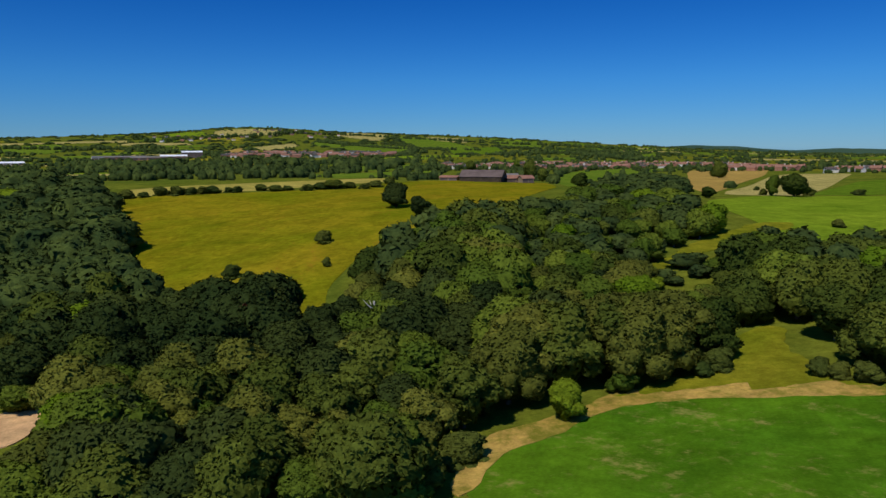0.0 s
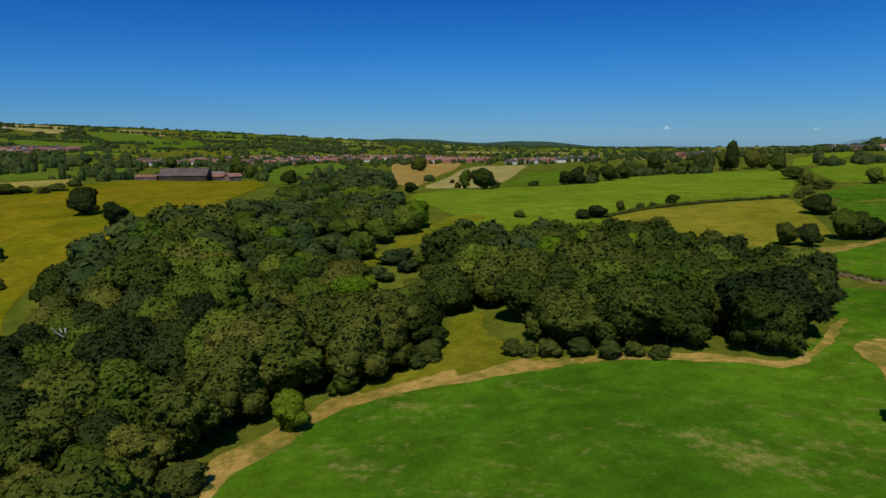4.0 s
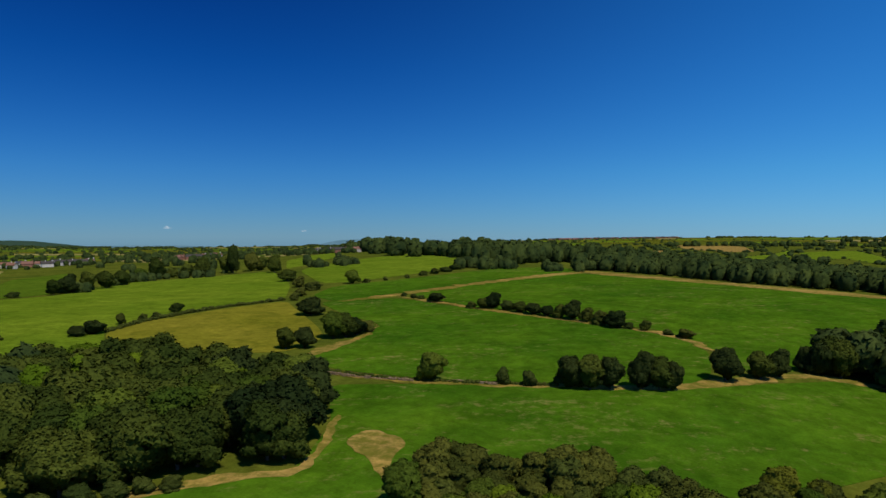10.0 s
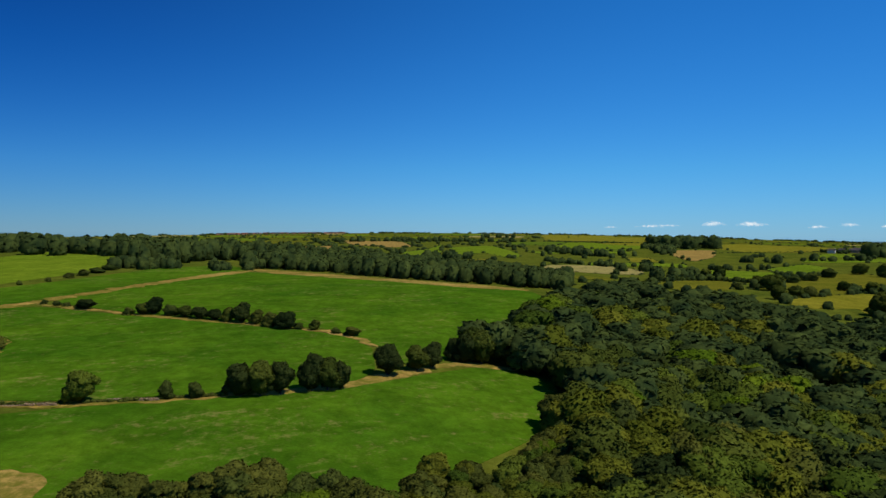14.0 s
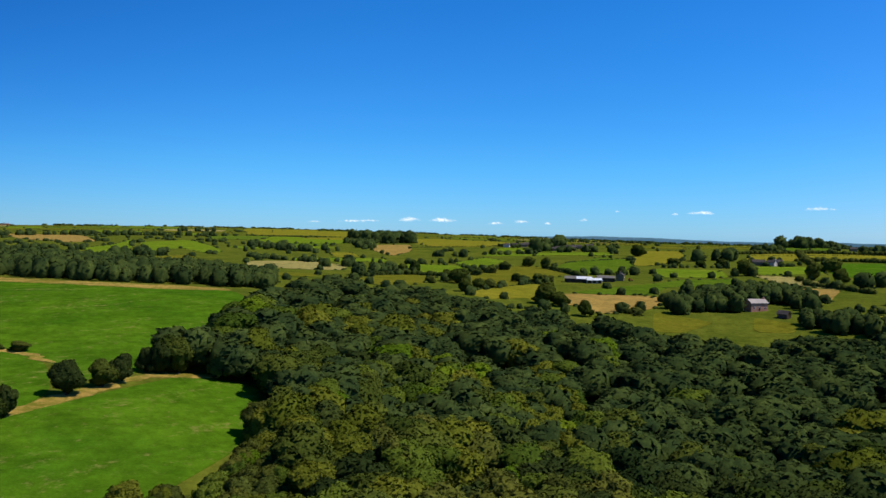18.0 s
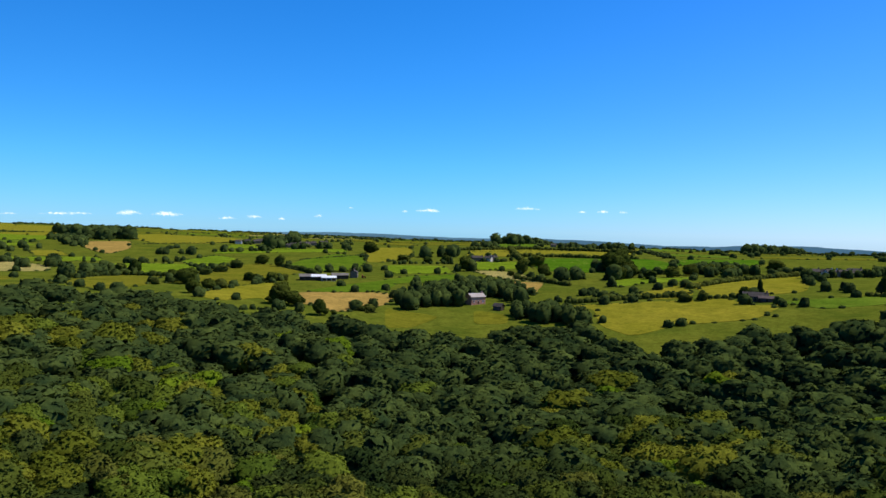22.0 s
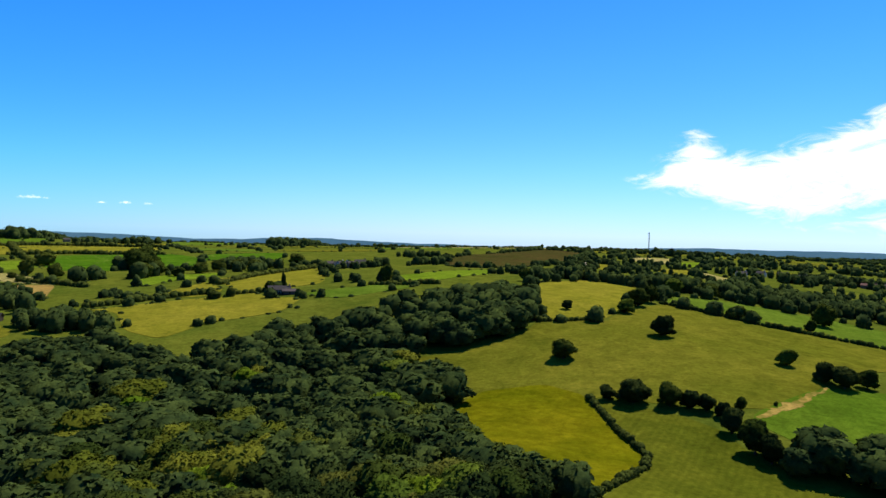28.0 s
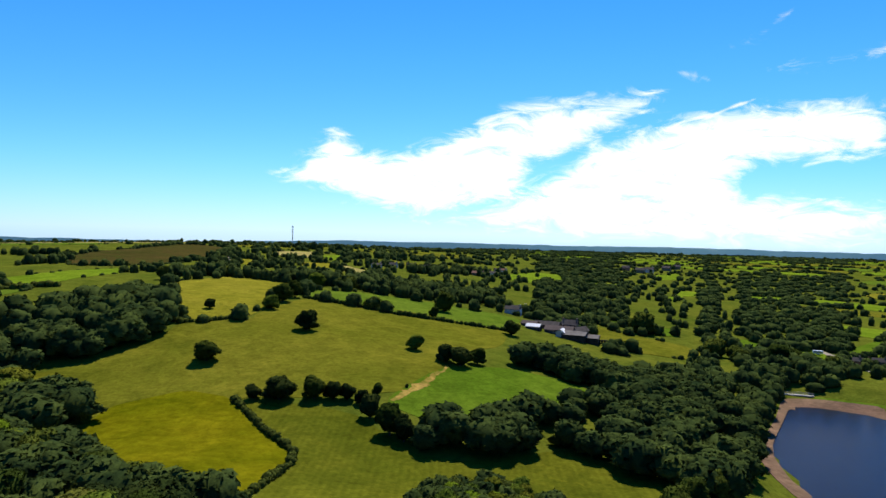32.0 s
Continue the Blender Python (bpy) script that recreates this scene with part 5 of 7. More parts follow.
row(2.3, [(759, -886), (452, -567)])
row(2.3, [(748, -777), (634, -1091)])
row(1.6, [(621, -208), (606, -287)])
row(1.5, [(267, -370), (194, -438)])
row(1.7, [(252, -512), (213, -637)])
row(1.4, [(426, -479), (344, -452)])
row(6.6, [(2828, -365), (2568, -751)])
row(3.4, [(1290, -477), (1255, -704)])
row(2.9, [(658, -397), (574, -378), (557, -427)])
row(3.0, [(747, -483), (778, -605)])
row(9.9, [(153, -491), (139, -501)])
row(9.3, [(204, -588), (171, -653)])
row(11.3, [(123, -491), (116, -491)])
row(10.0, [(182, -652), (111, -701)])
row(8.9, [(37, -612), (13, -546), (-25, -546), (-64, -522)])
row(9.8, [(-40, -813), (-59, -821)])
row(9.6, [(-59, -706), (-69, -699)])
row(8.9, [(-94, -652), (-111, -640)])
row(7.5, [(-78, -518), (-88, -516)])
row(6.8, [(-94, -509), (-115, -529)])
row(11.0, [(-113, -503), (-143, -517), (-175, -506), (-210, -490)])
row(9.9, [(-115, -494), (-171, -493), (-204, -477)])
row(5.5, [(-17, -1250), (-202, -1494)])
row(16.4, [(-172, -1275), (-261, -1247)])
row(11.9, [(-190, -940), (-233, -1010)])
row(13.9, [(-245, -1029), (-385, -1116), (-485, -1139)])
row(11.7, [(-210, -710), (-351, -822)])
row(11.1, [(194, -849), (136, -861)])
row(11.4, [(408, -632), (362, -573)])
row(6.8, [(511, 145), (529, 71)])
row(8.3, [(855, 235), (831, 173)])
row(11.3, [(1029, 231), (1127, 79)])
row(14.1, [(930, 35), (1034, -26)])
row(21.2, [(2510, 502), (2749, 192)])
row(21.8, [(2753, 171), (2677, -273)])
row(24.6, [(3396, -137), (3440, -298)])
row(18.7, [(1891, 1384), (596, 369), (545, 267), (568, 231)])
row(9.4, [(418, 324), (453, 302)])
row(11.5, [(440, 214), (438, 178)])
row(34.6, [(1860, 1152), (2345, 1171)])
row(7.4, [(231, 333), (313, 382), (353, 345)])
row(6.0, [(354, 418), (372, 363)])
row(12.2, [(581, 370), (562, 282), (562, 207)])
row(8.2, [(439, 212), (438, 154), (433, 115)])
row(11.1, [(644, 357), (934, 361)])
row(8.6, [(421, 323), (456, 311)])
row(7.5, [(-188, 428), (-125, 442), (-76, 485)])
row(17.9, [(-601, 1219), (-325, 901), (-232, 871), (-110, 879), (-45, 983)])
row(10.1, [(-266, 606), (-152, 568), (-111, 641)])
row(14.6, [(-433, 1496), (-151, 1212), (2, 1130)])
row(10.2, [(-20, 899), (105, 924)])
row(23.8, [(-1294, 3257), (-1108, 3472), (-881, 3655), (-674, 3951)])
row(17.4, [(-662, 3882), (-372, 4028), (68, 3787), (392, 3474), (667, 3468), (844, 2927)])
row(13.5, [(-515, 3314), (-119, 2624), (179, 2443)])
row(14.1, [(198, 1751), (401, 2085), (421, 1346)])
row(18.5, [(-1589, 2687), (-1188, 2498), (-940, 2620)])
row(11.9, [(-992, 1673), (-771, 1617)])
row(15.7, [(-1214, 2639), (-836, 2328), (-516, 1942)])
row(18.1, [(-532, 3424), (-323, 2983)])
row(14.0, [(280, 2886), (510, 2650), (549, 1851)])


# ---- patchwork of far fields down the valleys and over the hills ----
def patchwork():
    rng = np.random.default_rng(5)
    taken = [p for _, p in FIELDS] + WOOD_LINES
    r = 560.0
    while r < 4300:
        deep = 55 + 0.085 * r
        az, turn = rng.uniform(0, 9), 0
        while az < 360:
            wide = math.degrees(rng.uniform(70, 190) * (0.7 + r / 2600) / r)
            if az % 360 < 236 or az % 360 > 322:
                a0, a1, r0, r1 = az + wide * 0.05, az + wide * 0.95, r + deep * rng.uniform(0.03, 0.2), r + deep * rng.uniform(0.75, 0.97)
                tilt = rng.uniform(-0.2, 0.2) * deep
                quad = [(a0, r0 + tilt), ((a0 + a1) / 2, r0 + rng.uniform(-0.1, 0.1) * deep), (a1, r0 - tilt), (a1 + rng.uniform(-0.15, 0.15) * wide, r1 - tilt), (a0 + rng.uniform(-0.15, 0.15) * wide, r1 + tilt)]
                quad = [(d * math.sin(math.radians(a)), d * math.cos(math.radians(a))) for a, d in quad]
                q = np.array(quad + [tuple(np.mean(quad, 0))])
                hill = noise.noise((q[5][0] / 420, q[5][1] / 420, 4.0))
                clear = not any(inside(p, q[:, 0], q[:, 1]).any() or inside(quad, np.array(p)[:, 0], np.array(p)[:, 1]).any() for p in taken)
                if clear and rng.random() < (0.82 if az % 360 < 185 or az % 360 > 300 or r < 700 else 0.5 if r < 1100 else 0.34) + 0.5 * hill:
                    kind = ("grass", "meadow_lime", "pasture", "pasture_gold", "meadow_lime", "hay", "grass", "pasture")[rng.integers(8)]
                    if 180 < az % 360 < 240 and kind in ("hay", "pasture_gold"):
                        kind = "meadow_lime"
                    text = {"grass": "far green meadow ringed by hedgerow trees", "meadow_lime": "far lime green meadow between hedges", "pasture_gold": "far golden pasture between hedges",
                            "hay": "far pale tan hay field", "crop": "far dark green crop field", "pasture": "far olive green rough pasture"}[kind]
                    field(kind, text, quad)
            az += wide
        r += deep


patchwork()


# ---- hedgerow trees round the far fields, copses and scattered trees between them ----
FARMS = [(-222, -406, 30), (317, -338, 8)]


def countryside():
    rng = np.random.default_rng(21)
    rows = list(ROWS)
    for kind, p in FIELDS:
        far = np.hypot(*np.array(p).T).mean()
        mid = np.mean(p, 0)
        if far < 430 or far < 760 and mid[1] > 0 and mid[0] > 0:
            continue
        open_side = 80 < math.degrees(math.atan2(mid[0], mid[1])) % 360 < 182
        around = 0
        gap = 8 + far / 75
        for a, b in zip(p, np.roll(p, -1, 0)):
            long = math.hypot(*(b - a))
            for s in np.arange(0, long, gap):
                if noise.noise((a[0] / 60 + s / 70, a[1] / 60, 2.0)) + rng.uniform(-0.25, 0.25) < -0.08:
                    continue
                q = a + (b - a) * s / max(long, 1e-6) + rng.normal(0, 1.5, 2)
                tall = rng.uniform(2.5, 5.5) if rng.random() < 0.6 else rng.uniform(6, 10)
                if open_side:
                    tall = rng.uniform(1.5, 3.0) if rng.random() < 0.8 else rng.uniform(5, 8)
                rows.append((*q, max(4.0, tall * rng.uniform(0.9, 1.4)) * (1 + far / 5000), tall))
    for lo, hi, count, wide in ((430, 900, 1800, (5, 10)), (900, 1700, 2400, (9, 16)), (1700, 3000, 2400, (15, 28)), (3000, 4850, 2000, (24, 55))):
        az = rng.uniform(0, 2 * math.pi, count * 2)
        r = np.sqrt(rng.uniform(lo**2, hi**2, count * 2))
        x, y = r * np.sin(az), r * np.cos(az)
        bearing = np.degrees(az)
        keep = ((bearing < 236) | (bearing > 322)) & ((bearing > 178) & (bearing < 236) | (bearing > 322) | (bearing < 30) & (r > 1400) | (rng.random(len(az)) < np.where((bearing > 85) & (r < 1700), 0.12, 0.45)))
        for _, p in FIELDS:
            keep &= ~inside(p, x, y)
        for a, b in zip(x[keep][:count], y[keep][:count]):
            s = lo / 7
            if noise.noise((a / s, b / s, 5.0)) + 0.5 * noise.noise((a / s * 3, b / s * 3, 8.0)) + rng.uniform(-0.2, 0.2) < (-0.35 if math.atan2(a, b) < -2.1 else -0.02 if math.atan2(a, b) > -0.2 else -0.3):
                continue
            w = rng.uniform(*wide)
            rows.append((a, b, w, rng.uniform(5, 11) * (1 if lo < 1700 else 1.15)))
    # wooded vale to the south-west and hillside to the north
    az = np.radians(np.concatenate([rng.uniform(202, 238, 4500), rng.uniform(-40, 24, 5000)]))
    r = np.exp(np.concatenate([rng.uniform(math.log(430), math.log(4700), 4500), rng.uniform(math.log(1300), math.log(4800), 5000)]))
    x, y = r * np.sin(az), r * np.cos(az)
    keep = ~inside(CLEARING, x, y)
    for _, p in FIELDS:
        keep &= ~inside(p, x, y)
    for a, b in zip(x[keep], y[keep]):
        d = math.hypot(a, b)
        s = 0.11 * d
        if noise.noise((a / s, b / s, 15.0)) + 0.4 * noise.noise((a / s * 3, b / s * 3, 18.0)) > (0.02 if b < 0 else 0.06):
            rows.append((a, b, rng.uniform(0.8, 1.5) * (6 + d / 110), rng.uniform(5, 10)))
    # trees standing along the skyline
    reach = np.exp(np.linspace(math.log(450), math.log(4850), 90))
    for deg in np.arange(-38, 236, 0.12):
        a = math.radians(deg + rng.uniform(-0.05, 0.05))
        rise = (land(reach * math.sin(a), reach * math.cos(a)) - 34) / reach
        d = reach[int(np.argmax(rise))] * rng.uniform(0.93, 1.0)
        if noise.noise((deg / 2.2, 3, 1)) + 0.6 * noise.noise((deg / 0.6, 9, 1)) > -0.1 and not 44 < deg < 66:
            rows.append((d * math.sin(a), d * math.cos(a), d * rng.uniform(0.0025, 0.006), d * rng.uniform(0.0012, 0.0028) + 2))
    r = np.array(rows)
    r = r[~inside(LAKE, r[:, 0], r[:, 1])]
    # open yards round the farms
    for fx, fy, room in FARMS:
        near = np.hypot(fx, fy)
        along, side = (r[:, 0] * fx + r[:, 1] * fy) / near, (r[:, 0] * fy - r[:, 1] * fx) / near
        r = r[(abs(side) > room) | (along < near - 2.2 * room) | (along > near + 0.8 * room)]
    z = land(r[:, 0], r[:, 1])
    far = np.hypot(r[:, 0], r[:, 1])
    for lo, hi, text in ((0, 900, "hedgerow trees and copses between the fields"), (900, 1700, "distant hedgerow trees and copses"), (1700, 6000, "far woods and hedgerows merging on the hills")):
        pick = (far >= lo) & (far < hi)
        joined("hedgerow_trees", text, "trees", [(x, y, h - 0.8, w, t, (x + y) % 6.28) for (x, y, w, t), h in zip(r[pick], z[pick])], FAR if lo == 0 else DOT, WOODLEAF)


countryside()


# ---- buildings ----
def box(bm, x0, y0, z0, x1, y1, z1):
    v = [bm.verts.new(p) for p in ((x0, y0, z0), (x1, y0, z0), (x1, y1, z0), (x0, y1, z0), (x0, y0, z1), (x1, y0, z1), (x1, y1, z1), (x0, y1, z1))]
    for f in ((3, 2, 1, 0), (4, 5, 6, 7), (0, 1, 5, 4), (1, 2, 6, 5), (2, 3, 7, 6), (3, 0, 4, 7)):
        bm.faces.new([v[i] for i in f])


def part(name, bm, mat, parent, label=""):
    me = bpy.data.meshes.new(name)
    bm.to_mesh(me)
    bm.free()
    me.materials.append(mat)
    ob = new(name, me)
    ob.parent = parent
    return tagged(ob, label)


def gable_walls(long, deep, eaves, ridge):
    bm = bmesh.new()
    v = [bm.verts.new(p) for p in ((-long / 2, -deep / 2, -1.5), (long / 2, -deep / 2, -1.5), (long / 2, deep / 2, -1.5), (-long / 2, deep / 2, -1.5),
                                   (-long / 2, -deep / 2, eaves), (long / 2, -deep / 2, eaves), (long / 2, deep / 2, eaves), (-long / 2, deep / 2, eaves),
                                   (-long / 2, 0, ridge), (long / 2, 0, ridge))]
    for f in ((0, 1, 5, 4), (2, 3, 7, 6), (1, 2, 6, 9, 5), (3, 0, 4, 8, 7), (3, 2, 1, 0), (4, 5, 9, 8), (6, 7, 8, 9)):
        bm.faces.new([v[i] for i in f])
    return bm


def gable_roof(long, deep, eaves, ridge, over=0.45, thick=0.22):
    bm = bmesh.new()
    slope = (ridge - eaves) / (deep / 2)
    for s in (-1, 1):
        a, b = deep / 2 + over, long / 2 + over
        low = eaves - over * slope + 0.05
        lines = [(-b, s * a, low), (b, s * a, low), (b, 0, ridge + 0.05), (-b, 0, ridge + 0.05)]
        bot = [bm.verts.new(p) for p in lines]
        top = [bm.verts.new((x, y, z + thick)) for x, y, z in lines]
        for f in (bot[::-1], top, *([bot[i], bot[(i + 1) % 4], top[(i + 1) % 4], top[i]] for i in range(4))):
            bm.faces.new(f)
    bmesh.ops.recalc_face_normals(bm, faces=bm.faces)
    return bm


BRICK = surface("red_brick", (0.26, 0.12, 0.08), (0.36, 0.18, 0.11), 1.5, 0.9, 0.3)
RENDER = surface("white_render", (0.55, 0.5, 0.42), (0.68, 0.63, 0.54), 1.0, 0.85, 0.1)
STONE = surface("grey_stone", (0.17, 0.13, 0.085), (0.26, 0.2, 0.13), 1.6, 0.9, 0.4)
SLATE = surface("grey_slate", (0.06, 0.052, 0.045), (0.1, 0.085, 0.075), 1.4, 0.8, 0.3)
TILE = surface("red_brown_tile", (0.2, 0.1, 0.07), (0.3, 0.15, 0.1), 1.6, 0.8, 0.4)
SHEET = surface("grey_fibre_cement_sheet", (0.14, 0.125, 0.11), (0.2, 0.18, 0.155), 0.8, 0.8, 0.2)
SHEET_DARK = surface("weathered_brown_grey_sheet", (0.09, 0.068, 0.06), (0.14, 0.105, 0.09), 0.6, 0.8, 0.3)
SHEET_PALE = surface("pale_metal_sheet", (0.65, 0.66, 0.68), (0.78, 0.79, 0.8), 0.5, 0.5, 0.1)
BOARD = surface("dark_timber_boards", (0.04, 0.03, 0.02), (0.08, 0.06, 0.04), 1.8, 0.85, 0.3)
CONCRETE = surface("concrete", (0.4, 0.37, 0.33), (0.52, 0.48, 0.42), 0.8, 0.9, 0.2)
STEEL = surface("galvanised_steel", (0.3, 0.31, 0.32), (0.42, 0.43, 0.44), 2.0, 0.45, 0.1, 0.7)
PAINT_WHITE = surface("white_paint", (0.7, 0.7, 0.7), (0.8, 0.8, 0.8), 1.0, 0.5, 0.05)
PAINT_RED = surface("red_paint", (0.4, 0.03, 0.02), (0.5, 0.04, 0.03), 1.0, 0.45, 0.05)
RUBBER = surface("black_rubber", (0.02, 0.02, 0.02), (0.035, 0.035, 0.035), 2.0, 0.8, 0.1)
PANE, _n, _l, _p = material("window_glass")
_p.inputs["Base Color"].default_value = (0.03, 0.035, 0.04, 1)
_p.inputs["Roughness"].default_value = 0.08


def windows(parent, long, deep, eaves, storeys, per, frame_mat):
    for side in (-1, 1):
        for s in range(storeys):
            for k in range(per):
                x, z = (k + 0.5) / per * long - long / 2, 1.0 + s * 2.6
                if z + 1.3 > eaves:
                    continue
                bm = bmesh.new()
                y = side * deep / 2
                box(bm, x - 0.65, min(y, y + side * 0.06), z, x + 0.65, max(y, y + side * 0.06), z + 1.3)
                w = part("window", bm, frame_mat, parent, "white framed window")
                bm = bmesh.new()
                y2 = y + side * 0.06
                box(bm, x - 0.52, min(y2, y2 + side * 0.02), z + 0.12, x + 0.52, max(y2, y2 + side * 0.02), z + 1.18)
                part("pane", bm, PANE, w)


def house(name, label, x, y, turn, long=10.0, deep=7.5, eaves=5.0, ridge=7.4, wall=BRICK, roof=SLATE, chimneys=1, panes=0, group="", lift=0.0):
    root = new(name)
    part("wall", gable_walls(long, deep, eaves, ridge), wall, root)
    part("roof", gable_roof(long, deep, eaves, ridge), roof, root)
    for c in range(chimneys):
        bm = bmesh.new()
        cx = (long / 2 - 0.6) * (1 if c == 0 else -1)
        box(bm, cx - 0.45, -0.4, ridge - 1.0, cx + 0.45, 0.4, ridge + 1.2)
        box(bm, cx - 0.55, -0.5, ridge + 1.2, cx + 0.55, 0.5, ridge + 1.35)
        part("chimney", bm, wall, root)
    if panes:
        windows(root, long, deep, eaves, 2 if eaves > 4 else 1, panes, PAINT_WHITE)
        bm = bmesh.new()
        box(bm, -0.5, -deep / 2 - 0.06, 0, 0.5, -deep / 2, 2.1)
        part("door", bm, BOARD, root)
    root.matrix_world = pose(x, y, float(land(x, y)[0]) + 0.3 + lift, 0, 0, turn)
    return tagged(root, label, "house", group)


def barn(label, x, y, turn, long, deep, eaves, ridge, roof=SHEET, wall=BOARD, open_front=False, bays=4):
    root = new("barn")
    part("wall", gable_walls(long, deep, eaves, ridge), wall, root)
    part("roof", gable_roof(long, deep, eaves, ridge, 0.5, 0.15), roof, root)
    # open bays are solid dark panels in place of the shade inside
    for k in range(bays):
        bm = bmesh.new()
        cx = (k + 0.5) / bays * long - long / 2
        box(bm, cx - 0.4 * long / bays, -deep / 2 - 0.08, 0, cx + 0.4 * long / bays, -deep / 2, eaves * 0.82)
        part("door", bm, BOARD if open_front else SHEET_DARK, root, "dark panel standing for a shaded open bay" if open_front else "sheet metal door")
    root.matrix_world = pose(x, y, float(land(x, y)[0]) + 0.2, 0, 0, turn)
    return tagged(root, label, "barn")


def facing(x, y):
    """The turn by which a building's long side faces the middle of the place."""
    return math.degrees(math.atan2(y, x)) - 90


# long low barn with its yard beyond the rough pasture
def old_barn():
    x, y = 34.1, 441.3
    f = facing(x, y)
    barn("long weathered barn with brown-grey sheet roof", x, y, f - 12, 26, 17, 3.2, 7.0, SHEET_DARK, BOARD, True, 5)
    for (a, b), size in (((18, 9), (12, 6, 2.6, 4.2)), ((26, 5), (8, 6, 2.8, 4.4)), ((-22, 2), (12, 5, 2.0, 3.0)), ((8, 16), (22, 9, 3.0, 5.0))):
        w = pose(x, y, 0, 0, 0, f - 12) @ Vector((a, b, 0))
        barn("small stone and sheet farm shed", w.x, w.y, f + a, *size, SHEET if a == 8 else TILE, STONE, False, 2)


old_barn()


def farm_sheds():
    """Working farm on the valley side: pale roofed sheds, a yard, a stone farmhouse and a red tractor."""
    x, y = 506.2, -334.9
    f = facing(x, y)
    barn("wide grey livestock shed with pale roof", x, y, f, 17, 11, 3.0, 4.8, SHEET, BOARD, True, 4)
    x, y = 500.5, -347.9
    barn("pale roofed open sided shed", x, y + 8, f, 12, 9, 3.0, 4.6, SHEET_PALE, BOARD, True, 3)
    x, y = 500.2, -361.3
    barn("pale roofed hay shed", x, y, f + 4, 14, 9, 3.2, 4.8, SHEET, BOARD, True, 3)
    x, y = 491.1, -343.2
    barn("low stone cart shed", x, y, f + 8, 12, 6, 2.6, 4.0, SHEET_PALE, CONCRETE, True, 3)
    x, y = 503.5, -378.9
    house("farmhouse", "grey stone farmhouse with slate roof beside the sheds", x, y, f + 80, 9, 6.5, 4.4, 6.4, STONE, SLATE, 2, 3)
    x, y = 490.5, -379.5
    tractor(x, y, f)


def tractor(x, y, turn):
    root = new("tractor")
    bm = bmesh.new()
    box(bm, -0.2, -0.45, 0.8, 1.9, 0.45, 1.5)
    part("bonnet", bm, PAINT_RED, root)
    bm = bmesh.new()
    box(bm, -1.4, -0.75, 0.9, -0.2, 0.75, 2.6)
    part("cab", bm, PAINT_RED, root)
    for a, b, r in ((-0.9, 0.95, 0.8), (-0.9, -0.95, 0.8), (1.4, 0.8, 0.5), (1.4, -0.8, 0.5)):
        bm = bmesh.new()
        bmesh.ops.create_cone(bm, cap_ends=True, segments=16, radius1=r, radius2=r, depth=0.4, matrix=Matrix.Translation((a, b, r)) @ Matrix.Rotation(math.pi / 2, 4, "X"))
        part("wheel", bm, RUBBER, root)
    root.matrix_world = pose(x, y, float(land(x, y)[0]) + 0.4, 0, 0, turn)
    tagged(root, "red tractor parked beside the farmyard", "tractor")


farm_sheds()


def valley_house():
    x, y = 316.9, -337.7
    f = facing(x, y)
    house("brick_house", "pinkish brick house with pale roof among trees", x, y, f + 35, 11.0, 7, 4.6, 6.6, surface("pale_pink_brick", (0.5, 0.24, 0.16), (0.6, 0.32, 0.22), 1.6), surface("pale_stone_slate", (0.36, 0.31, 0.27), (0.46, 0.4, 0.35), 1.6), 1, 3)
    x, y = 290.2, -330.5
    barn("small dark timber outbuilding", x, y, f - 30, 5.5, 4.5, 2.4, 4.0, SLATE, BOARD, False, 1)
    x, y = 176.4, -437.0
    f = facing(x, y)
    house("cottage", "low slate roofed cottage beside a cypress", x, y, f, 14, 6, 2.6, 4.8, STONE, SLATE, 1, 3)
    x, y = 169.0, -435.6
    barn("low dark shed beside the cottage", x, y, f + 6, 9, 5, 2.0, 3.2, SHEET_DARK, BOARD, False, 2)


valley_house()


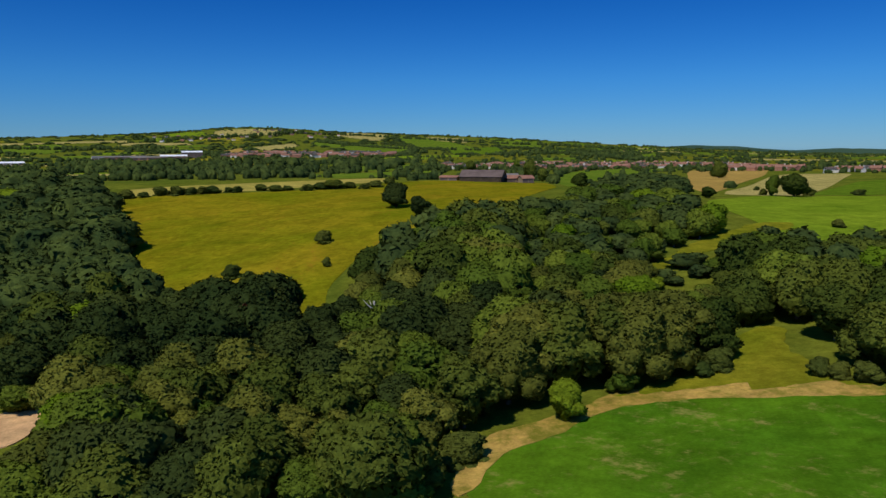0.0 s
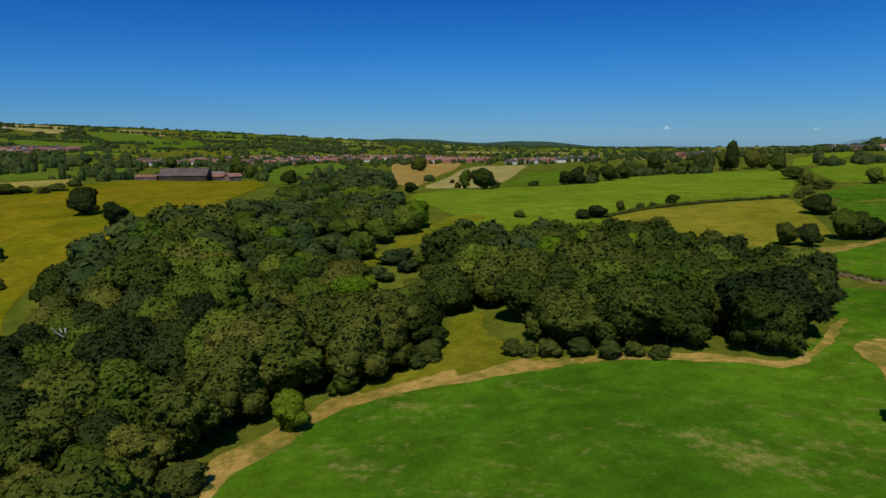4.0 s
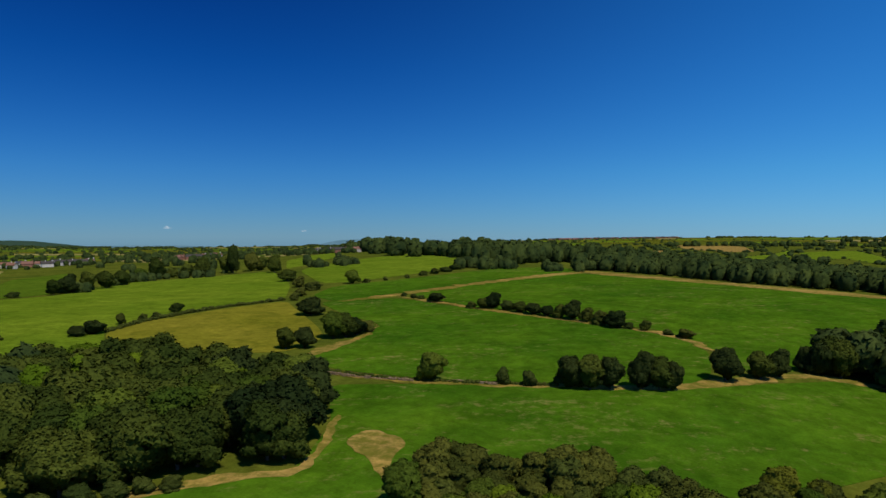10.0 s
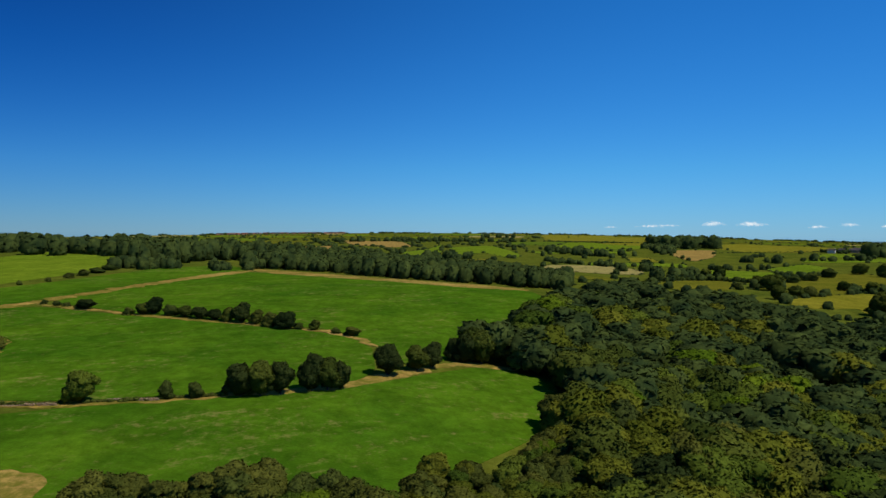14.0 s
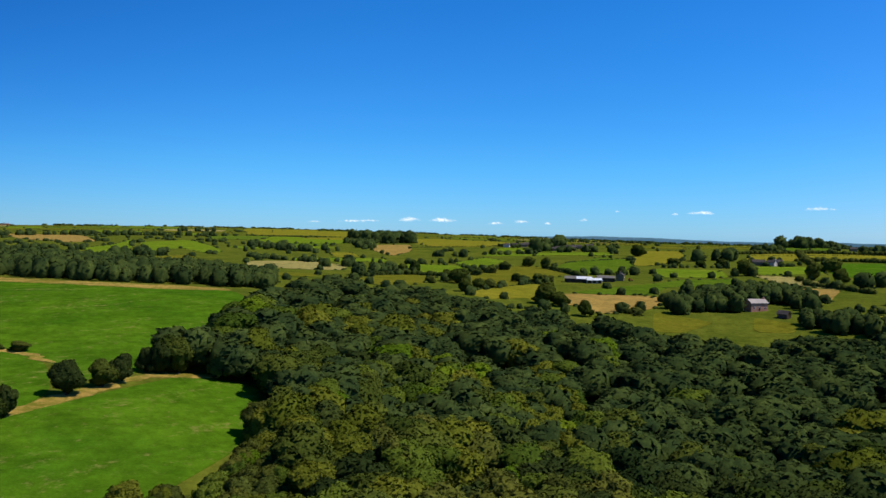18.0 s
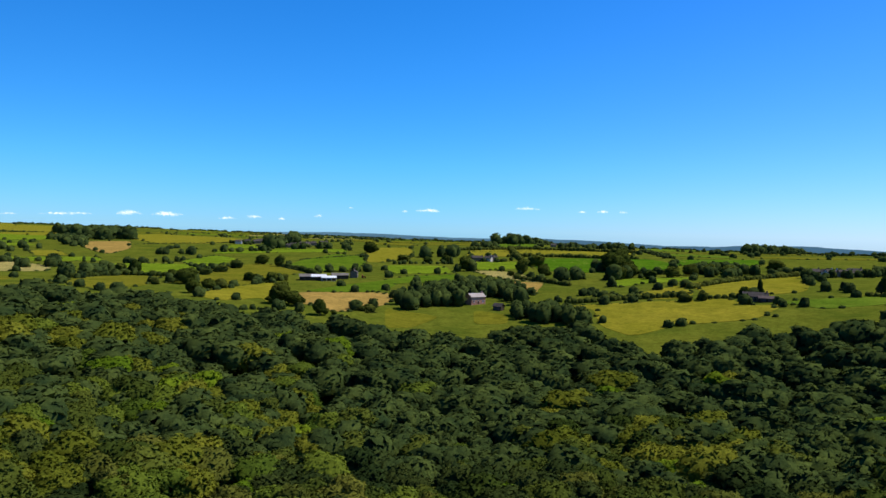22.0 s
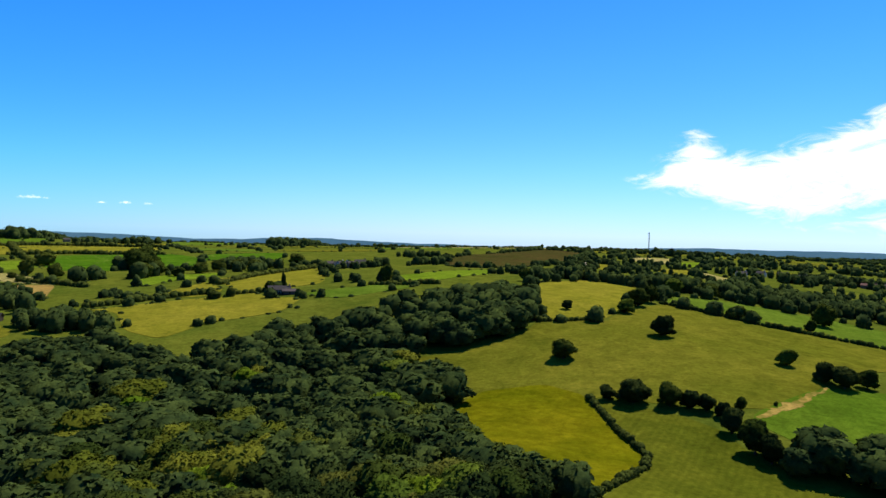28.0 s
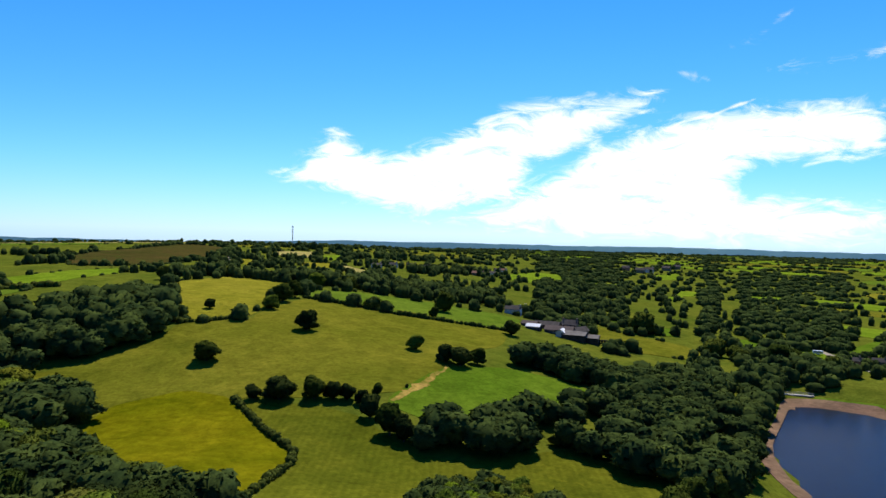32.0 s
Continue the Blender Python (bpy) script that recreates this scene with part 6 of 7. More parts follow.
def hill_farm():
    """Stone farm with a cluster of slate and sheet roofs."""
    x, y = -222.4, -405.6
    f = facing(x, y)
    rows = ((0, 0, 24, 11, 3.6, 6.4, SHEET_DARK, STONE, 3), (-14, 12, 22, 9, 3.4, 6.0, SLATE, STONE, 0), (15, -7, 20, 15, 4.0, 6.4, SHEET, BOARD, 0),
            (27, -4, 14, 12, 4.0, 6.0, SHEET, BOARD, 4), (-26, 2, 14, 8, 2.6, 4.6, SHEET_DARK, BOARD, -8), (-20, -6, 12, 8, 2.4, 4.2, SHEET_PALE, BOARD, 0),
            (4, -8, 10, 7, 3.6, 5.8, SHEET_PALE, RENDER, 90), (12, 12, 20, 8, 4.2, 7.0, SLATE, STONE, 60))
    for a, b, long, deep, eaves, ridge, roof, wall, t in rows:
        w = pose(x, y, 0, 0, 0, f - 15) @ Vector((a * 0.78, b * 0.85, 0))
        barn("slate roofed stone farm building" if roof is SLATE else "farm shed with corrugated sheet roof", w.x, w.y, f - 15 + t, long * 0.74, deep * 0.76, eaves * 0.85, ridge * 0.82, roof, wall, roof is SHEET, 3)
    w = pose(x, y, 0, 0, 0, f - 15) @ Vector((2, 19, 0))
    house("farmhouse", "tall stone farmhouse with slate roof behind the barns", w.x, w.y, f - 12, 10, 7, 5.0, 7.8, STONE, SLATE, 2, 4)
    x, y = -239.8, -385.9
    root = new("hay_stack")
    bm = bmesh.new()
    for i in range(12):
        for j in range(2):
            bmesh.ops.create_cone(bm, cap_ends=True, segments=12, radius1=0.75, radius2=0.75, depth=1.4, matrix=Matrix.Translation((i * 1.55 - 9, (i % 3) * 0.1, 0.75 + j * 1.4)) @ Matrix.Rotation(math.pi / 2, 4, "X"))
    part("bales", bm, RUBBER, root)
    root.matrix_world = pose(x, y, float(land(x, y)[0]) + 0.2, 0, 0, f)
    tagged(root, "row of black wrapped hay bales", "hay bales")


hill_farm()


def caravan(x, y, turn):
    root = new("caravan")
    bm = bmesh.new()
    box(bm, -3.2, -1.2, 0.6, 3.2, 1.2, 2.8)
    bmesh.ops.bevel(bm, geom=bm.edges[:], offset=0.25, segments=2, affect="EDGES")
    part("body", bm, PAINT_WHITE, root)
    bm = bmesh.new()
    box(bm, -2.6, -1.24, 1.5, 2.6, 1.24, 2.2)
    part("window", bm, PANE, root)
    for a in (-0.5, 0.5):
        bm = bmesh.new()
        bmesh.ops.create_cone(bm, cap_ends=True, segments=12, radius1=0.35, radius2=0.35, depth=2.3, matrix=Matrix.Translation((a, 0, 0.35)) @ Matrix.Rotation(math.pi / 2, 4, "X"))
        part("wheel", bm, RUBBER, root)
    root.matrix_world = pose(x, y, float(land(x, y)[0]) + 0.5, 0, 0, turn)
    tagged(root, "white touring caravan parked on grass", "caravan", "parked caravans")


caravan(-386.5, -379.4, 30)
caravan(-406.8, -392.4, 10)
caravan(-398.4, -367.0, -40)


def mast():
    """Lattice radio mast with aerials near its top."""
    x, y = -212.2, -1680.7
    far = math.hypot(x, y)
    tall = 34 * far / 1252
    root = new("radio_mast")
    w = tall / 30
    for a, b in ((-w, -w), (w, -w), (0, w)):
        bm = bmesh.new()
        bmesh.ops.create_cone(bm, cap_ends=True, segments=6, radius1=tall / 130, radius2=tall / 170, depth=tall, matrix=Matrix.Translation((a * 0.5, b * 0.5, tall / 2)))
        part("leg", bm, STEEL, root)
    for k in range(14):
        z = tall * (k + 0.5) / 14
        bm = bmesh.new()
        box(bm, -w * 0.6, -w * 0.6, z, w * 0.6, w * 0.6, z + tall / 140)
        part("brace", bm, STEEL, root)
    for z, r in ((0.93, 1.5), (0.8, 1.3), (0.68, 1.2)):
        for a in (0, 2.1, 4.2):
            bm = bmesh.new()
            c = Vector((math.cos(a), math.sin(a), 0)) * w * r
            box(bm, c.x - w * 0.25, c.y - w * 0.25, tall * z - w * 0.9, c.x + w * 0.25, c.y + w * 0.25, tall * z + w * 0.9)
            part("aerial", bm, STEEL, root)
    root.matrix_world = pose(x, y, float(land(x, y)[0]) - 1)
    tagged(root, "tall grey steel radio mast on the hill", "mast")


mast()


def works():
    """Industrial sheds at the edge of the town."""
    for px, label, long, deep, eaves, roof, wall in (((-733, 1720), "long grey roofed works building", 110, 24, 7, SHEET, BRICK), ((-653, 1696), "low works building with pale roof lights", 90, 26, 6, SHEET, BRICK), ((-609, 1721), "works hall with bright white roof", 60, 30, 8, SHEET_PALE, BRICK), ((-605, 1842), "tall dark hall with bright white roof", 50, 30, 14, SHEET_PALE, SHEET_DARK), ((-760, 1654), "pale block at the works gate", 22, 16, 10, SHEET, RENDER), ((-820, 1403), "long low pale industrial shed", 60, 24, 5, SHEET_PALE, RENDER)):
        x, y = px
        barn(label, x, y, facing(x, y) + 4, long, deep, eaves, eaves + deep * 0.12, roof, wall, False, 5)


works()


GARDENS = []


# rows of houses: the ends of a street, how many, how deep the estate
def estate(label, a, b, count, spread, walls, roofs, size=1.0):
    rng = np.random.default_rng(int(abs(a[0] + b[1])))
    a, b = np.array(a), np.array(b)
    for k in range(count):
        q = a + (b - a) * (k + rng.uniform(0.1, 0.9)) / count
        out = q / np.hypot(*q)
        q = q + out * rng.uniform(-spread, spread)
        q = q * min(1, 4550 / np.hypot(*q))
        for side in range(3):
            g = q + rng.normal(0, 9 + spread * 0.4, 2)
            GARDENS.append((*g, float(land(*g)[0]) - 0.5, rng.uniform(6, 11), rng.uniform(4, 8), side))
        wall, roof = walls[rng.integers(len(walls))], roofs[rng.integers(len(roofs))]
        kind = {"red_brick": "red brick", "white_render": "white rendered", "grey_stone": "grey stone"}[wall.name]
        house("house", kind + " house with " + ("slate" if roof is SLATE else "tile") + " roof " + label, q[0], q[1], facing(*q) + rng.uniform(-40, 40), 11 * size * rng.uniform(0.9, 1.5), 8 * size, 4.8 * size, 7.6 * size, wall, roof, 1, 0, "houses of the far estates")


estate("on the hillside town", (-573, 2008), (-85, 1861), 80, 223, (BRICK, BRICK, RENDER,), (TILE, SLATE, TILE,), 1.2)
estate("scattered on the hill", (-1296, 3395), (-492, 3973), 40, 250, (BRICK, STONE, RENDER,), (SLATE, TILE,), 1.2)
estate("in a terrace by the fields", (19, 1076), (174, 1083), 60, 121, (BRICK, BRICK, RENDER,), (TILE, TILE, SLATE,), 0.6)
estate("in the valley estate", (174, 1083), (382, 1132), 60, 135, (BRICK, RENDER, BRICK,), (TILE, SLATE, TILE,), 0.7)
estate("above the ripe field", (391, 1161), (460, 1059), 14, 60, (BRICK, RENDER,), (TILE, TILE, SLATE,), 0.8)
estate("above the hay field", (434, 999), (441, 829), 14, 59, (BRICK, BRICK, RENDER,), (TILE,), 0.8)
estate("above the hay field", (365, 893), (420, 870), 8, 40, (BRICK, RENDER,), (TILE,), 0.8)
estate("among trees on the ridge", (412, 733), (499, 672), 14, 46, (RENDER, BRICK, RENDER,), (TILE, SLATE,), 0.7)
estate("on the ridge by the conifer", (547, 606), (610, 596), 8, 44, (RENDER, BRICK,), (SLATE, TILE,), 0.7)
estate("in the hilltop village", (4617, 1545), (4702, 709), 34, 6, (BRICK, STONE, BRICK,), (TILE, SLATE,), 1.5)
estate("behind the meadow", (661, 508), (687, 482), 8, 43, (STONE, RENDER, BRICK,), (SLATE,), 0.8)
estate("behind the meadow", (685, 468), (690, 408), 6, 42, (BRICK, RENDER,), (TILE, SLATE,), 0.8)
estate("on the hilltop farm", (1259, -665), (1225, -723), 5, 62, (STONE, RENDER,), (SLATE,), 0.9)
estate("in the hill hamlet", (1054, -645), (1078, -745), 6, 48, (STONE, STONE,), (SLATE,), 0.9)
estate("by the hill fields", (580, -615), (564, -638), 3, 10, (RENDER, STONE,), (SLATE,), 0.8)
estate("on the hilltop farm", (859, -1124), (890, -1238), 3, 69, (STONE,), (SLATE,), 0.9)
estate("among trees on the ridge", (208, -620), (180, -663), 5, 19, (STONE, RENDER,), (SLATE,), 0.7)
estate("in the valley village", (-305, -780), (-424, -927), 5, 55, (STONE, RENDER, BRICK,), (SLATE, TILE,), 0.7)
estate("on the wooded hillside", (-184, -762), (-266, -812), 4, 40, (STONE, RENDER,), (SLATE,), 0.7)
estate("far down the valley", (-794, -1222), (-1103, -1430), 5, 81, (STONE, RENDER, BRICK,), (SLATE,), 1.4)
estate("behind the farm trees", (-213, -464), (-231, -473), 2, 6, (STONE, RENDER,), (SLATE,), 0.7)
estate("beside the reservoir road", (-383, -330), (-400, -321), 3, 6, (STONE, BRICK,), (SLATE,), 0.6)
joined("garden_trees", "garden trees between the houses", "trees", GARDENS, FAR, WOODLEAF)


# ---- reservoir bank ----
def dam():
    a, b = Vector((-297.9, -296.4, 0)), Vector((-310.5, -287.6, 0))
    along = (b - a).normalized()
    side = Vector((-along.y, along.x, 0))
    long = (b - a).length
    base = LAKE_Z + 2.0
    root = new("spillway_bridge")
    for off, wide, z, mat, name in ((0, 2.2, 1.0, CONCRETE, "deck"), (4.0, 1.6, 0.0, CONCRETE, "sill")):
        bm = bmesh.new()
        box(bm, 0, off - wide / 2, z - 0.6, long, off + wide / 2, z)
        part(name, bm, mat, root)
    for k in range(14):
        bm = bmesh.new()
        x = k / 13 * long
        box(bm, x - 0.1, 0.9, 1.0, x + 0.1, 1.1, 2.2)
        part("post", bm, STEEL, root)
    for z in (1.6, 2.2):
        bm = bmesh.new()
        box(bm, 0, 0.95, z - 0.06, long, 1.05, z + 0.06)
        part("rail", bm, STEEL, root)
    root.matrix_world = Matrix.Translation((a.x, a.y, base)) @ Matrix.Rotation(math.atan2(along.y, along.x), 4, "Z")
    tagged(root, "pale concrete spillway bridge with steel railing", "bridge")


dam()


# ---- far hills with haze put into their blue, and clouds, far behind everything ----
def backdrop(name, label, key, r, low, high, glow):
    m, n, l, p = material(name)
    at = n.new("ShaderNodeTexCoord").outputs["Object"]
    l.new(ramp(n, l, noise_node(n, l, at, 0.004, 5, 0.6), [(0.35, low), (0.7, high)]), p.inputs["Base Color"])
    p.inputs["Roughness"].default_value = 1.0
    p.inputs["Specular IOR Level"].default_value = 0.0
    # a faint bluish glow of their own adds the haze over backlit slopes
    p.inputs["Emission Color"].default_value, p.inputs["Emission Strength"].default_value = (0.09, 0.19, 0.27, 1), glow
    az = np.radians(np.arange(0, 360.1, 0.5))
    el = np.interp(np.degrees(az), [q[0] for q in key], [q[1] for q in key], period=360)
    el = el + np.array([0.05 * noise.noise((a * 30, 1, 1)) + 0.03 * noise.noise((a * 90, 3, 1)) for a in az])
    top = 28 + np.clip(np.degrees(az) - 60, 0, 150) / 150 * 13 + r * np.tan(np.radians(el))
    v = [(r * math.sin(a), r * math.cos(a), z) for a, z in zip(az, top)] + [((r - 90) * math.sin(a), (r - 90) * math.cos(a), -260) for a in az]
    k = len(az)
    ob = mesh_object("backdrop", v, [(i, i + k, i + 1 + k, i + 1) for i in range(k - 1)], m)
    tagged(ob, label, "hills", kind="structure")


SKYLINE = [(0, -1.5), (30, -1.2), (36, -0.66), (41, -0.59), (45.6, -0.74), (52, -0.8), (53.2, -0.5), (54.6, -0.2), (57.4, -0.08), (60, -0.22), (64, -0.6), (75, -0.9), (100, -1.2), (115, -0.5), (121, -0.33), (125.6, -0.28), (129.4, -0.34), (132.4, -0.46), (137, -0.54), (142, -0.49), (146, -0.53), (148.8, -0.68), (151.5, -0.8), (155.3, -0.78), (158.3, -0.55), (162, -0.62), (167, -0.83), (171, -0.88)]
SKYLINE += [(180, -1.0), (191, -0.68), (195, -0.72), (200, -0.68), (204.5, -0.7), (209, -0.73), (215.5, -0.64), (221.6, -0.64), (225.4, -0.69), (231.3, -0.66), (240, -0.7), (300, -1.5)]
WOODED = [(0, -2), (12, -1), (14, -0.3), (17.3, -0.1), (20.6, 0.06), (23.4, -0.04), (25, -0.2), (27.4, -0.35), (30.2, -0.2), (33, -0.28), (35.7, -0.62), (38.9, -0.85), (43, -2), (300, -2)]
backdrop("far_hills", "distant hills on the horizon, painted in blue-green haze", SKYLINE, 4960.0, (0.08, 0.15, 0.17), (0.15, 0.23, 0.24), 0.6)
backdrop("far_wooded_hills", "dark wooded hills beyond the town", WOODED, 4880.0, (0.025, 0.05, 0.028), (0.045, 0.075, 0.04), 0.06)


def cloud(name, label, outline, wisps, soft, strength=1.0, grain=0.28):
    """A sheet of thin white cloud: outline in degrees of bearing and height, frayed by noise towards its edges."""
    from mathutils.geometry import delaunay_2d_cdt

    m, n, l, p = material(name)
    p2 = rounded(outline, 2, 0.25)
    lo, hi = p2.min(0), p2.max(0)
    step = max((hi - lo).max() / 90, 0.06)
    gx, gy = np.meshgrid(np.arange(lo[0], hi[0], step), np.arange(lo[1], hi[1], step))
    gx, gy = gx.ravel(), gy.ravel()
    keep = inside(p2, gx, gy)
    pts = [Vector(q) for q in p2] + [Vector(q) for q in zip(gx[keep], gy[keep])]
    v, _, f, *_ = delaunay_2d_cdt(pts, [(i, (i + 1) % len(p2)) for i in range(len(p2))], [], 1, 1e-5)
    v = np.array([tuple(q) for q in v])
    away = np.full(len(v), 1e9)
    for a, b in zip(p2, np.roll(p2, -1, 0)):
        t = np.clip(((v - a) @ (b - a)) / ((b - a) @ (b - a) + 1e-9), 0, 1)
        away = np.minimum(away, np.hypot(*(v - a - t[:, None] * (b - a)).T))
    r, az, el = 4800.0, np.radians(v[:, 0]), np.radians(v[:, 1])
    ob = mesh_object(name, np.stack([r * np.sin(az) * np.cos(el), r * np.cos(az) * np.cos(el), 38 + r * np.sin(el)], 1), f, m)
    uv = ob.data.uv_layers.new(name="sky")
    depth = ob.data.attributes.new("depth", "FLOAT", "POINT")
    depth.data.foreach_set("value", np.minimum(away / soft, 1.0).astype(np.float32))
    idx = np.zeros(len(ob.data.loops), np.int32)
    ob.data.loops.foreach_get("vertex_index", idx)
    uv.data.foreach_set("uv", v[idx].astype(np.float32).ravel())
    at = n.new("ShaderNodeUVMap").outputs[0]
    mp = n.new("ShaderNodeMapping")
    mp.inputs["Rotation"].default_value, mp.inputs["Scale"].default_value = (0, 0, radians(-12)), (1, wisps, 1)
    l.new(at, mp.inputs["Vector"])
    big = noise_node(n, l, mp.outputs[0], grain, 9, 0.66, 1.1)
    d = n.new("ShaderNodeAttribute")
    d.attribute_name = "depth"
    add = n.new("ShaderNodeMath")
    add.operation = "MULTIPLY_ADD"
    l.new(d.outputs["Fac"], add.inputs[0])
    add.inputs[1].default_value = 0.47
    l.new(big, add.inputs[2])
    dens = stepped(n, l, add.outputs[0], 0.6, 1.0)
    edge = n.new("ShaderNodeMath")
    edge.operation = "MULTIPLY"
    l.new(dens, edge.inputs[0])
    l.new(stepped(n, l, d.outputs["Fac"], 0.0, 0.35), edge.inputs[1])
    em = n.new("ShaderNodeEmission")
    em.inputs["Color"].default_value, em.inputs["Strength"].default_value = (0.95, 0.98, 1.0, 1), strength
    tr = n.new("ShaderNodeBsdfTransparent")
    mx = n.new("ShaderNodeMixShader")
    l.new(edge.outputs[0], mx.inputs[0])
    l.new(tr.outputs[0], mx.inputs[1])
    l.new(em.outputs[0], mx.inputs[2])
    l.new(mx.outputs[0], n["Material Output"].inputs["Surface"])
    tagged(ob, label, "cloud", kind="structure")


cloud("cirrus_cloud", "large streaky white cirrus cloud", [(183.3, 4.11), (187.2, 6.12), (190.0, 9.68), (192.2, 8.02), (194.7, 7.09), (196.1, 8.02), (199.7, 9.00), (202.4, 10.50), (206.9, 11.57), (211.3, 11.85), (216.4, 12.33), (217.7, 11.03), (214.4, 8.16), (209.3, 5.78), (205.7, 4.49), (207.1, 3.30), (202.6, 1.40), (197.2, 0.36), (192.6, 1.16), (189.0, 2.41)], 3.0, 2.40, 1.1, 0.28)
cloud("cirrus_cloud", "long streaky white bank of cirrus", [(191.7, 0.68), (202.1, 2.98), (205.7, 4.85), (209.2, 7.33), (212.7, 9.05), (217.3, 10.21), (221.3, 10.87), (225.8, 11.00), (231.9, 11.06), (232.8, 4.60), (226.3, 4.97), (221.8, 4.54), (226.4, 4.09), (232.8, 3.76), (233.0, -0.83), (221.6, -1.24), (213.4, -1.06), (204.5, -0.61)], 3.0, 2.60, 1.1, 0.28)
cloud("cirrus_streak", "thin white cirrus wisp", [(219.80, 13.98), (221.92, 15.20), (224.49, 17.42), (226.34, 16.46), (224.93, 15.12), (222.73, 13.57)], 1.5, 2.60, 0.95, 0.28)
cloud("cirrus_streak", "thin white cirrus wisp", [(222.01, 12.24), (224.97, 13.97), (227.86, 13.13), (231.84, 14.34), (231.92, 12.16), (227.90, 11.99), (224.31, 11.49)], 2.5, 2.20, 1.0, 0.28)
cloud("cirrus_streak", "small white cirrus wisp", [(216.38, 12.74), (218.22, 13.18), (220.46, 11.73), (218.06, 11.56)], 1.5, 1.30, 0.95, 0.28)
cloud("vapour_trail", "short white vapour trail", [(218.34, 8.93), (220.51, 10.09), (223.02, 10.66), (222.84, 10.27), (220.92, 9.54), (218.96, 8.62)], 1.5, 0.35, 1.0, 0.28)
cloud("cumulus_cloud", "small flat white cumulus far off", [(103.71, 0.49), (104.66, 0.71), (105.85, 0.84), (107.29, 0.81), (108.51, 0.60), (106.57, 0.50)], 1.6, 0.22, 1.3, 2.2)
cloud("cumulus_cloud", "small flat white cumulus far off", [(108.73, 0.59), (109.26, 0.94), (109.93, 1.15), (110.74, 1.07), (111.42, 0.67), (110.34, 0.52)], 1.6, 0.38, 1.3, 2.2)
cloud("cumulus_cloud", "small flat white cumulus far off", [(111.19, 0.59), (111.82, 0.95), (112.61, 1.15), (113.56, 1.07), (114.36, 0.67), (113.09, 0.52)], 1.6, 0.38, 1.3, 2.2)
cloud("cumulus_cloud", "small flat white cumulus far off", [(116.19, 0.48), (116.55, 0.71), (117.01, 0.84), (117.56, 0.79), (118.02, 0.53), (117.29, 0.44)], 1.6, 0.25, 1.3, 2.2)
cloud("cumulus_cloud", "small flat white cumulus far off", [(118.02, 0.59), (118.41, 0.84), (118.92, 0.99), (119.52, 0.93), (120.03, 0.64), (119.23, 0.54)], 1.6, 0.27, 1.3, 2.2)
cloud("cumulus_cloud", "small flat white cumulus far off", [(120.76, 0.54), (120.94, 0.72), (121.17, 0.82), (121.44, 0.78), (121.67, 0.57), (121.31, 0.50)], 1.6, 0.19, 1.3, 2.2)
cloud("cumulus_cloud", "small flat white cumulus far off", [(123.53, 0.81), (123.75, 1.07), (124.02, 1.21), (124.34, 1.14), (124.62, 0.85), (124.19, 0.75)], 1.6, 0.27, 1.3, 2.2)
cloud("cumulus_cloud", "small flat white cumulus far off", [(126.32, 1.57), (126.44, 1.69), (126.60, 1.76), (126.79, 1.73), (126.94, 1.59), (126.70, 1.54)], 1.6, 0.14, 1.3, 2.2)
cloud("cumulus_cloud", "small flat white cumulus far off", [(130.49, 1.35), (130.66, 1.55), (130.88, 1.66), (131.14, 1.61), (131.36, 1.38), (131.02, 1.30)], 1.6, 0.22, 1.3, 2.2)
cloud("cumulus_cloud", "small flat white cumulus far off", [(131.40, 1.39), (131.95, 1.68), (132.64, 1.85), (133.46, 1.78), (134.15, 1.44), (133.06, 1.32)], 1.6, 0.33, 1.3, 2.2)
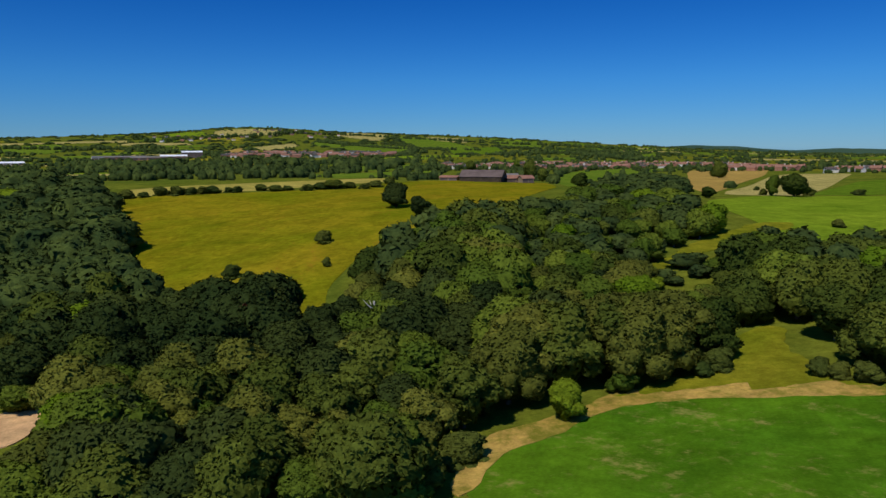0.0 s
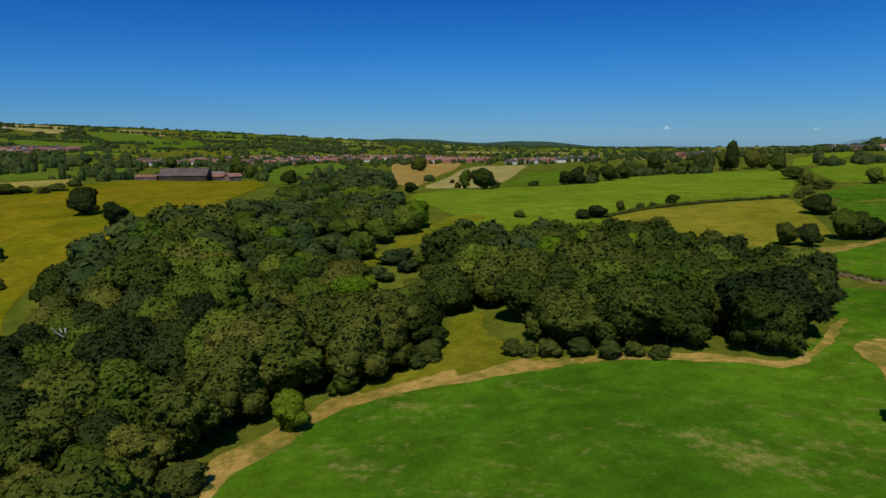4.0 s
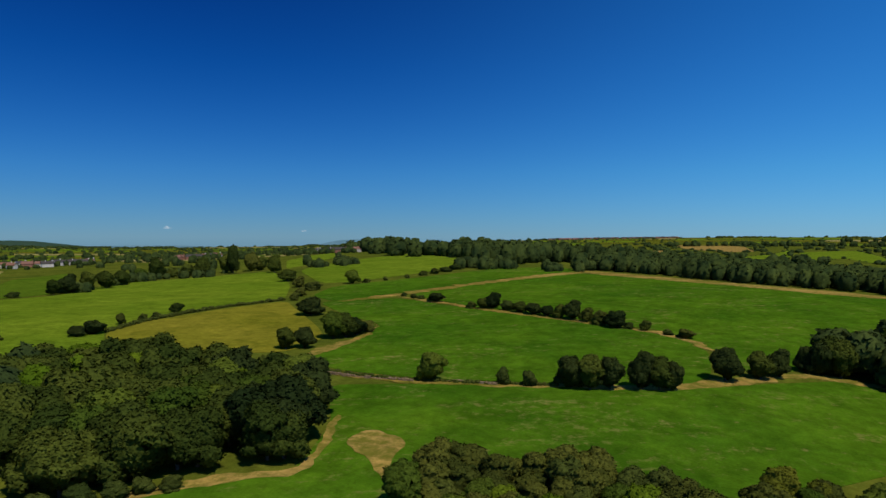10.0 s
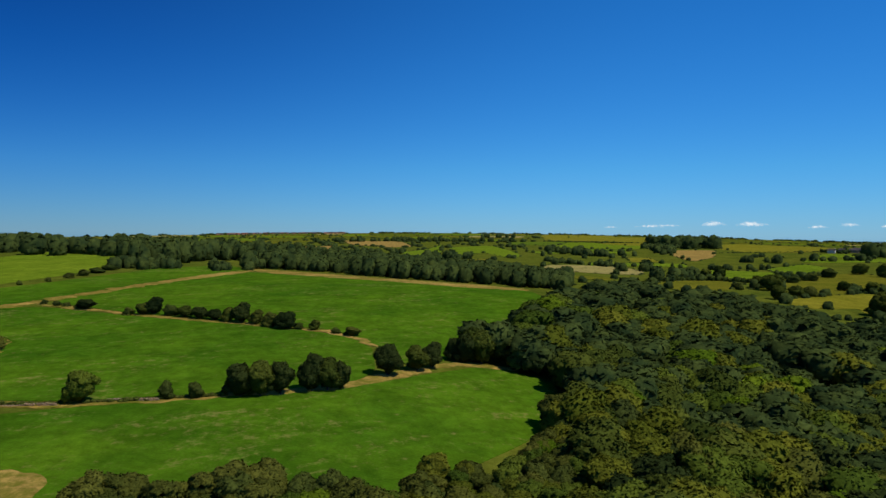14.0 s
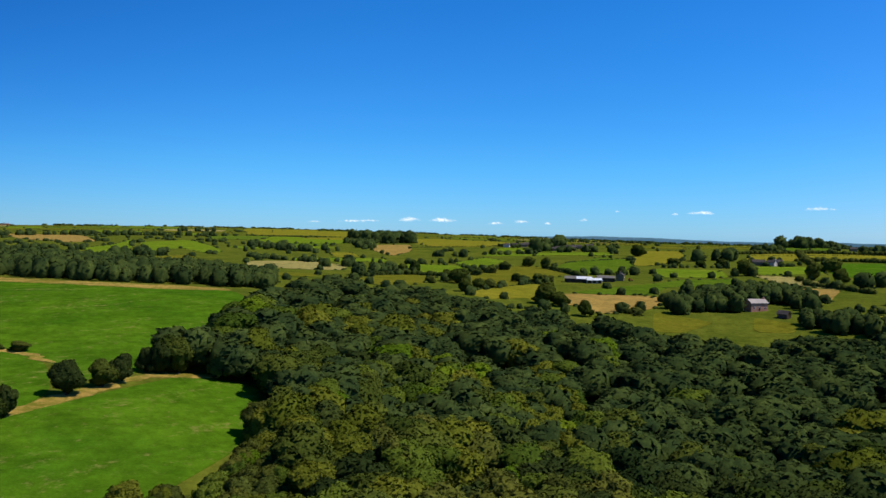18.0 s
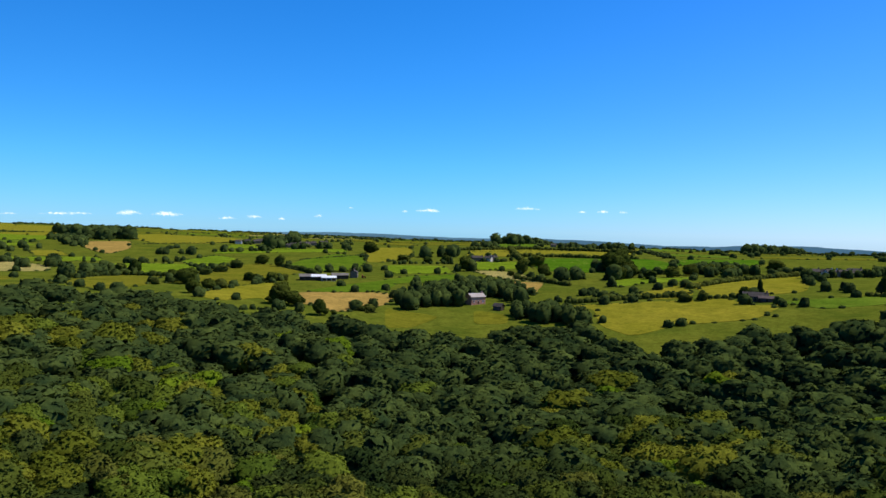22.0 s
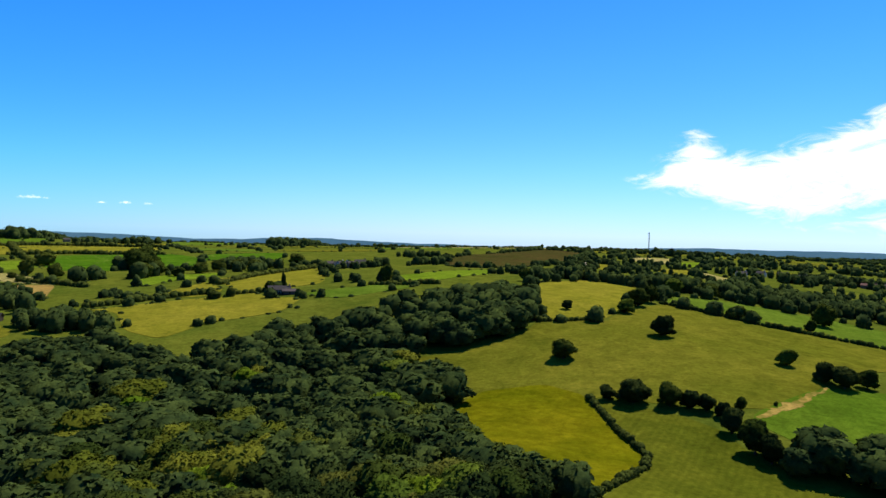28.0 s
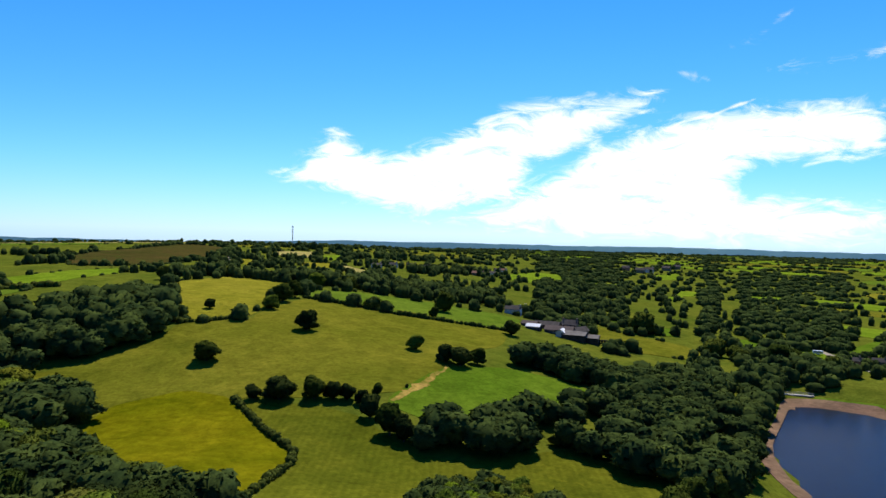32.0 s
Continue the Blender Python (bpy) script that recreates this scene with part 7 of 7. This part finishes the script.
cloud("cumulus_cloud", "small flat white cumulus far off", [(139.33, 1.75), (139.91, 1.99), (140.64, 2.12), (141.50, 2.06), (142.22, 1.79), (141.08, 1.70)], 1.6, 0.27, 1.3, 2.2)
cloud("cumulus_cloud", "small flat white cumulus far off", [(144.52, 1.55), (144.78, 1.80), (145.11, 1.94), (145.50, 1.87), (145.83, 1.58), (145.32, 1.49)], 1.6, 0.30, 1.3, 2.2)
cloud("cumulus_cloud", "small flat white cumulus far off", [(146.05, 1.60), (146.33, 1.85), (146.68, 1.98), (147.11, 1.92), (147.47, 1.63), (146.91, 1.54)], 1.6, 0.30, 1.3, 2.2)
cloud("cumulus_cloud", "small flat white cumulus far off", [(147.71, 1.60), (147.93, 1.79), (148.20, 1.90), (148.53, 1.85), (148.81, 1.62), (148.38, 1.55)], 1.6, 0.25, 1.3, 2.2)
cloud("cumulus_cloud", "small flat white cumulus far off", [(41.16, 0.50), (41.36, 0.70), (41.60, 0.80), (41.90, 0.75), (42.15, 0.51), (41.75, 0.44)], 1.6, 0.22, 1.3, 2.2)
cloud("cumulus_cloud", "small flat white cumulus far off", [(51.44, 0.32), (51.59, 0.48), (51.78, 0.57), (52.01, 0.53), (52.20, 0.33), (51.90, 0.27)], 1.6, 0.19, 1.3, 2.2)
cloud("cumulus_cloud", "small flat white cumulus far off", [(103.92, 0.50), (104.63, 0.71), (105.51, 0.82), (106.55, 0.77), (107.40, 0.52), (106.04, 0.44)], 1.6, 0.25, 1.3, 2.2)
cloud("cumulus_cloud", "small flat white cumulus far off", [(108.78, 0.59), (109.22, 0.86), (109.76, 1.00), (110.41, 0.93), (110.95, 0.61), (110.09, 0.52)], 1.6, 0.33, 1.3, 2.2)
cloud("cumulus_cloud", "small flat white cumulus far off", [(111.58, 0.59), (112.06, 0.85), (112.66, 0.99), (113.38, 0.92), (113.97, 0.62), (113.03, 0.52)], 1.6, 0.33, 1.3, 2.2)
cloud("cumulus_cloud", "small flat white cumulus far off", [(101.71, 0.45), (102.04, 0.59), (102.44, 0.67), (102.93, 0.63), (103.33, 0.47), (102.69, 0.41)], 1.6, 0.16, 1.3, 2.2)
